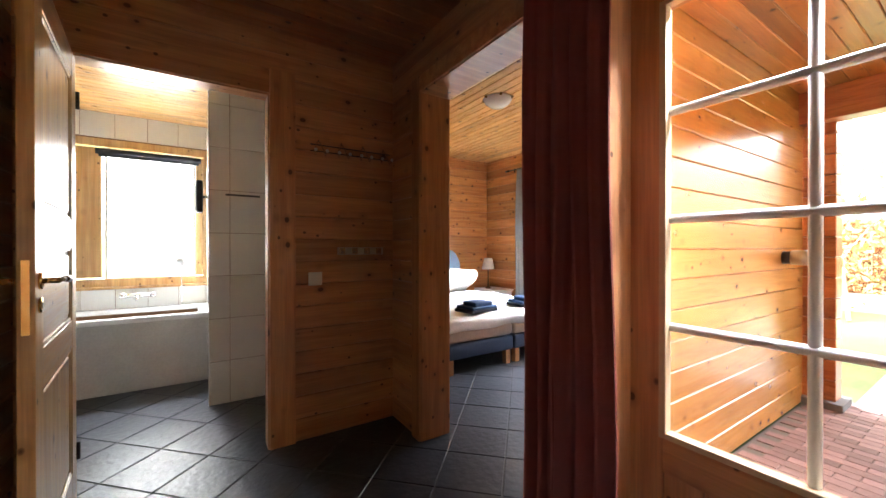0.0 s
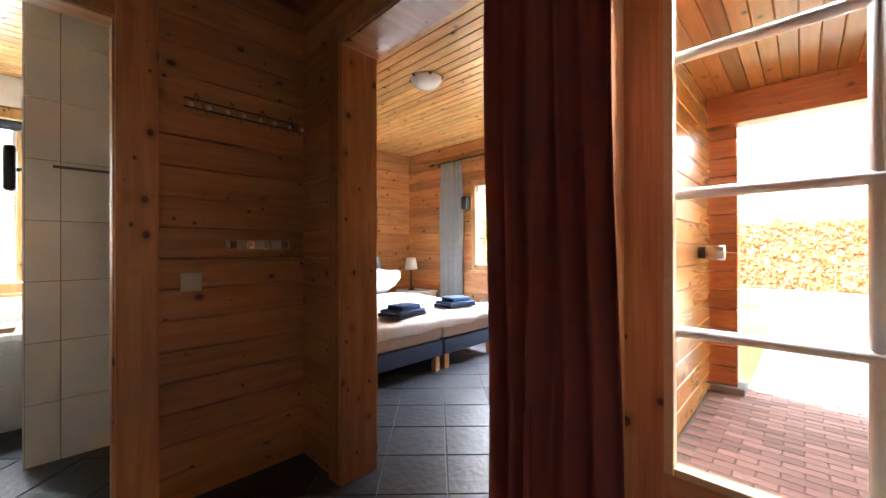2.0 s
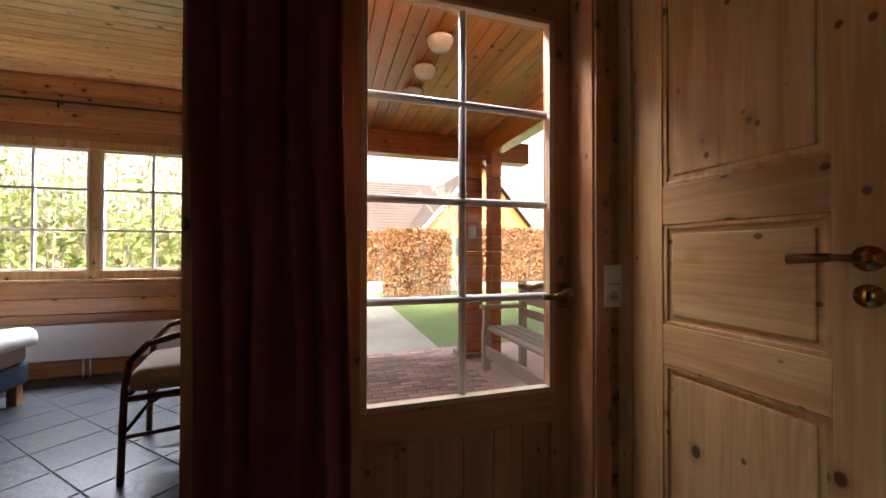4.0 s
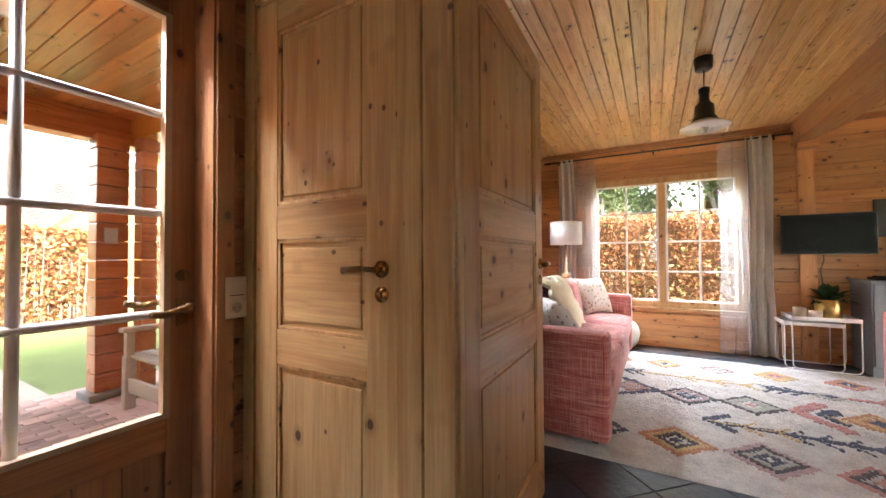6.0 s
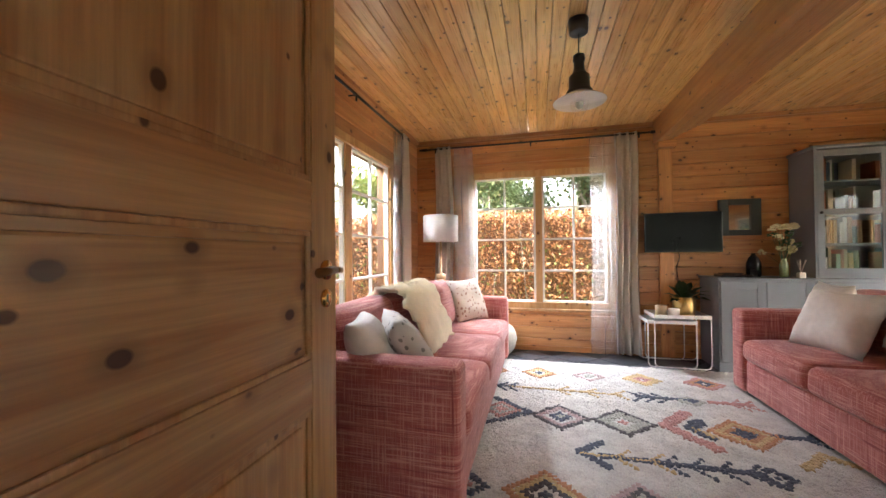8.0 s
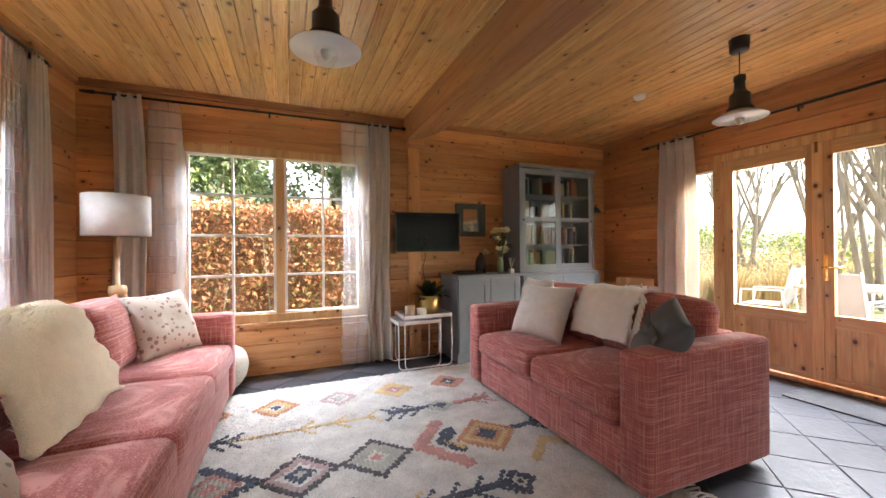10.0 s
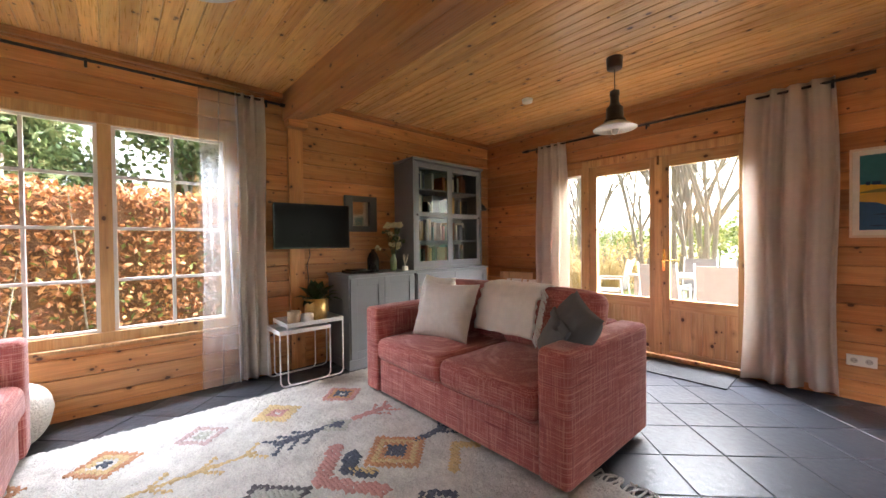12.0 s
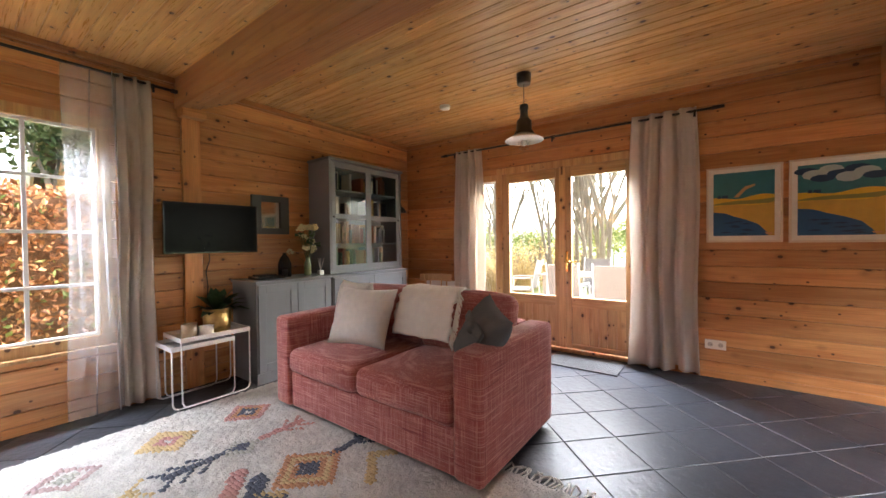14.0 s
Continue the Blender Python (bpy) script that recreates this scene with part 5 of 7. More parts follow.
for k in range(24):
    a, sp, h = rnd.uniform(0, 6.28), rnd.uniform(0.02, 0.25), rnd.uniform(0.24, 0.52)
    tip = Vector((math.cos(a) * sp, math.sin(a) * sp * 0.6, h))
    bm = bmesh.new()
    tube(bm, [(0, 0, 0.1), tip * 0.5 + Vector((0, 0, 0.06)), tip], 0.002, 5)
    st = part("stem", bm, STEM, e)
    bm = bmesh.new()
    for q in range(16):
        o = Vector((rnd.uniform(-1, 1), rnd.uniform(-1, 1), rnd.uniform(-0.7, 1))).normalized() * 0.027
        bmesh.ops.create_icosphere(bm, subdivisions=1, radius=rnd.uniform(0.01, 0.017), matrix=Matrix.Translation(tip + o) @ Matrix.Diagonal((1, 1, 0.6, 1)))
    part("flower", bm, PETAL if k % 4 else PLANTG, st, smooth=True)
e = thing("reed_diffuser", "small white reed diffuser with sticks", "diffuser", (2.78, 5.60, 0.89))
one("bottle", PLASTIC, e, (-0.025, 0.025, -0.025, 0.025, 0, 0.05), bevel=0.005)
for k in range(6):
    bm = bmesh.new()
    rod(bm, (0, 0, 0.045), (rnd.uniform(-0.04, 0.04), rnd.uniform(-0.03, 0.03), 0.17), 0.0018, seg=5)
    part("reed", bm, PLASTIC, e)

# ---- lamps ----
ENAMEL = mat("white_enamel_glass", (0.75, 0.77, 0.78), 0.2, vary=0.03, coat=0.4)
BULB = glass_mat("clear_bulb_glass", (0.93, 0.93, 0.92))


def pendant(at, label, drop):
    e = thing("pendant_lamp", label, "pendant lamp", at, group="pendant lamps")
    z = -drop
    bm = bmesh.new()
    lathe(bm, [(0.05, -0.085), (0.055, -0.08), (0.06, 0.0), (0.02, 0.0)], 24)
    part("ceiling_cup", bm, BLACK, e, smooth=True)
    bm = bmesh.new()
    rod(bm, (0, 0, -0.08), (0, 0, z + 0.36), 0.0035, seg=6)
    part("cord", bm, BLACK, e)
    bm = bmesh.new()
    lathe(bm, [(0.085, z + 0.12), (0.075, z + 0.15), (0.062, z + 0.165), (0.06, z + 0.24), (0.04, z + 0.26), (0.032, z + 0.285), (0.03, z + 0.33), (0.036, z + 0.335), (0.034, z + 0.37), (0.008, z + 0.38)], 28)
    part("lamp_holder", bm, BLACK, e, "ribbed black metal holder", True)
    bm = bmesh.new()
    lathe(bm, [(0.155, z + 0.08), (0.157, z + 0.083), (0.12, z + 0.106), (0.08, z + 0.13), (0.07, z + 0.126), (0.115, z + 0.102)], 36)
    part("shade", bm, ENAMEL, e, "white enamel disc shade", True)
    bm = bmesh.new()
    lathe(bm, [(0.004, z - 0.005), (0.03, z + 0.01), (0.05, z + 0.05), (0.056, z + 0.09), (0.056, z + 0.13)], 24)
    g = part("glass_dome", bm, BULB, e, "clear glass dome", True)
    g.visible_shadow = False
    bm = bmesh.new()
    lathe(bm, [(0.003, z + 0.035), (0.022, z + 0.05), (0.026, z + 0.075), (0.014, z + 0.12)], 16)
    part("bulb", bm, mat("frosted_bulb", (0.7, 0.7, 0.68), 0.3), e, smooth=True)


pendant((0.65, 3.80, CEIL), "black pendant lamp with white disc shade", 0.59)
pendant((3.33, 3.61, CEIL), "black pendant lamp with white disc shade", 0.62)
e = thing("smoke_detector", "round white smoke detector on the ceiling", "smoke detector", (3.5, 4.53, CEIL))
bm = bmesh.new()
lathe(bm, [(0.03, -0.036), (0.048, -0.032), (0.052, -0.012), (0.054, 0.0), (0.01, 0.0)], 28)
part("case", bm, PLASTIC, e, smooth=True)
fl = thing("floor_lamp", "wooden tripod floor lamp with white drum shade", "floor lamp", (-0.66, 5.42, 0))
bm = bmesh.new()
lathe(bm, [(0.19, 1.28), (0.195, 1.28), (0.195, 1.57), (0.19, 1.57), (0.188, 1.56), (0.188, 1.29), (0.19, 1.28)], 40)
part("shade", bm, cloth_mat("white_lampshade", (0.74, 0.72, 0.69), through_light=0.3), fl, "white drum shade", True)
LWOOD = mat("light_beech", (0.5, 0.32, 0.16), 0.5, vary=0.1, scale=40)
bm = bmesh.new()
lathe(bm, [(0.05, 0.86), (0.055, 0.88), (0.05, 0.92), (0.015, 0.93), (0.012, 1.5), (0.002, 1.5)], 20)
part("stem", bm, LWOOD, fl, smooth=True)
for k in range(3):
    a = 2.1 * k + 0.6
    bm = bmesh.new()
    rod(bm, (0.03 * math.cos(a), 0.03 * math.sin(a), 0.9), (0.25 * math.cos(a), 0.25 * math.sin(a), 0.0), 0.014, 0.011, 10)
    part("leg", bm, LWOOD, fl, smooth=True)
bm = bmesh.new()
soft_box(bm, 0, 0, 0, 0.44, 0.44, 0.34, 0.165, (0, 0, 0.01), lump=0.01)
pf = part("pouf", bm, mat("cream_knit_wool", (0.55, 0.52, 0.45), 0.95, bump=1.0, scale=70, vary=0.2), smooth=True)
pf.location = (-0.07, 5.68, 0.175)
tagged(pf, "round cream knitted pouf on the floor", "pouf")
wl = thing("wall_lamp", "small black cone wall lamp", "wall lamp", (4.2, 5.92, 1.62))
bm = bmesh.new()
rod(bm, (0, 0.02, 0.05), (0, -0.12, 0.06), 0.006)
part("arm", bm, BLACK, wl)
bm = bmesh.new()
lathe(bm, [(0.075, 0), (0.05, 0.05), (0.02, 0.08), (0.005, 0.085)], 20, (0, -0.13, 0.0))
part("shade", bm, BLACK, wl, smooth=True)
ch = thing("wooden_chair", "light wooden chair with a curved backrest", "chair", (4.12, 5.25, 0), -75)
one("seat", LWOOD, ch, (-0.2, 0.2, -0.2, 0.2, 0.43, 0.46), bevel=0.012)
bm = bmesh.new()
for k in range(8):
    u = -1 + 2 * k / 7
    box(bm, u * 0.19 - 0.03, u * 0.19 + 0.03, 0.2 + 0.05 * (1 - u * u) - 0.012, 0.2 + 0.05 * (1 - u * u) + 0.012, 0.71, 0.80, bevel=0.006)
part("backrest", bm, LWOOD, ch)
for sx in (-1, 1):
    for sy in (-1, 1):
        bm = bmesh.new()
        rod(bm, (sx * 0.2, sy * 0.19, 0), (sx * 0.16, sy * 0.17, 0.44), 0.014, 0.018, 10)
        part("leg", bm, LWOOD, ch, smooth=True)
    for s2 in (0.5, 1.0):
        bm = bmesh.new()
        rod(bm, (sx * 0.16 * s2, 0.17, 0.45), (sx * 0.15 * s2, 0.22, 0.73), 0.009, seg=8)
        part("back_spindle", bm, LWOOD, ch, smooth=True)
tagged(one("radiator_cover", WHITE, None, (4.43, 4.498, 4.98, 5.55, 0.15, 0.7), bevel=0.01), "white panel radiator beside the curtain", "radiator")

# ---- two framed landscape prints ----
FR_PALE = mat("pale_maple_frame", (0.66, 0.56, 0.42), 0.45, vary=0.08)


def flat_area(e, name, pts, ink, x):
    bm = bmesh.new()
    bm.faces.new([bm.verts.new((x, y, z)) for y, z in pts])
    part(name, bm, ink, e)


P = {k: mat("print_" + k, c, 0.35, vary=0.12, scale=25) for k, c in {"teal": (0.035, 0.16, 0.17), "yellow": (0.62, 0.38, 0.03), "blue": (0.02, 0.09, 0.19), "olive": (0.2, 0.2, 0.05), "ochre": (0.5, 0.3, 0.05), "rose": (0.55, 0.28, 0.12), "cloud": (0.4, 0.45, 0.42), "deep": (0.012, 0.04, 0.09), "mount": (0.72, 0.69, 0.6)}.items()}


def print_frame(yc, zc, w, h, cloudy, label):
    """A framed print on the east wall: sky, fields and water as flat shapes."""
    e = thing("framed_print", label, "picture", (4.5, yc, zc), group="pair of framed prints")
    f = 0.016
    one("frame", FR_PALE, e, (-0.028, 0, -w / 2, w / 2, h / 2 - f, h / 2), (-0.028, 0, -w / 2, w / 2, -h / 2, -h / 2 + f),
        (-0.028, 0, -w / 2, -w / 2 + f, -h / 2 + f, h / 2 - f), (-0.028, 0, w / 2 - f, w / 2, -h / 2 + f, h / 2 - f), bevel=0.003)
    one("mount", P["mount"], e, (-0.012, -0.002, -w / 2 + f, w / 2 - f, -h / 2 + f, h / 2 - f))
    a, t, b = w / 2 - 0.05, h / 2 - 0.05, -h / 2 + 0.055

    def wavy(z0, z1, amp, k, top, n=24):
        pts = [(a - 2 * a * i / n, z0 + (z1 - z0) * i / n + amp * math.sin(k * i / n * 6.28 + k)) for i in range(n + 1)]
        return pts + ([(-a, top), (a, top)])

    flat_area(e, "sky", [(a, t), (-a, t), (-a, -0.02), (a, -0.02)], P["teal"], -0.0125)
    flat_area(e, "field", wavy(0.05, 0.07, 0.012, 1.3, b), P["yellow"], -0.0130)
    flat_area(e, "meadow", wavy(0.0, 0.055, 0.012, 0.7, 0.0), P["olive"], -0.0135)
    flat_area(e, "bank", wavy(-0.03, 0.02, 0.02, 0.8, b), P["ochre"], -0.0140)
    flat_area(e, "water", [(a, -0.06), (a * 0.6, -0.07), (a * 0.3, -0.1), (-a * 0.1, -0.13), (-a * 0.5, -0.17), (-a * 0.8, b + 0.02), (-a * 0.8, b), (a, b)], P["blue"], -0.0145)
    rn = random.Random(int(yc * 100))
    for k in range(16):
        y, z = rn.uniform(-a * 0.3, a * 0.85), rn.uniform(b + 0.01, -0.1)
        if z > -0.1 - (a - y) * 0.35:
            continue
        flat_area(e, "ripple", [(y, z), (y - 0.05, z + 0.008), (y - 0.09, z), (y - 0.05, z - 0.006)], P["deep"], -0.015)
    if cloudy:
        for k in range(9):
            y, z = a * (0.8 - 0.2 * k), t - 0.05 - 0.03 * (k % 3)
            pts = [(y + 0.07 * math.cos(q / 10 * 6.28), z + (0.028 + 0.01 * (k % 2)) * math.sin(q / 10 * 6.28)) for q in range(10)]
            flat_area(e, "cloud", pts, P["cloud"] if k % 2 else P["deep"], -0.0145 - 0.0001 * k)
    else:
        flat_area(e, "rainbow", [(a * 0.3, 0.06), (a * 0.15, 0.06), (-a * 0.1, 0.12), (-a * 0.4, 0.15), (-a * 0.38, 0.165), (-a * 0.05, 0.145)], P["rose"], -0.0145)
    for y in (0.16, 0.13, 0.11):
        flat_area(e, "trees", [(y + 0.012, 0.055), (y - 0.012, 0.055), (y - 0.01, 0.08), (y + 0.01, 0.08)], P["deep"], -0.0150)
    flat_area(e, "boat", [(-a * 0.7, b + 0.025), (-a * 0.95, b + 0.025), (-a * 0.92, b + 0.012), (-a * 0.75, b + 0.012)], P["rose"], -0.0155)


print_frame(2.165, 1.505, 0.50, 0.64, False, "framed print of yellow fields, blue water and rainbow")
print_frame(1.60, 1.505, 0.56, 0.65, True, "framed print of yellow fields under dark clouds")


# ---- bathroom ----
FROST = bpy.data.materials.new("frosted_glass")
FROST.use_nodes = True
_n, _l = FROST.node_tree.nodes, FROST.node_tree.links
_t, _s, _m = _n.new("ShaderNodeBsdfTranslucent"), _n.new("ShaderNodeBsdfTransparent"), _n.new("ShaderNodeMixShader")
_t.inputs[0].default_value = (0.95, 0.96, 0.96, 1)
_m.inputs[0].default_value = 0.25
_l.new(_t.outputs[0], _m.inputs[1]), _l.new(_s.outputs[0], _m.inputs[2]), _l.new(_m.outputs[0], _n["Material Output"].inputs["Surface"])
window("window_5", "x", -3.69, *BATHW, [(0.15, 0.88)], 1, 1, 1, "pine-framed bathroom window with a dark roller blind", sill=True, glazing=FROST)
tagged(one("window_panel", DOOR_Z, None, (0.9, 1.13, -3.72, -3.655, 0.92, 2.16), bevel=0.006), "knotty pine panel beside the bathroom window", "panel", kind="structure")
tagged(one("window_panel", DOOR_Z, None, (0.085, 0.148, -3.72, -3.66, 0.92, 2.16), bevel=0.006), "pine strip beside the bathroom window", "panel", kind="structure")
bm = bmesh.new()
rod(bm, (0.1, -3.6, 2.12), (0.93, -3.6, 2.12), 0.028, seg=14)
box(bm, 0.12, 0.91, -3.602, -3.598, 2.07, 2.12)
tagged(part("roller_blind", bm, mat("navy_blind", (0.03, 0.035, 0.05), 0.8), smooth=True), "rolled-up dark blue roller blind", "blind")
tub = thing("bathtub", "white built-in bathtub with a tiled front", "bathtub", (0.05, -3.63, 0))
bm = bmesh.new()
box(bm, 0, 1.55, 0, 0.07, 0.57, 0.62, bevel=0.015), box(bm, 0, 1.55, 0.63, 0.71, 0.57, 0.62, bevel=0.015)
box(bm, 0, 0.08, 0.07, 0.63, 0.57, 0.62, bevel=0.012), box(bm, 1.47, 1.55, 0.07, 0.63, 0.57, 0.62, bevel=0.012)
box(bm, 0.06, 1.49, 0.05, 0.65, 0.16, 0.2)
part("basin", bm, mat("white_acrylic", (0.78, 0.79, 0.78), 0.15, vary=0.02, coat=0.4), tub)
one("apron", TILE_GROUT, tub, (0, 1.55, 0.655, 0.695, 0, 0.57))
tap = thing("bath_tap", "chrome bath mixer tap on the wall", "tap", (0.62, -3.64, 0.74))
bm = bmesh.new()
rod(bm, (-0.1, 0.05, 0), (0.1, 0.05, 0), 0.02, seg=14)
rod(bm, (0, 0.05, 0), (0, 0.16, -0.03), 0.014)
part("body", bm, CHROME, tap, smooth=True)
for s in (-1, 1):
    bm = bmesh.new()
    rod(bm, (0.1 * s, 0.05, 0), (0.14 * s, 0.05, 0), 0.026, seg=12)
    rod(bm, (0.07 * s, 0.0, 0), (0.07 * s, 0.05, 0), 0.02)
    part("handle", bm, CHROME, tap, smooth=True)
sh = thing("hand_shower", "chrome hand shower on a hose", "shower head", (0.27, -3.6, 0.62))
bm = bmesh.new()
tube(bm, [(0, 0, 0), (0.0, 0.01, 0.2), (0.005, 0.02, 0.38)], 0.007)
part("hose", bm, CHROME, sh, smooth=True)
bm = bmesh.new()
rod(bm, (0, 0.02, 0.37), (0, 0.05, 0.47), 0.012)
rod(bm, (0, 0.05, 0.46), (0, 0.085, 0.445), 0.05, 0.045, 20)
part("head", bm, mat("pale_chrome", (0.6, 0.6, 0.6), 0.3, 0.6), sh, smooth=True)
mr = thing("shaving_mirror", "small round black swivel mirror", "mirror", (0.06, -2.5, 1.62))
bm = bmesh.new()
soft_box(bm, 0.05, 0, 0, 0.05, 0.14, 0.26, 0.02)
part("case", bm, BLACK, mr, smooth=True)
bm = bmesh.new()
rod(bm, (-0.012, 0, 0.0), (0.03, 0, 0.0), 0.012)
part("arm", bm, CHROME, mr, smooth=True)
tagged(one("border_strip", mat("dark_border", (0.06, 0.06, 0.065), 0.3), None, (-0.30, -0.06, -2.229, -2.2225, 1.61, 1.625)), "dark line in the tile border", "border", kind="structure")
panel_door("shower_door", "narrow pine door in the bathroom", 0.7, 2.0, (-0.355, -2.2, 0), 90)

# ---- bedroom ----
NAVY = cloth_mat("navy_box_cloth", (0.018, 0.035, 0.07), through_light=0.0)
MATTR = cloth_mat("beige_mattress", (0.50, 0.42, 0.36), through_light=0.0)
DUVET = cloth_mat("white_duvet", (0.78, 0.78, 0.76), through_light=0.03)
OAKLEG = mat("oak_leg", (0.45, 0.24, 0.1), 0.5)
bed = thing("bed", "double box-spring bed with navy bases", "bed", (-2.65, -2.76, 0))
for s in (-1, 1):
    cx = s * 0.425
    bm = bmesh.new()
    soft_box(bm, cx, 0.0, 0.22, 0.84, 2.0, 0.15, 0.025)
    b = part("base", bm, NAVY, bed, "navy upholstered bed base", True)
    for y in (-0.95, 0.95):
        for q in (-1, 1):
            one("leg", OAKLEG, b, (cx + q * 0.36 - 0.03, cx + q * 0.36 + 0.03, y - 0.03, y + 0.03, 0, 0.145), label="square oak leg", bevel=0.005)
    bm = bmesh.new()
    soft_box(bm, cx, 0.0, 0.365, 0.845, 1.99, 0.14, 0.05)
    part("mattress", bm, MATTR, bed, "beige mattress", True)
hb = thing("headboard", "pale blue scalloped headboard behind the bed", "headboard", (-2.65, -3.86, 0))
bm = bmesh.new()
prof = [(-0.9, 0.2), (0.9, 0.2), (0.9, 0.85)]
for i in range(9):
    a = math.pi * i / 8
    prof.append((0.62 + 0.12 * math.cos(a / 2) * 2 - 0.12 + 0.04, 0.85 + 0.33 * math.sin(a / 2)))
for i in range(11):
    u = 1 - 2 * i / 10
    prof.append((0.55 * u, 1.2 + 0.12 * (1 - u * u)))
for i in range(9):
    a = math.pi * (8 - i) / 8
    prof.append((-(0.62 + 0.12 * math.cos(a / 2) * 2 - 0.12 + 0.04), 0.85 + 0.33 * math.sin(a / 2)))
prof.append((-0.9, 0.85))
f1 = [bm.verts.new((x, -0.04, z)) for x, z in prof]
f2 = [bm.verts.new((x, 0.04, z)) for x, z in prof]
bm.faces.new(f1), bm.faces.new(f2[::-1])
for i in range(len(prof)):
    j = (i + 1) % len(prof)
    bm.faces.new((f1[i], f2[i], f2[j], f1[j]))
bmesh.ops.recalc_face_normals(bm, faces=bm.faces[:])
part("panel", bm, cloth_mat("pale_blue_cloth", (0.2, 0.3, 0.42), through_light=0.0), hb)
bm = bmesh.new()
soft_box(bm, -2.65, -2.6, 0.475, 1.78, 1.78, 0.13, 0.06, (0, 0, 0.03), 3, 0.03)
dv = tagged(part("duvet", bm, DUVET, smooth=True), "rumpled white duvet spread over the bed", "duvet")
for k, x in enumerate((-3.07, -2.23)):
    bm = bmesh.new()
    soft_box(bm, 0, 0, 0, 0.7, 0.46, 0.17, 0.075, (0, 0, 0.04), k, 0.03)
    ob = part("bed_pillow", bm, DUVET, smooth=True)
    ob.matrix_world = pose(x, -3.52, 0.70, 38, 0, 0)
    tagged(ob, "plump white pillow against the headboard", "pillow", group="bed pillows")
TOWEL = [cloth_mat("towel_" + n, c, through_light=0.0, weave=200) for n, c in (("dark", (0.02, 0.025, 0.035)), ("blue", (0.03, 0.075, 0.17)))]
for k, (x, y, tr) in enumerate(((-2.28, -1.93, 8), (-3.02, -1.95, -6))):
    e = thing("folded_towels", "stack of folded dark blue towels on the duvet", "towel", (x, y, 0.555), tr, group="towel stacks")
    for j, (w, d, h, m) in enumerate(((0.38, 0.27, 0.035, 0), (0.36, 0.25, 0.03, 1), (0.25, 0.19, 0.045, 1))):
        bm = bmesh.new()
        soft_box(bm, 0.01 * j, 0.02 * j, 0.018 + 0.034 * j, w, d, h, 0.014, lump=0.008, seed=j)
        part("towel", bm, TOWEL[m], e, smooth=True)
ns = thing("bedside_table", "small white bedside table", "bedside table", (-3.86, -3.55, 0))
one("tabletop", WHITE, ns, (-0.2, 0.2, -0.2, 0.3, 0.52, 0.55), bevel=0.006)
one("drawer", WHITE, ns, (-0.18, 0.18, -0.18, 0.28, 0.4, 0.52), bevel=0.004)
for sx in (-1, 1):
    for y in (-0.17, 0.27):
        one("leg", WHITE, ns, (sx * 0.17 - 0.02, sx * 0.17 + 0.02, y - 0.02, y + 0.02, 0, 0.4), bevel=0.004)
bl = thing("table_lamp", "bedside lamp with a small white shade", "table lamp", (-3.80, -3.56, 0.55))
bm = bmesh.new()
lathe(bm, [(0.05, 0), (0.05, 0.012), (0.012, 0.03), (0.01, 0.33), (0.004, 0.33)], 16)
part("base", bm, DARK_BRASS, bl, smooth=True)
bm = bmesh.new()
lathe(bm, [(0.1, 0.31), (0.102, 0.31), (0.065, 0.49), (0.063, 0.49), (0.098, 0.315), (0.1, 0.31)], 24)
part("shade", bm, cloth_mat("cream_shade", (0.75, 0.71, 0.64), through_light=0.3), bl, smooth=True)
e = thing("ceiling_lamp", "frosted glass bowl ceiling lamp", "ceiling lamp", (-2.35, -1.68, 2.68))
bm = bmesh.new()
lathe(bm, [(0.01, -0.1), (0.07, -0.09), (0.12, -0.055), (0.14, -0.02), (0.145, -0.012), (0.1, -0.012)], 28)
part("bowl", bm, ENAMEL, e, smooth=True)
bm = bmesh.new()
lathe(bm, [(0.1, -0.014), (0.1, 0), (0.02, 0)], 24)
part("rose", bm, DARK_BRASS, e, smooth=True)
for k in range(6):
    bm = bmesh.new()
    a = k * 1.047
    rod(bm, (0.15 * math.cos(a), 0.15 * math.sin(a), -0.02), (0.13 * math.cos(a), 0.13 * math.sin(a), 0.0), 0.016, 0.006, 8)
    part("leaf_clip", bm, DARK_BRASS, e)
rd = thing("radiator", "long low white radiator under the bedroom window", "radiator", (-4.03, -1.55, 0))
one("panel", WHITE, rd, (-0.035, 0.03, -0.85, 0.85, 0.17, 0.48), bevel=0.01)
for y in (-0.16, -0.11):
    bm = bmesh.new()
    rod(bm, (0, y, 0), (0, y, 0.18), 0.009)
    part("pipe", bm, WHITE, rd, smooth=True)
tagged(one("speaker", BLACK, None, (-4.08, -3.99, -2.72, -2.62, 1.72, 1.9), bevel=0.01), "small black box on the bedroom wall", "speaker")
ac = thing("rattan_chair", "curved dark rattan armchair with a pale seat cushion", "chair", (-2.42, -0.37, 0), 10)
RATTAN = mat("brown_rattan", (0.12, 0.05, 0.02), 0.4, vary=0.3, scale=90)
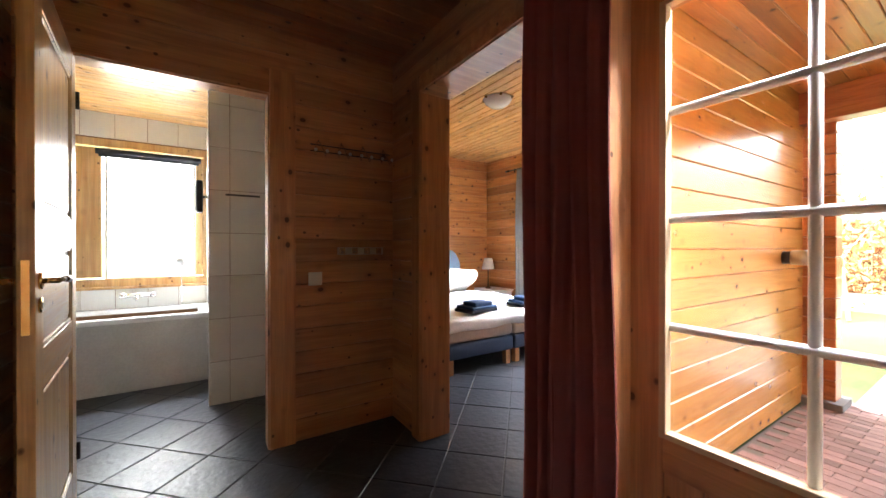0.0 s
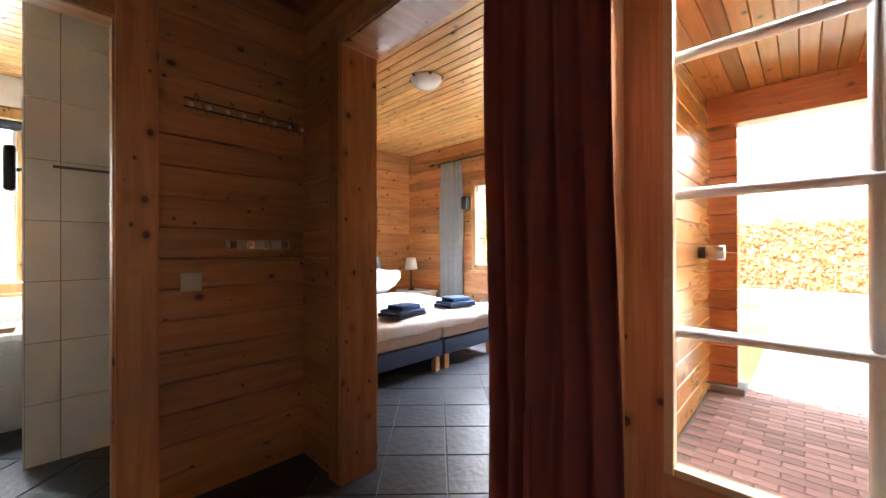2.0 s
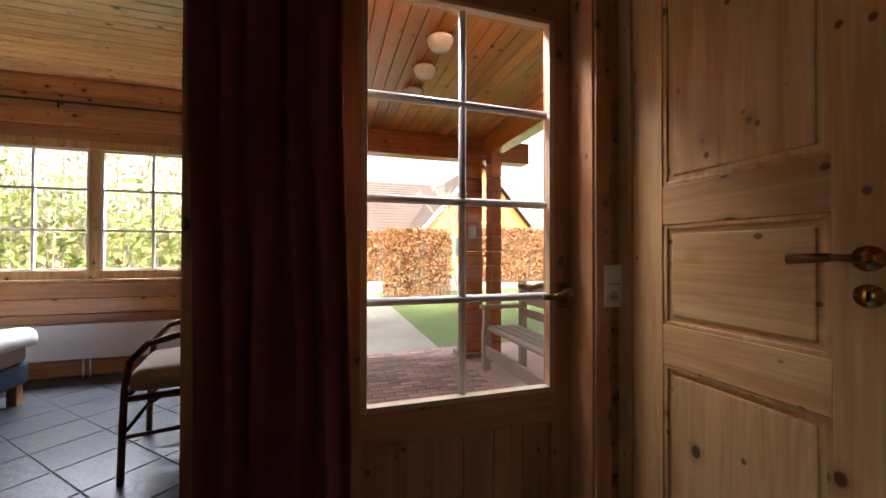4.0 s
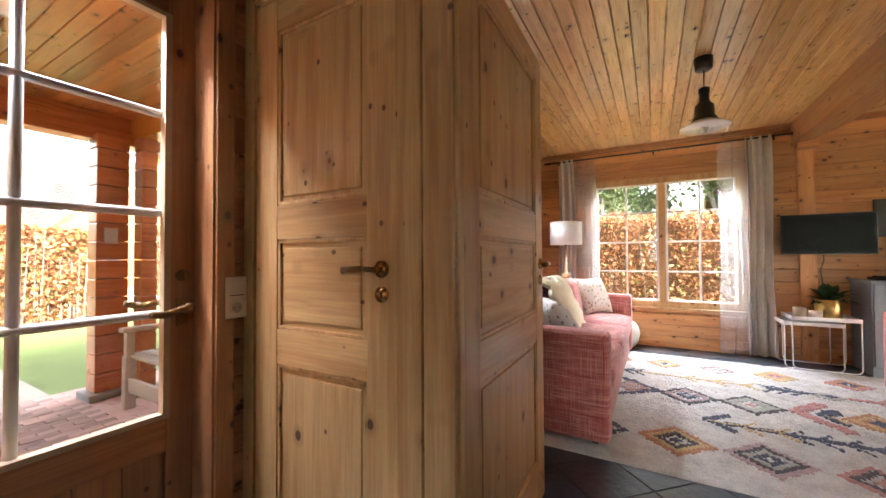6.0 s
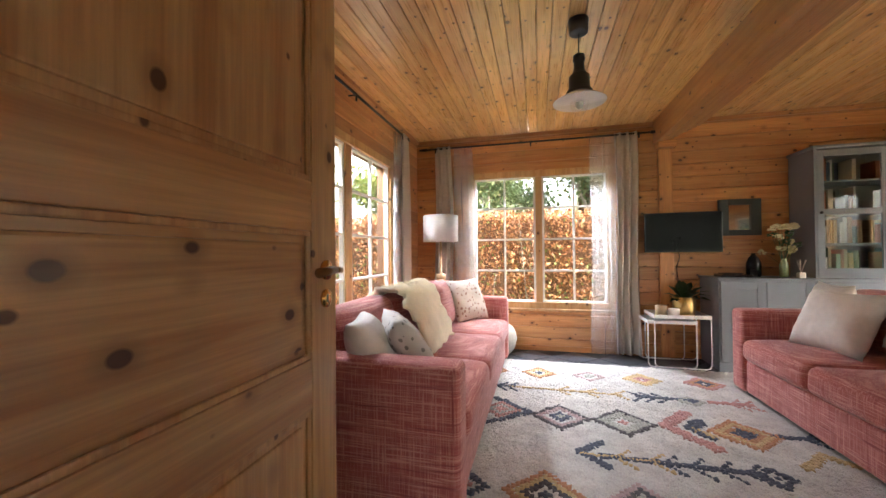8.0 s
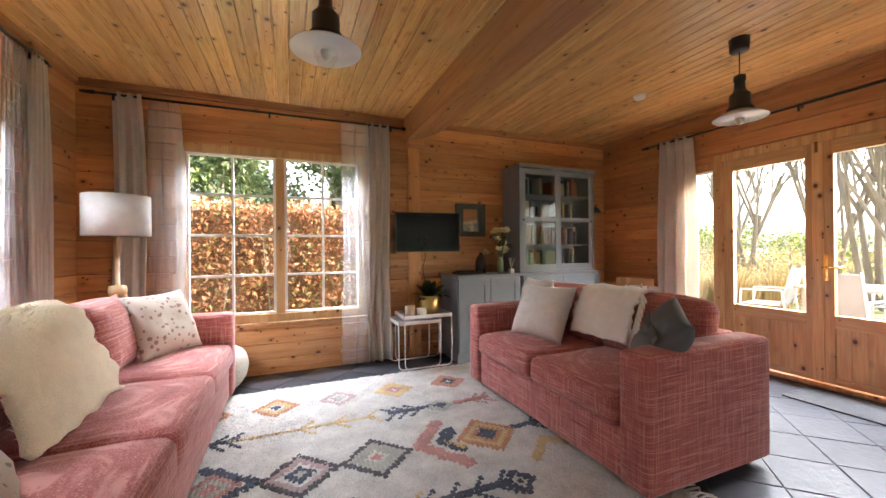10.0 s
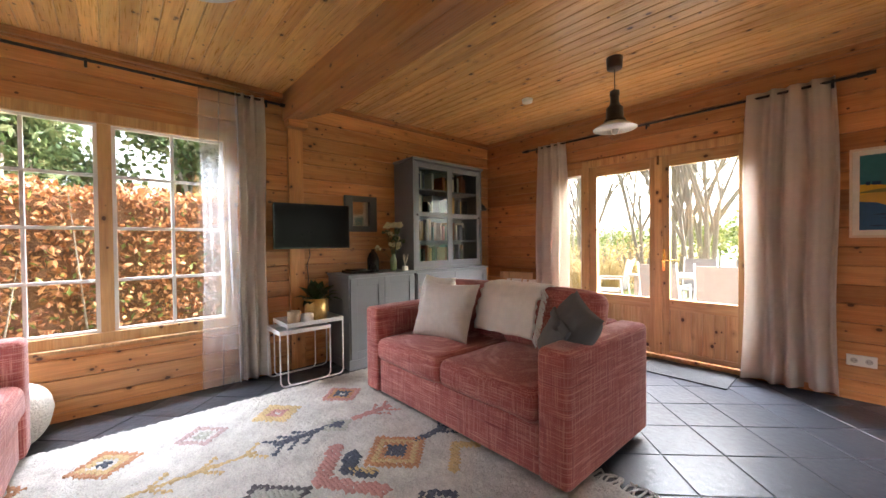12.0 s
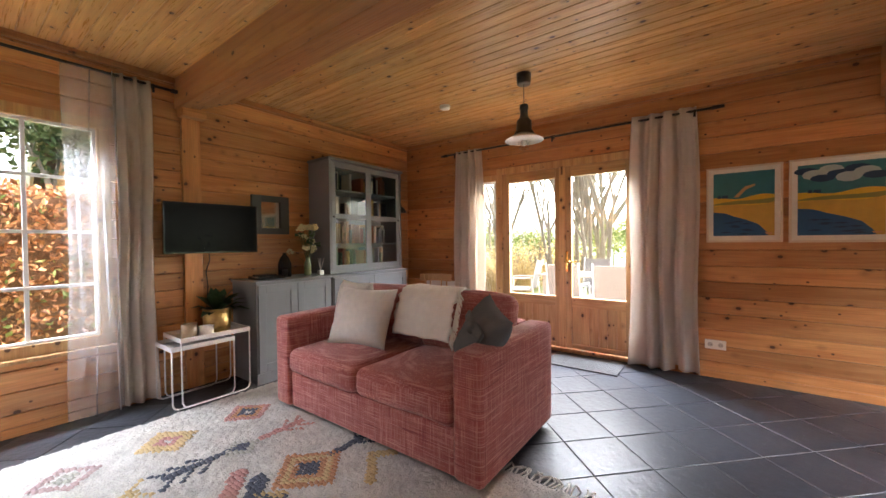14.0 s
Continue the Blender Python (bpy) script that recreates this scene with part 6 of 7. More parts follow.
for sx in (-1, 1):
    bm = bmesh.new()
    tube(bm, [(sx * 0.28, -0.27, 0), (sx * 0.27, -0.26, 0.45), (sx * 0.27, -0.24, 0.58), (sx * 0.27, -0.17, 0.66), (sx * 0.27, -0.05, 0.69), (sx * 0.26, 0.22, 0.7)], 0.016)
    part("armrest", bm, RATTAN, ac, smooth=True)
    bm = bmesh.new()
    tube(bm, [(sx * 0.26, 0.25, 0), (sx * 0.25, 0.22, 0.45), (sx * 0.2, 0.28, 0.9)], 0.016)
    part("back_leg", bm, RATTAN, ac, smooth=True)
    bm = bmesh.new()
    tube(bm, [(sx * 0.275, -0.26, 0.22), (sx * 0.255, 0.23, 0.22)], 0.011)
    tube(bm, [(sx * 0.27, -0.25, 0.25), (sx * 0.265, -0.17, 0.36), (sx * 0.26, -0.08, 0.41)], 0.009)
    part("side_stretcher", bm, RATTAN, ac, smooth=True)
bm = bmesh.new()
tube(bm, [(-0.27, -0.26, 0.4), (0.27, -0.26, 0.4), (0.25, 0.22, 0.4), (-0.25, 0.22, 0.4)], 0.016, closed=True)
part("seat_frame", bm, RATTAN, ac, smooth=True)
bm = bmesh.new()
tube(bm, [(-0.2, 0.28, 0.9), (0, 0.3, 0.95), (0.2, 0.28, 0.9)], 0.015)
for k in range(7):
    rod(bm, (-0.18 + 0.06 * k, 0.22, 0.42), (-0.15 + 0.05 * k, 0.285, 0.92), 0.006, seg=6)
part("back", bm, RATTAN, ac, smooth=True)
bm = bmesh.new()
soft_box(bm, 0, -0.02, 0.47, 0.5, 0.48, 0.11, 0.05, (0, 0, 0.02))
part("seat_cushion", bm, MATTR, ac, "pale seat cushion", True)

# ---- porch ----
G = -0.12
ceiling_boards("ceiling_porch", "x", -4.5, -1.25, 0.1, 2.6, 2.5, PORCH_CEIL, width=0.1, label="varnished pine board porch ceiling")
tagged(one("porch_roof", BACKING, None, (-4.9, -1.25, 0.1, 2.9, 2.63, 2.8)), "porch roof deck", "roof", kind="structure")
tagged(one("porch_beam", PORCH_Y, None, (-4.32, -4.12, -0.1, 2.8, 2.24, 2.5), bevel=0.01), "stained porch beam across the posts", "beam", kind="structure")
tagged(one("porch_beam", PORCH_X, None, (-4.3, -1.25, 2.16, 2.32, 2.28, 2.5), bevel=0.01), "stained porch beam along the side", "beam", kind="structure")
wall("wall_front_outside", "y", -1.29, -1.25, 1.36, 1.6, G, 2.5, [], [(-1, PORCH_X)], label="varnished outside boards by the front door")


def log_post(name, label, x0, x1, y0, y1):
    e = thing(name, label, "post", (0, 0, G))
    z = 0.06
    one("plinth", mat("grey_plinth_stone", (0.2, 0.2, 0.2), 0.9, bump=0.4), e, (x0 - 0.05, x1 + 0.05, y0 - 0.05, y1 + 0.05, 0, 0.06), bevel=0.008)
    while z < 2.3:
        top = min(z + 0.17, 2.4)
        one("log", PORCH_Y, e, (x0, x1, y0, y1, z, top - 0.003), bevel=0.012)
        z = top
    return e


log_post("porch_post", "stacked log porch post on a grey plinth", -4.22, -4.02, 1.88, 2.12)
log_post("porch_post", "stacked log porch post on a grey plinth", -3.98, -3.82, 2.14, 2.27)
log_post("porch_corner", "projecting log ends at the porch corner", -4.45, -4.25, 0.05, 0.3)
tagged(one("house_number", mat("grey_plate", (0.35, 0.36, 0.36), 0.4), None, (-4.02, -4.0, 1.93, 2.03, 1.28, 1.42), bevel=0.004), "small grey box on the porch post", "sign")
pl = thing("porch_lamp", "round outdoor wall lamp on the board wall", "wall lamp", (-3.75, 0.1, 1.13))
bm = bmesh.new()
rod(bm, (0, 0, 0), (0, 0.05, 0), 0.05, seg=20)
part("base", bm, BLACK, pl, smooth=True)
bm = bmesh.new()
rod(bm, (0, 0.05, 0), (0, 0.17, 0), 0.055, 0.06, 24)
part("drum", bm, mat("brushed_steel", (0.5, 0.5, 0.5), 0.3, 1.0), pl, smooth=True)
for x in (-2.2, -2.6, -3.0):
    e = thing("porch_ceiling_lamp", "white glass ceiling lamp under the porch", "ceiling lamp", (x, 1.04, 2.5), group="porch lamps")
    bm = bmesh.new()
    lathe(bm, [(0.01, -0.09), (0.06, -0.08), (0.085, -0.04), (0.085, -0.02), (0.05, 0)], 20)
    part("bowl", bm, ENAMEL, e, smooth=True)
    for k in range(4):
        bm = bmesh.new()
        rod(bm, (0.08 * math.cos(k * 1.57), 0.08 * math.sin(k * 1.57), -0.015), (0.1 * math.cos(k * 1.57), 0.1 * math.sin(k * 1.57), -0.01), 0.006, seg=6)
        part("clip", bm, BRASS, e)
bn = thing("garden_bench", "weathered grey wooden bench on the porch", "bench", (-2.9, 2.28, G))
WEATH = mat("weathered_grey_wood", (0.38, 0.35, 0.31), 0.8, bump=0.4, scale=50, vary=0.2)
for k in range(4):
    one("seat_slat", WEATH, bn, (-0.7, 0.7, -0.32 + k * 0.1, -0.235 + k * 0.1, 0.42, 0.45), bevel=0.005)
for k in range(3):
    one("back_slat", WEATH, bn, (-0.7, 0.7, 0.09 + 0.02 * k, 0.11 + 0.02 * k, 0.55 + k * 0.13, 0.64 + k * 0.13), bevel=0.005)
for sx in (-1, 1):
    bm = bmesh.new()
    box(bm, sx * 0.66 - 0.035, sx * 0.66 + 0.035, -0.36, -0.28, 0, 0.44, bevel=0.008)
    box(bm, sx * 0.66 - 0.035, sx * 0.66 + 0.035, 0.08, 0.15, 0, 0.92, bevel=0.008)
    part("leg", bm, WEATH, bn)
    one("armrest", WEATH, bn, (sx * 0.66 - 0.05, sx * 0.66 + 0.05, -0.38, 0.1, 0.64, 0.68), bevel=0.01)
    one("arm_post", WEATH, bn, (sx * 0.66 - 0.03, sx * 0.66 + 0.03, -0.35, -0.29, 0.44, 0.64), bevel=0.005)
one("stretcher", WEATH, bn, (-0.66, 0.66, -0.34, -0.31, 0.14, 0.26), bevel=0.005)

# ---- the garden ----
GRASS = mat("lawn_grass", (0.1, 0.135, 0.035), 0.9, bump=1.0, scale=18, vary=0.45)
bm = bmesh.new()
bmesh.ops.create_grid(bm, x_segments=2, y_segments=2, size=400)
gr = tagged(part("ground", bm, GRASS), "green lawn with bare patches", "lawn", kind="structure")
gr.location.z = G - 0.03
PAVE = mat("pale_path_clinker", (0.27, 0.24, 0.2), 0.85, bump=0.4, scale=20, vary=0.25)
tagged(one("path", PAVE, None, (-16.5, -4.6, 0.35, 1.75, G - 0.06, G - 0.012), (-22, -11.6, -40, 40, G - 0.06, G - 0.018)), "pale brick path and road", "path", kind="structure")
porch_bed = tagged(one("porch_paving", mat("brick_joint_sand", (0.2, 0.17, 0.14), 0.95, bump=0.4), None, (-4.6, -1.3, 0.1, 3.2, G - 0.06, G - 0.008)), "red-brown brick porch paving", "paving", kind="structure")
tagged(one("patio", PAVE, None, (4.65, 8.8, 0.5, 7.0, G - 0.06, G - 0.01)), "pale paved garden patio", "patio", kind="structure")


def leaf_mat(name, c1, c2, c3):
    m = bpy.data.materials.new(name)
    m.use_nodes = True
    n, l = m.node_tree.nodes, m.node_tree.links
    b = n["Principled BSDF"]
    b.inputs["Roughness"].default_value = 0.6
    g, r = n.new("ShaderNodeNewGeometry"), n.new("ShaderNodeValToRGB")
    r.color_ramp.elements[0].color, r.color_ramp.elements[1].color = (*c1, 1), (*c3, 1)
    mid = r.color_ramp.elements.new(0.5)
    mid.color = (*c2, 1)
    l.new(g.outputs["Random Per Island"], r.inputs[0]), l.new(r.outputs[0], b.inputs["Base Color"])
    tl, mx = n.new("ShaderNodeBsdfTranslucent"), n.new("ShaderNodeMixShader")
    mx.inputs[0].default_value = 0.3
    l.new(r.outputs[0], tl.inputs[0]), l.new(b.outputs[0], mx.inputs[1]), l.new(tl.outputs[0], mx.inputs[2])
    l.new(mx.outputs[0], n["Material Output"].inputs["Surface"])
    return m


BEECH = leaf_mat("autumn_beech_leaves", (0.14, 0.05, 0.02), (0.35, 0.14, 0.05), (0.48, 0.26, 0.125))
GREEN = leaf_mat("green_leaves", (0.07, 0.10, 0.02), (0.14, 0.18, 0.04), (0.26, 0.26, 0.08))
CONIFER = leaf_mat("conifer_needles", (0.05, 0.085, 0.035), (0.09, 0.13, 0.045), (0.19, 0.2, 0.09))
SPRING = leaf_mat("yellow_green_leaves", (0.17, 0.22, 0.05), (0.28, 0.33, 0.1), (0.45, 0.4, 0.2))
STRAW = leaf_mat("dry_grass", (0.3, 0.2, 0.08), (0.42, 0.3, 0.12), (0.5, 0.4, 0.2))
BARK = mat("grey_bark", (0.21, 0.18, 0.145), 0.9, bump=0.6, scale=30, vary=0.3)


def leaves(name, spots, size, material, parent, seed):
    """Many small bent leaves at the spots."""
    rn = np.random.RandomState(seed)
    n = len(spots)
    c = np.array(spots)
    a = rn.normal(size=(n, 3))
    a /= np.linalg.norm(a, axis=1)[:, None]
    b = np.cross(a, rn.normal(size=(n, 3)))
    b /= np.linalg.norm(b, axis=1)[:, None]
    s = size * rn.uniform(0.6, 1.3, (n, 1))
    nn = np.cross(a, b)
    v = np.stack([c - a * s, c + b * s * 0.55 + nn * s * 0.15, c + a * s, c - b * s * 0.55 + nn * s * 0.15], 1).reshape(-1, 3)
    me = bpy.data.meshes.new(name)
    me.from_pydata(v.tolist(), [], np.arange(4 * n).reshape(n, 4).tolist())
    me.materials.append(material)
    ob = new(name, me)
    ob.parent = parent
    return ob


def hedge(label, x0, x1, y0, y1, h, n, seed, size=0.05, extra_green=0.12):
    e = thing("beech_hedge", label, "hedge", (0, 0, G))
    rn = np.random.RandomState(seed)
    # one solid box: its dark brown stands in for the shaded hedge inside
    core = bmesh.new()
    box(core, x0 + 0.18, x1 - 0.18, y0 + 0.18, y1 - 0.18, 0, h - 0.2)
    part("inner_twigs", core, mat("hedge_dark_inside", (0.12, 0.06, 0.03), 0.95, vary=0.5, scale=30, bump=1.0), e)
    p = rn.uniform((x0, y0, 0.05), (x1, y1, h), (n * 3, 3))
    d = np.minimum.reduce([p[:, 0] - x0, x1 - p[:, 0], p[:, 1] - y0, y1 - p[:, 1], h - p[:, 2]])
    bump = 0.10 * np.sin(p[:, 0] * 5.1 + seed) * np.sin(p[:, 1] * 4.3) * np.sin(p[:, 2] * 6.7) + 0.05
    p = p[(d < 0.25) & (d > bump - 0.05)][:n]
    cut = rn.uniform(size=len(p)) < extra_green * (1.4 - p[:, 2] / h)
    leaves("foliage", p[~cut], size, BEECH, e, seed)
    if cut.any():
        leaves("green_foliage", p[cut], size, GREEN, e, seed + 1)
    tw = bmesh.new()
    rr = random.Random(seed)
    for _ in range(40):
        x, y = rr.uniform(x0 + 0.05, x1 - 0.05), rr.choice((y0 + 0.08, y1 - 0.08)) if x1 - x0 > y1 - y0 else rr.uniform(y0, y1)
        if x1 - x0 <= y1 - y0:
            x = rr.choice((x0 + 0.08, x1 - 0.08))
        rod(tw, (x, y, 0), (x + rr.uniform(-0.2, 0.2), y + rr.uniform(-0.05, 0.05), h * rr.uniform(0.5, 1.0)), 0.014, 0.004, 5)
    part("twigs", tw, BARK, e)
    return e


hedge("tall copper-brown beech hedge behind the house", -8.0, 4.6, 8.9, 9.7, 2.15, 42000, 1, 0.045)
hedge("copper-brown beech hedge beside the path", -11.0, -9.8, 1.9, 3.7, 1.9, 16000, 2, 0.05)
hedge("long copper-brown beech hedge across the road", -16.8, -15.8, -9, 3.4, 2.15, 32000, 3, 0.07, 0.05)
hedge("long copper-brown beech hedge behind the lawn", -15.0, -14.0, 6.5, 26, 2.3, 36000, 4, 0.075, 0.05)


def tree(label, at, h, seed, material=None, nleaf=0, size=0.06, spread=0.5, stems=1, levels=4):
    e = thing("tree", label, "tree", at)
    rr = random.Random(seed)
    bm = bmesh.new()
    tips = []

    def grow(p, d, ln, r, lev):
        q = p + d * ln
        rod(bm, p, q, r, r * 0.68, 7 if lev < 2 else 4)
        if lev >= 2:
            tips.append((p + q) / 2), tips.append(q)
        if lev >= levels:
            return
        for _ in range(3 if lev < levels - 1 else 4):
            nd = (d + Vector((rr.uniform(-1, 1), rr.uniform(-1, 1), rr.uniform(-0.25, 0.7))) * spread).normalized()
            grow(p.lerp(q, rr.uniform(0.6, 1)), nd, ln * rr.uniform(0.6, 0.85), r * 0.58, lev + 1)

    for _ in range(stems):
        lean = Vector((rr.uniform(-0.2, 0.2), rr.uniform(-0.2, 0.2), 1)).normalized()
        grow(Vector((rr.uniform(-0.2, 0.2) * (stems > 1), rr.uniform(-0.2, 0.2) * (stems > 1), 0)), lean, h * 0.34, (h * 0.017 + 0.02) * (0.5 if stems > 1 else 1), 0)
    part("trunk", bm, BARK, e)
    if material:
        pts = []
        for _ in range(nleaf):
            t = rr.choice(tips)
            pts.append((t.x + rr.gauss(0, 0.25), t.y + rr.gauss(0, 0.25), t.z + rr.gauss(0, 0.2)))
        leaves("crown", pts, size, material, e, seed)
    return e


tree("dark green pine behind the hedge", (-0.6, 11.6, G), 5.2, 1, CONIFER, 9000, 0.09, 0.8)
tree("dark green pine behind the hedge", (1.6, 12.2, G), 5.6, 2, CONIFER, 9000, 0.09, 0.8)
tree("leafy tree behind the hedge", (-3.0, 12.5, G), 5.0, 3, GREEN, 5000, 0.09, 0.8)
tree("bare many-stemmed tree in the garden", (11.2, 5.6, G), 6.5, 4, spread=0.45, stems=6, levels=5)
tree("bare many-stemmed tree in the garden", (12.5, 8.6, G), 6.5, 5, spread=0.45, stems=5, levels=5)
tree("bare many-stemmed tree in the garden", (10.4, 4.75, G), 6.2, 24, spread=0.4, stems=5, levels=5)
tree("bare leaning tree in the garden", (11.4, 6.5, G), 6.0, 25, spread=0.5, stems=3, levels=5)
tree("bare grey garden tree in winter", (15.5, 10.5, G), 7.0, 6, spread=0.5, stems=2)
tree("bare grey garden tree in winter", (17.0, 6.4, G), 7.0, 16, spread=0.5, stems=2)
tree("young bare tree by the road", (-13.0, 5.0, G), 5.0, 7, spread=0.5)
tree("bare tree beyond the lawn", (-19.0, 13.0, G), 8.0, 8, BEECH, 500, 0.07, 0.5)


def shrubbery(label, at, rx, ry, h, n, material, size, seed):
    """Loose bushes: leaf clumps heaped round many centres, with bare stems between."""
    e = thing("shrubbery", label, "bushes", at)
    rn = np.random.RandomState(seed)
    m = 40
    c = np.stack([rn.uniform(-rx, rx, m), rn.uniform(-ry, ry, m), h * rn.uniform(0.12, 0.8, m)], 1)
    pick = c[rn.randint(0, m, n)]
    p = pick + rn.normal(size=(n, 3)) * [0.45, 0.6, h * 0.13]
    p[:, 2] = np.abs(p[:, 2])
    leaves("foliage", p, size, material, e, seed)
    st = bmesh.new()
    rr = random.Random(seed)
    for q in c:
        b = Vector((q[0] + rr.uniform(-0.3, 0.3), q[1] + rr.uniform(-0.3, 0.3), 0))
        rod(st, b, Vector(q) + Vector((0, 0, h * 0.5)), 0.035, 0.008, 5)
        for _ in range(4):
            rod(st, b.lerp(Vector(q), rr.uniform(0.4, 1)), Vector(q) + Vector((rr.uniform(-0.8, 0.8), rr.uniform(-0.8, 0.8), h * rr.uniform(0.2, 0.7))), 0.014, 0.003, 4)
    part("stems", st, BARK, e)
    return e


shrubbery("yellow-green shrubs and thin trees outside the bedroom", (-9.5, -4.4, G), 1.2, 3.8, 3.0, 7000, SPRING, 0.085, 61)
shrubbery("straw-yellow shrubs behind the green ones", (-12.5, -6.5, G), 1.2, 4.5, 4.6, 5000, STRAW, 0.08, 62)
shrubbery("brown-green bushes at the garden's end", (21, 13, G), 3.0, 10.0, 2.6, 16000, GREEN, 0.1, 63)
shrubbery("dry brown bushes behind the patio", (12.5, 9.5, G), 1.5, 3.5, 1.3, 9000, STRAW, 0.05, 64)


def grass_clump(at, n, h, seed, label):
    rn = np.random.RandomState(seed)
    v, f = [], []
    for k in range(n):
        a, r = rn.uniform(0, 6.28), rn.uniform(0, 0.3)
        p = np.array([np.cos(a) * r, np.sin(a) * r, 0])
        o = np.array([np.cos(a), np.sin(a), 0]) * rn.uniform(0.1, 0.5) * h
        s = np.array([-np.sin(a), np.cos(a), 0]) * 0.008
        hh = h * rn.uniform(0.6, 1.1)
        i = len(v)
        v += [p - s, p + s, p + o * 0.4 + s * 0.7 + [0, 0, hh * 0.7], p + o * 0.4 - s * 0.7 + [0, 0, hh * 0.7], p + o + [0, 0, hh * 0.9]]
        f += [(i, i + 1, i + 2, i + 3), (i + 3, i + 2, i + 4)]
    me = bpy.data.meshes.new("ornamental_grass")
    me.from_pydata([tuple(map(float, q)) for q in v], [], f)
    me.materials.append(STRAW)
    ob = new("ornamental_grass", me)
    ob.location = at
    return tagged(ob, label, "grass", kind="stuff")


for k, (x, y) in enumerate(((8.6, 6.6), (9.1, 7.2), (9.6, 6.5), (8.3, 7.4), (9.9, 7.6))):
    grass_clump((x, y, G - 0.01), 500, 0.9, k, "dry straw-coloured ornamental grass")


def house(label, at, turn, w, d, eave, ridge):
    e = thing("neighbour_house", label, "house", at, turn)
    ORANGE = PORCH_X
    bm = bmesh.new()
    pts = [(-w / 2, 0), (w / 2, 0), (w / 2, eave), (0, ridge), (-w / 2, eave)]
    a = [bm.verts.new((x, -d / 2, z)) for x, z in pts]
    b = [bm.verts.new((x, d / 2, z)) for x, z in pts]
    bm.faces.new(a), bm.faces.new(b[::-1])
    for i in range(5):
        j = (i + 1) % 5
        bm.faces.new((a[j], a[i], b[i], b[j]))
    bmesh.ops.recalc_face_normals(bm, faces=bm.faces[:])
    part("wall", bm, ORANGE, e)
    tilem = mat("dark_roof_tile", (0.08, 0.052, 0.042), 0.8, vary=0.3, scale=8)
    slope = math.hypot(w / 2 + 0.5, (ridge - eave) * (w / 2 + 0.5) / (w / 2))
    for s in (-1, 1):
        bm = bmesh.new()
        ang = math.atan2(ridge - eave, w / 2)
        n = int(slope / 0.33)
        for k in range(n):
            u = k * 0.33
            x0, x1 = s * u * math.cos(ang), s * (u + 0.36) * math.cos(ang)
            z0, z1 = ridge + 0.12 - u * math.sin(ang), ridge + 0.12 - (u + 0.36) * math.sin(ang) + 0.04
            q = [bm.verts.new(c) for c in ((x0, -d / 2 - 0.5, z0), (x1, -d / 2 - 0.5, z1), (x1, d / 2 + 0.5, z1), (x0, d / 2 + 0.5, z0), (x1, -d / 2 - 0.5, z1 - 0.06), (x1, d / 2 + 0.5, z1 - 0.06))]
            bm.faces.new(q[:4]), bm.faces.new((q[1], q[4], q[5], q[2]))
        part("roof", bm, tilem, e, "dark clay tile roof slope")
        bm = bmesh.new()
        for y in (-d / 2 - 0.52, d / 2 + 0.5):
            for t in range(1):
                rod(bm, (0, y, ridge + 0.1), (s * (w / 2 + 0.5), y, ridge + 0.1 - (ridge - eave) * (w / 2 + 0.5) / (w / 2)), 0.09, seg=4)
        part("bargeboard", bm, WHITE, e)
    for x in (-w / 4, w / 4):
        wd = one("window", mat("dark_window", (0.05, 0.06, 0.07), 0.1), e, (x - 0.5, x + 0.5, -d / 2 - 0.03, -d / 2 + 0.02, 1.0, 2.1))
        one("window_frame", WHITE, wd, (x - 0.58, x - 0.5, -d / 2 - 0.05, -d / 2, 0.95, 2.15), (x + 0.5, x + 0.58, -d / 2 - 0.05, -d / 2, 0.95, 2.15), (x - 0.5, x + 0.5, -d / 2 - 0.05, -d / 2, 2.1, 2.15))
    return e


house("pine house with dark tiled roof across the road", (-29, 5.6, G), 0, 9, 7.6, 2.7, 6.6)
house("pine house with dark tiled roof beyond the hedge", (-24, 8.6, G), 90, 6.6, 9, 2.5, 6.3)
house("neighbouring house with a grey tiled roof", (7.2, 17, G), 90, 8, 9, 2.4, 6.0)
tagged(one("garden_fence", WHITE, None, (-19.3, -19.2, 9.5, 10.5, G, 1.9), bevel=0.01), "white board fence panel beside the house", "fence")
gt = thing("garden_table", "pale garden table on the patio", "table", (7.4, 4.1, G))
one("tabletop", WEATH, gt, (-0.5, 0.5, -0.85, 0.85, 0.71, 0.745), bevel=0.008)
for sx in (-1, 1):
    for sy in (-1, 1):
        one("leg", WEATH, gt, (sx * 0.42 - 0.03, sx * 0.42 + 0.03, sy * 0.75 - 0.03, sy * 0.75 + 0.03, 0, 0.71), bevel=0.004)
gc = thing("garden_chair", "grey metal garden chair with mesh seat", "chair", (6.6, 4.3, G), 90, group="garden chairs")
GMESH = mat("grey_mesh_fabric", (0.2, 0.2, 0.2), 0.8, bump=0.4, scale=200)
ALU = mat("white_aluminium", (0.6, 0.6, 0.6), 0.35, 0.4)
one("seat", GMESH, gc, (-0.24, 0.24, -0.24, 0.22, 0.42, 0.435), bevel=0.004)
bm = bmesh.new()
box(bm, -0.24, 0.24, -0.008, 0.008, 0, 0.55, bevel=0.004)
bmesh.ops.transform(bm, matrix=Matrix.Translation((0, 0.22, 0.43)) @ Matrix.Rotation(radians(-14), 4, "X"), verts=bm.verts[:])
part("backrest", bm, GMESH, gc)
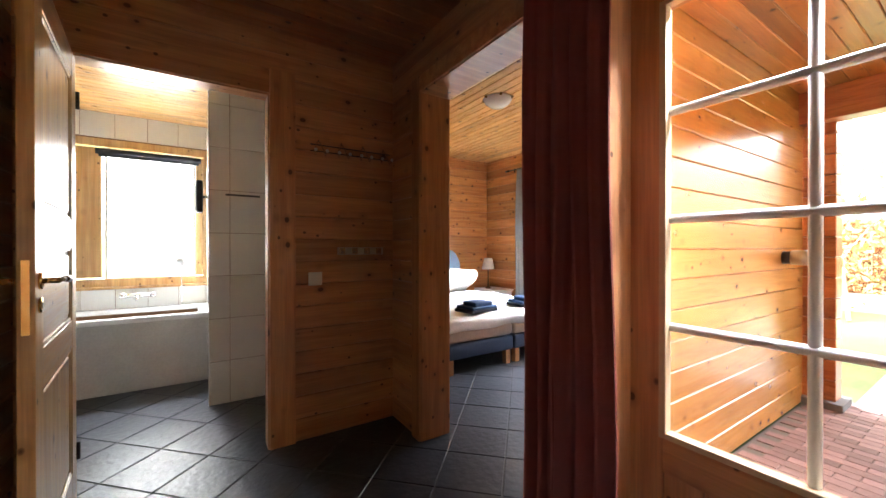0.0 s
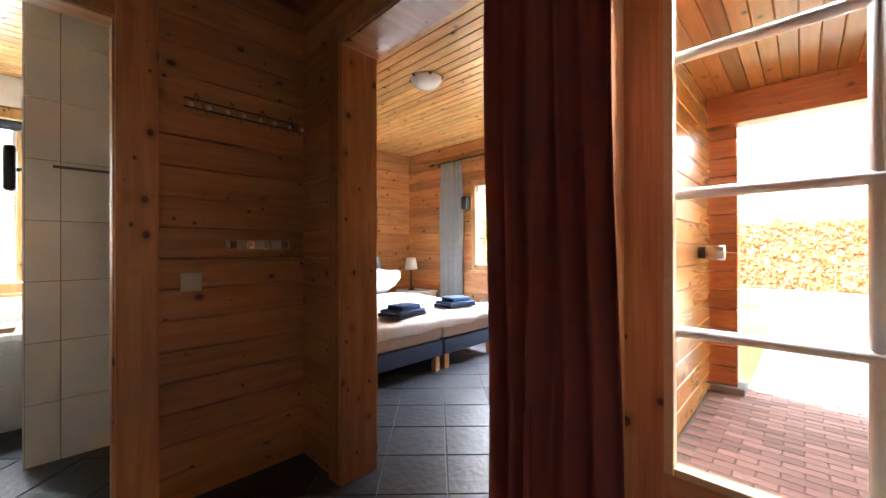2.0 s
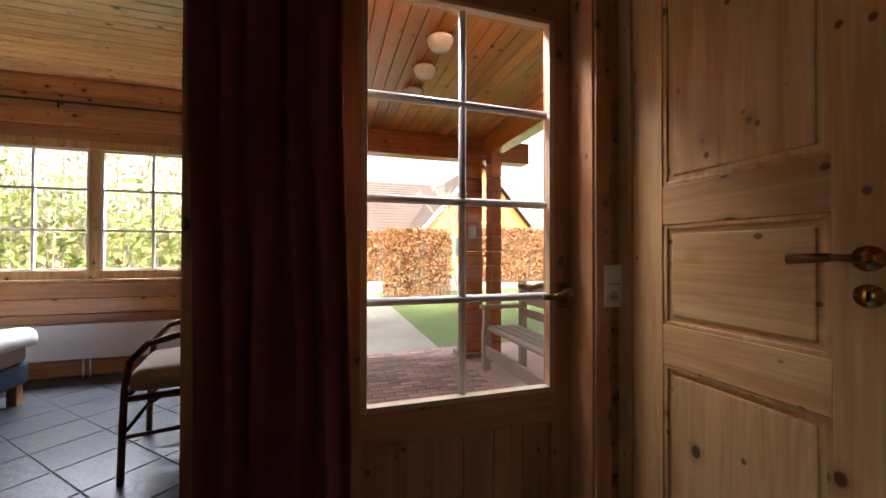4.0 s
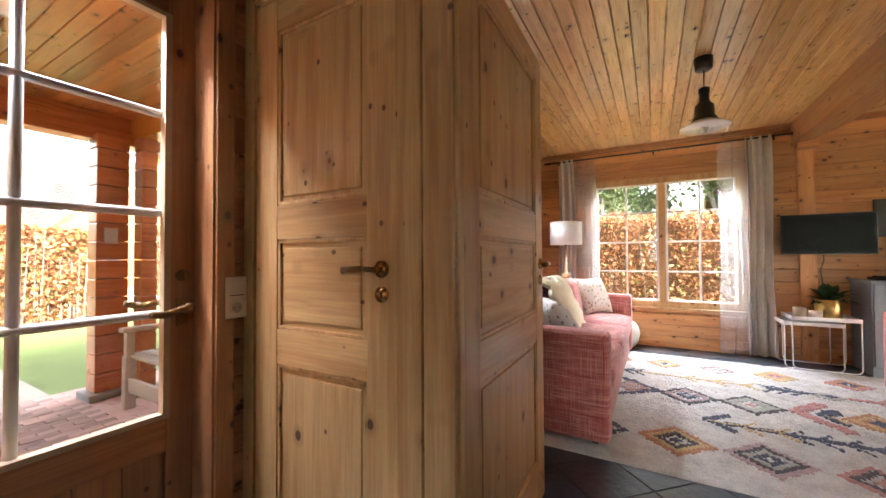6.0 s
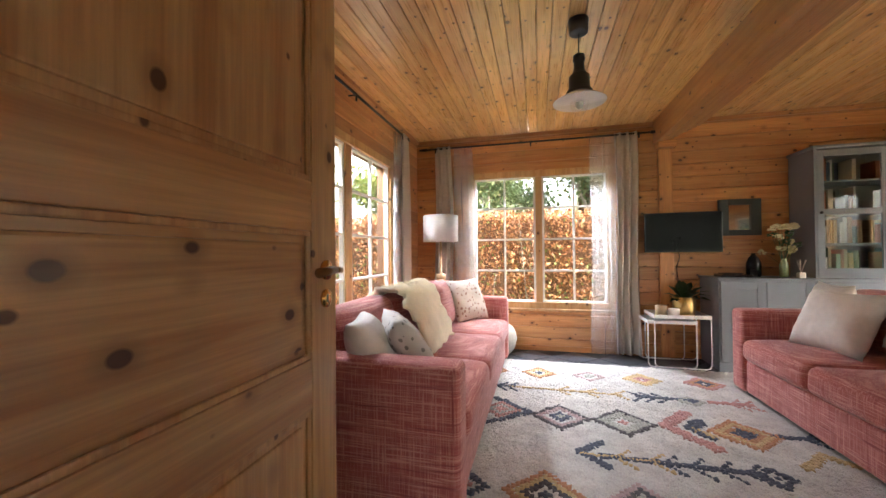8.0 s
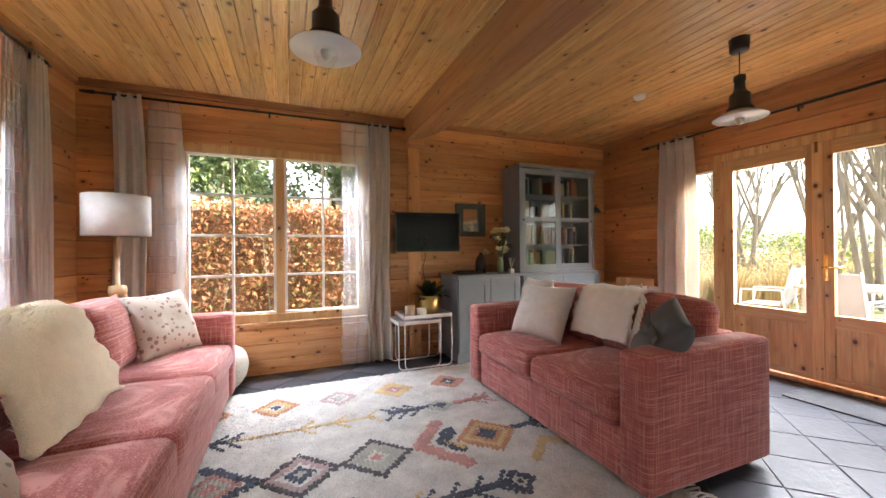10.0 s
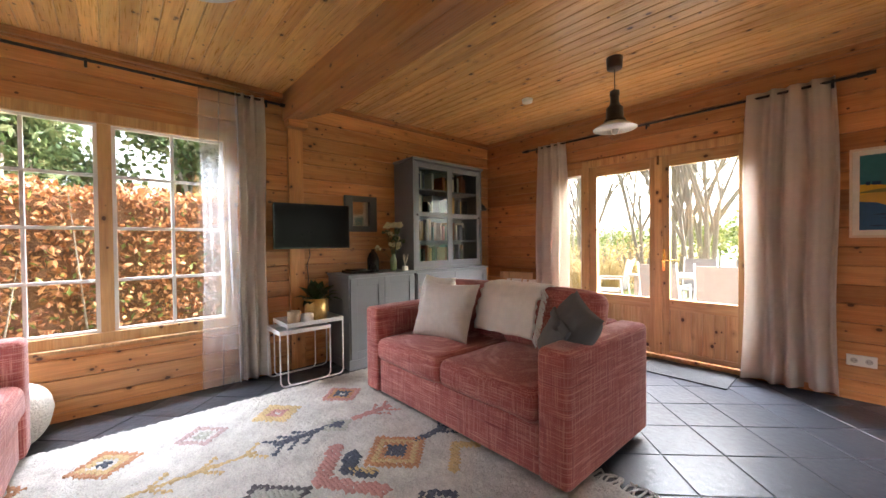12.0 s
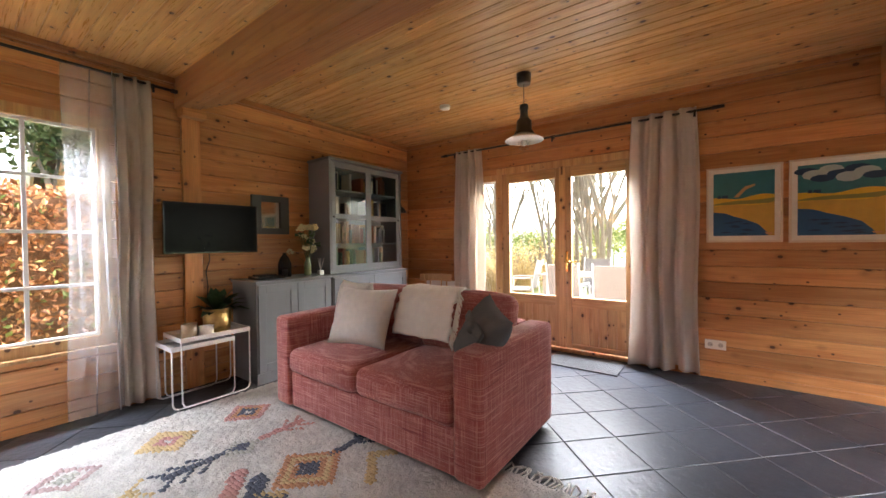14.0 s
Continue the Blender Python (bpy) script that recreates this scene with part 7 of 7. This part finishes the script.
for sx in (-1, 1):
    bm = bmesh.new()
    tube(bm, [(sx * 0.26, -0.28, 0), (sx * 0.26, -0.24, 0.64), (sx * 0.26, 0.24, 0.65), (sx * 0.26, 0.32, 0)], 0.014)
    tube(bm, [(sx * 0.25, -0.24, 0.42), (sx * 0.25, 0.22, 0.43), (sx * 0.25, 0.36, 0.99)], 0.012)
    part("side_frame", bm, ALU, gc, smooth=True)
for x, y, tr in ((6.55, 3.6, 95), (8.2, 4.3, -85), (8.2, 3.6, -95), (7.2, 5.4, 190)):
    copy_thing(gc, pose(x, y, G, 0, 0, tr))

# ---- daylight lamps at the window heads stand in for the bright sky ----
def sky_lamp(name, at, target, w, h, power):
    lamp = new(name, bpy.data.lights.new(name, "AREA"))
    lamp.data.shape, lamp.data.size, lamp.data.size_y, lamp.data.energy = "RECTANGLE", w, h, power
    lamp.data.color = (0.92, 0.96, 1.1)
    lamp.matrix_world = look(at, target)


for spec in SKY_LAMPS:
    sky_lamp(*spec)

# ---- tiles and bricks, last ----
def tile_mesh(w, h, t, c=0.003):
    bm = bmesh.new()
    box(bm, -w / 2, w / 2, -h / 2, h / 2, -t, 0)
    top = [e for e in bm.edges if all(v.co.z > -1e-6 for v in e.verts)]
    bmesh.ops.bevel(bm, geom=top, offset=c, segments=1, affect="EDGES")
    return bm


SIDE_T = 0.337
slate = mesh_of("slate_tile", tile_mesh(SIDE_T - 0.006, SIDE_T - 0.006, 0.012), SLATE)
n_ = SLATE.node_tree
oi, sc = n_.nodes.new("ShaderNodeObjectInfo"), n_.nodes.new("ShaderNodeVectorMath")
sc.operation = "MULTIPLY_ADD"
sc.inputs[1].default_value = (19, 31, 7)
tcs = [nd for nd in n_.nodes if nd.bl_idname == "ShaderNodeTexCoord"][0]
n_.links.new(oi.outputs["Random"], sc.inputs[0]), n_.links.new(tcs.outputs["Object"], sc.inputs[2])
for nd in n_.nodes:
    if nd.bl_idname == "ShaderNodeTexNoise":
        n_.links.new(sc.outputs[0], nd.inputs["Vector"])
rnd = random.Random(8)
near, rest = 0, bmesh.new()
R2 = math.sqrt(0.5)
spots = []
for i in range(-40, 40):
    for j in range(-40, 40):
        u, v = (i + 0.5) * SIDE_T, (j + 0.5) * SIDE_T
        x, y = 3.16 + (u - v) * R2, 3.08 + (u + v) * R2
        inside = (-1.0 < x < 4.5 and -3.2 < y < 5.9) or (-4.1 < x <= -1.0 and -4.0 < y < -0.13)
        if inside:
            spots.append((x, y))
def tile_rank(p):
    """Open floor in the hall, at the garden doors and by the bed first."""
    x, y = p
    bare = (x > 2.2 and y < 3.6) or (-1.3 < x < 1 and y < 2.9) or (-3.6 < x < -1.2 and -2 < y < 0.1) or (y > 5.3)
    return 0 if bare else 1
for k, (x, y) in enumerate(sorted(spots, key=tile_rank)):
    m = pose(x, y, rnd.uniform(-0.0008, 0.0008), 0, 0, 45)
    if k < 300:
        t = new("tile", slate)
        t.parent = floor
        t.matrix_world = m
    else:
        vs = box(rest, -0.165, 0.165, -0.165, 0.165, -0.012, 0)
        bmesh.ops.transform(rest, matrix=m, verts=vs)
ob = part("tiles", rest, SLATE, floor)
tagged(ob, kind="stuff")


def tile_wall(owner, axis, n, a0, a1, z0, z1, w, h, face, holes=()):
    """White tiles on a wall, each its own piece."""
    shared = {}
    z = z0
    while z < z1 - 0.02:
        top = min(z + h, z1)
        a = a0
        while a < a1 - 0.02:
            b = min(a + w, a1)
            for p, q, lo, hi in cut_segments(a, b, z, top, holes):
                key = (round(q - p, 3), round(hi - lo, 3))
                if key not in shared:
                    shared[key] = mesh_of("white_tile", tile_mesh(key[0] - 0.003, key[1] - 0.003, 0.008, 0.0015), TILE_W)
                t = new("tile", shared[key])
                t.parent = owner
                mid, zc = (p + q) / 2, (lo + hi) / 2
                if axis == "x":
                    m = pose(mid, n + 0.008 * face, zc, -90 * face, 0, 0)
                else:
                    m = pose(n + 0.008 * face, mid, zc, 0, 90 * face, 0) @ pose(0, 0, 0, 0, 0, 90)
                t.matrix_world = m
            a = b
        z = top


D = bpy.data.objects
tile_wall(D["wall_bathroom_south"], "x", -3.66, 0.05, 1.6, 0.6, 2.5, 0.25, 0.33, 1, [(0.0, 1.22, 0.82, 2.26)])
tile_wall(D["wall_bathroom_partition"], "x", -2.245, -0.34, 0.045, 0, 2.5, 0.25, 0.33, 1)
tile_wall(D["wall_bathroom_partition"], "y", 0.045, -3.64, -2.24, 0, 2.5, 0.25, 0.33, 1)
tile_wall(D["wall_bathroom_east"], "y", 1.6, -3.64, -1.45, 0, 2.5, 0.25, 0.33, -1)
tile_wall(D["wall_bathroom_west"], "y", -0.36, -2.24, -1.45, 0, 2.5, 0.25, 0.33, 1)
apron = tub.children[1]
tile_wall(apron, "x", -2.935, 0.05, 1.6, 0, 0.57, 0.33, 0.29, 1)

BRICK = mat("red_brown_paving_brick", (0.3, 0.185, 0.16), 0.8, bump=0.4, scale=40, vary=0.3)
bn_ = BRICK.node_tree
oi, mr2 = bn_.nodes.new("ShaderNodeObjectInfo"), bn_.nodes.new("ShaderNodeMapRange")
mr2.inputs["To Min"].default_value, mr2.inputs["To Max"].default_value = 0.7, 1.35
bn_.links.new(oi.outputs["Random"], mr2.inputs["Value"])
vm = bn_.nodes.new("ShaderNodeVectorMath")
vm.operation = "SCALE"
base_in = bn_.nodes["Principled BSDF"].inputs["Base Color"]
bn_.links.new(base_in.links[0].from_socket, vm.inputs[0]), bn_.links.new(mr2.outputs[0], vm.inputs["Scale"])
bn_.links.new(vm.outputs[0], base_in)
brick = mesh_of("paving_brick", tile_mesh(0.076, 0.196, 0.03, 0.004), BRICK)
brick_spots = [(-1.4 - 0.08 * i, 0.22 + 0.2 * j + (0.1 if i % 2 else 0), 0) for i in range(40) for j in range(15)]
brick_spots = [p for p in brick_spots if p[1] < 3.1]
brick_spots.sort(key=lambda p: 0 if p[1] < 1.8 and p[0] < -2.2 else 1)
rest = bmesh.new()
for k, (x, y, _) in enumerate(brick_spots):
    if k < 300:
        t = new("brick", brick)
        t.parent = porch_bed
        t.matrix_world = pose(x, y, G + rnd.uniform(-0.002, 0.002), 0, 0, rnd.uniform(-1, 1))
    else:
        box(rest, x - 0.038, x + 0.038, y - 0.098, y + 0.098, G - 0.03, G)
tagged(part("bricks", rest, BRICK, porch_bed), kind="stuff")
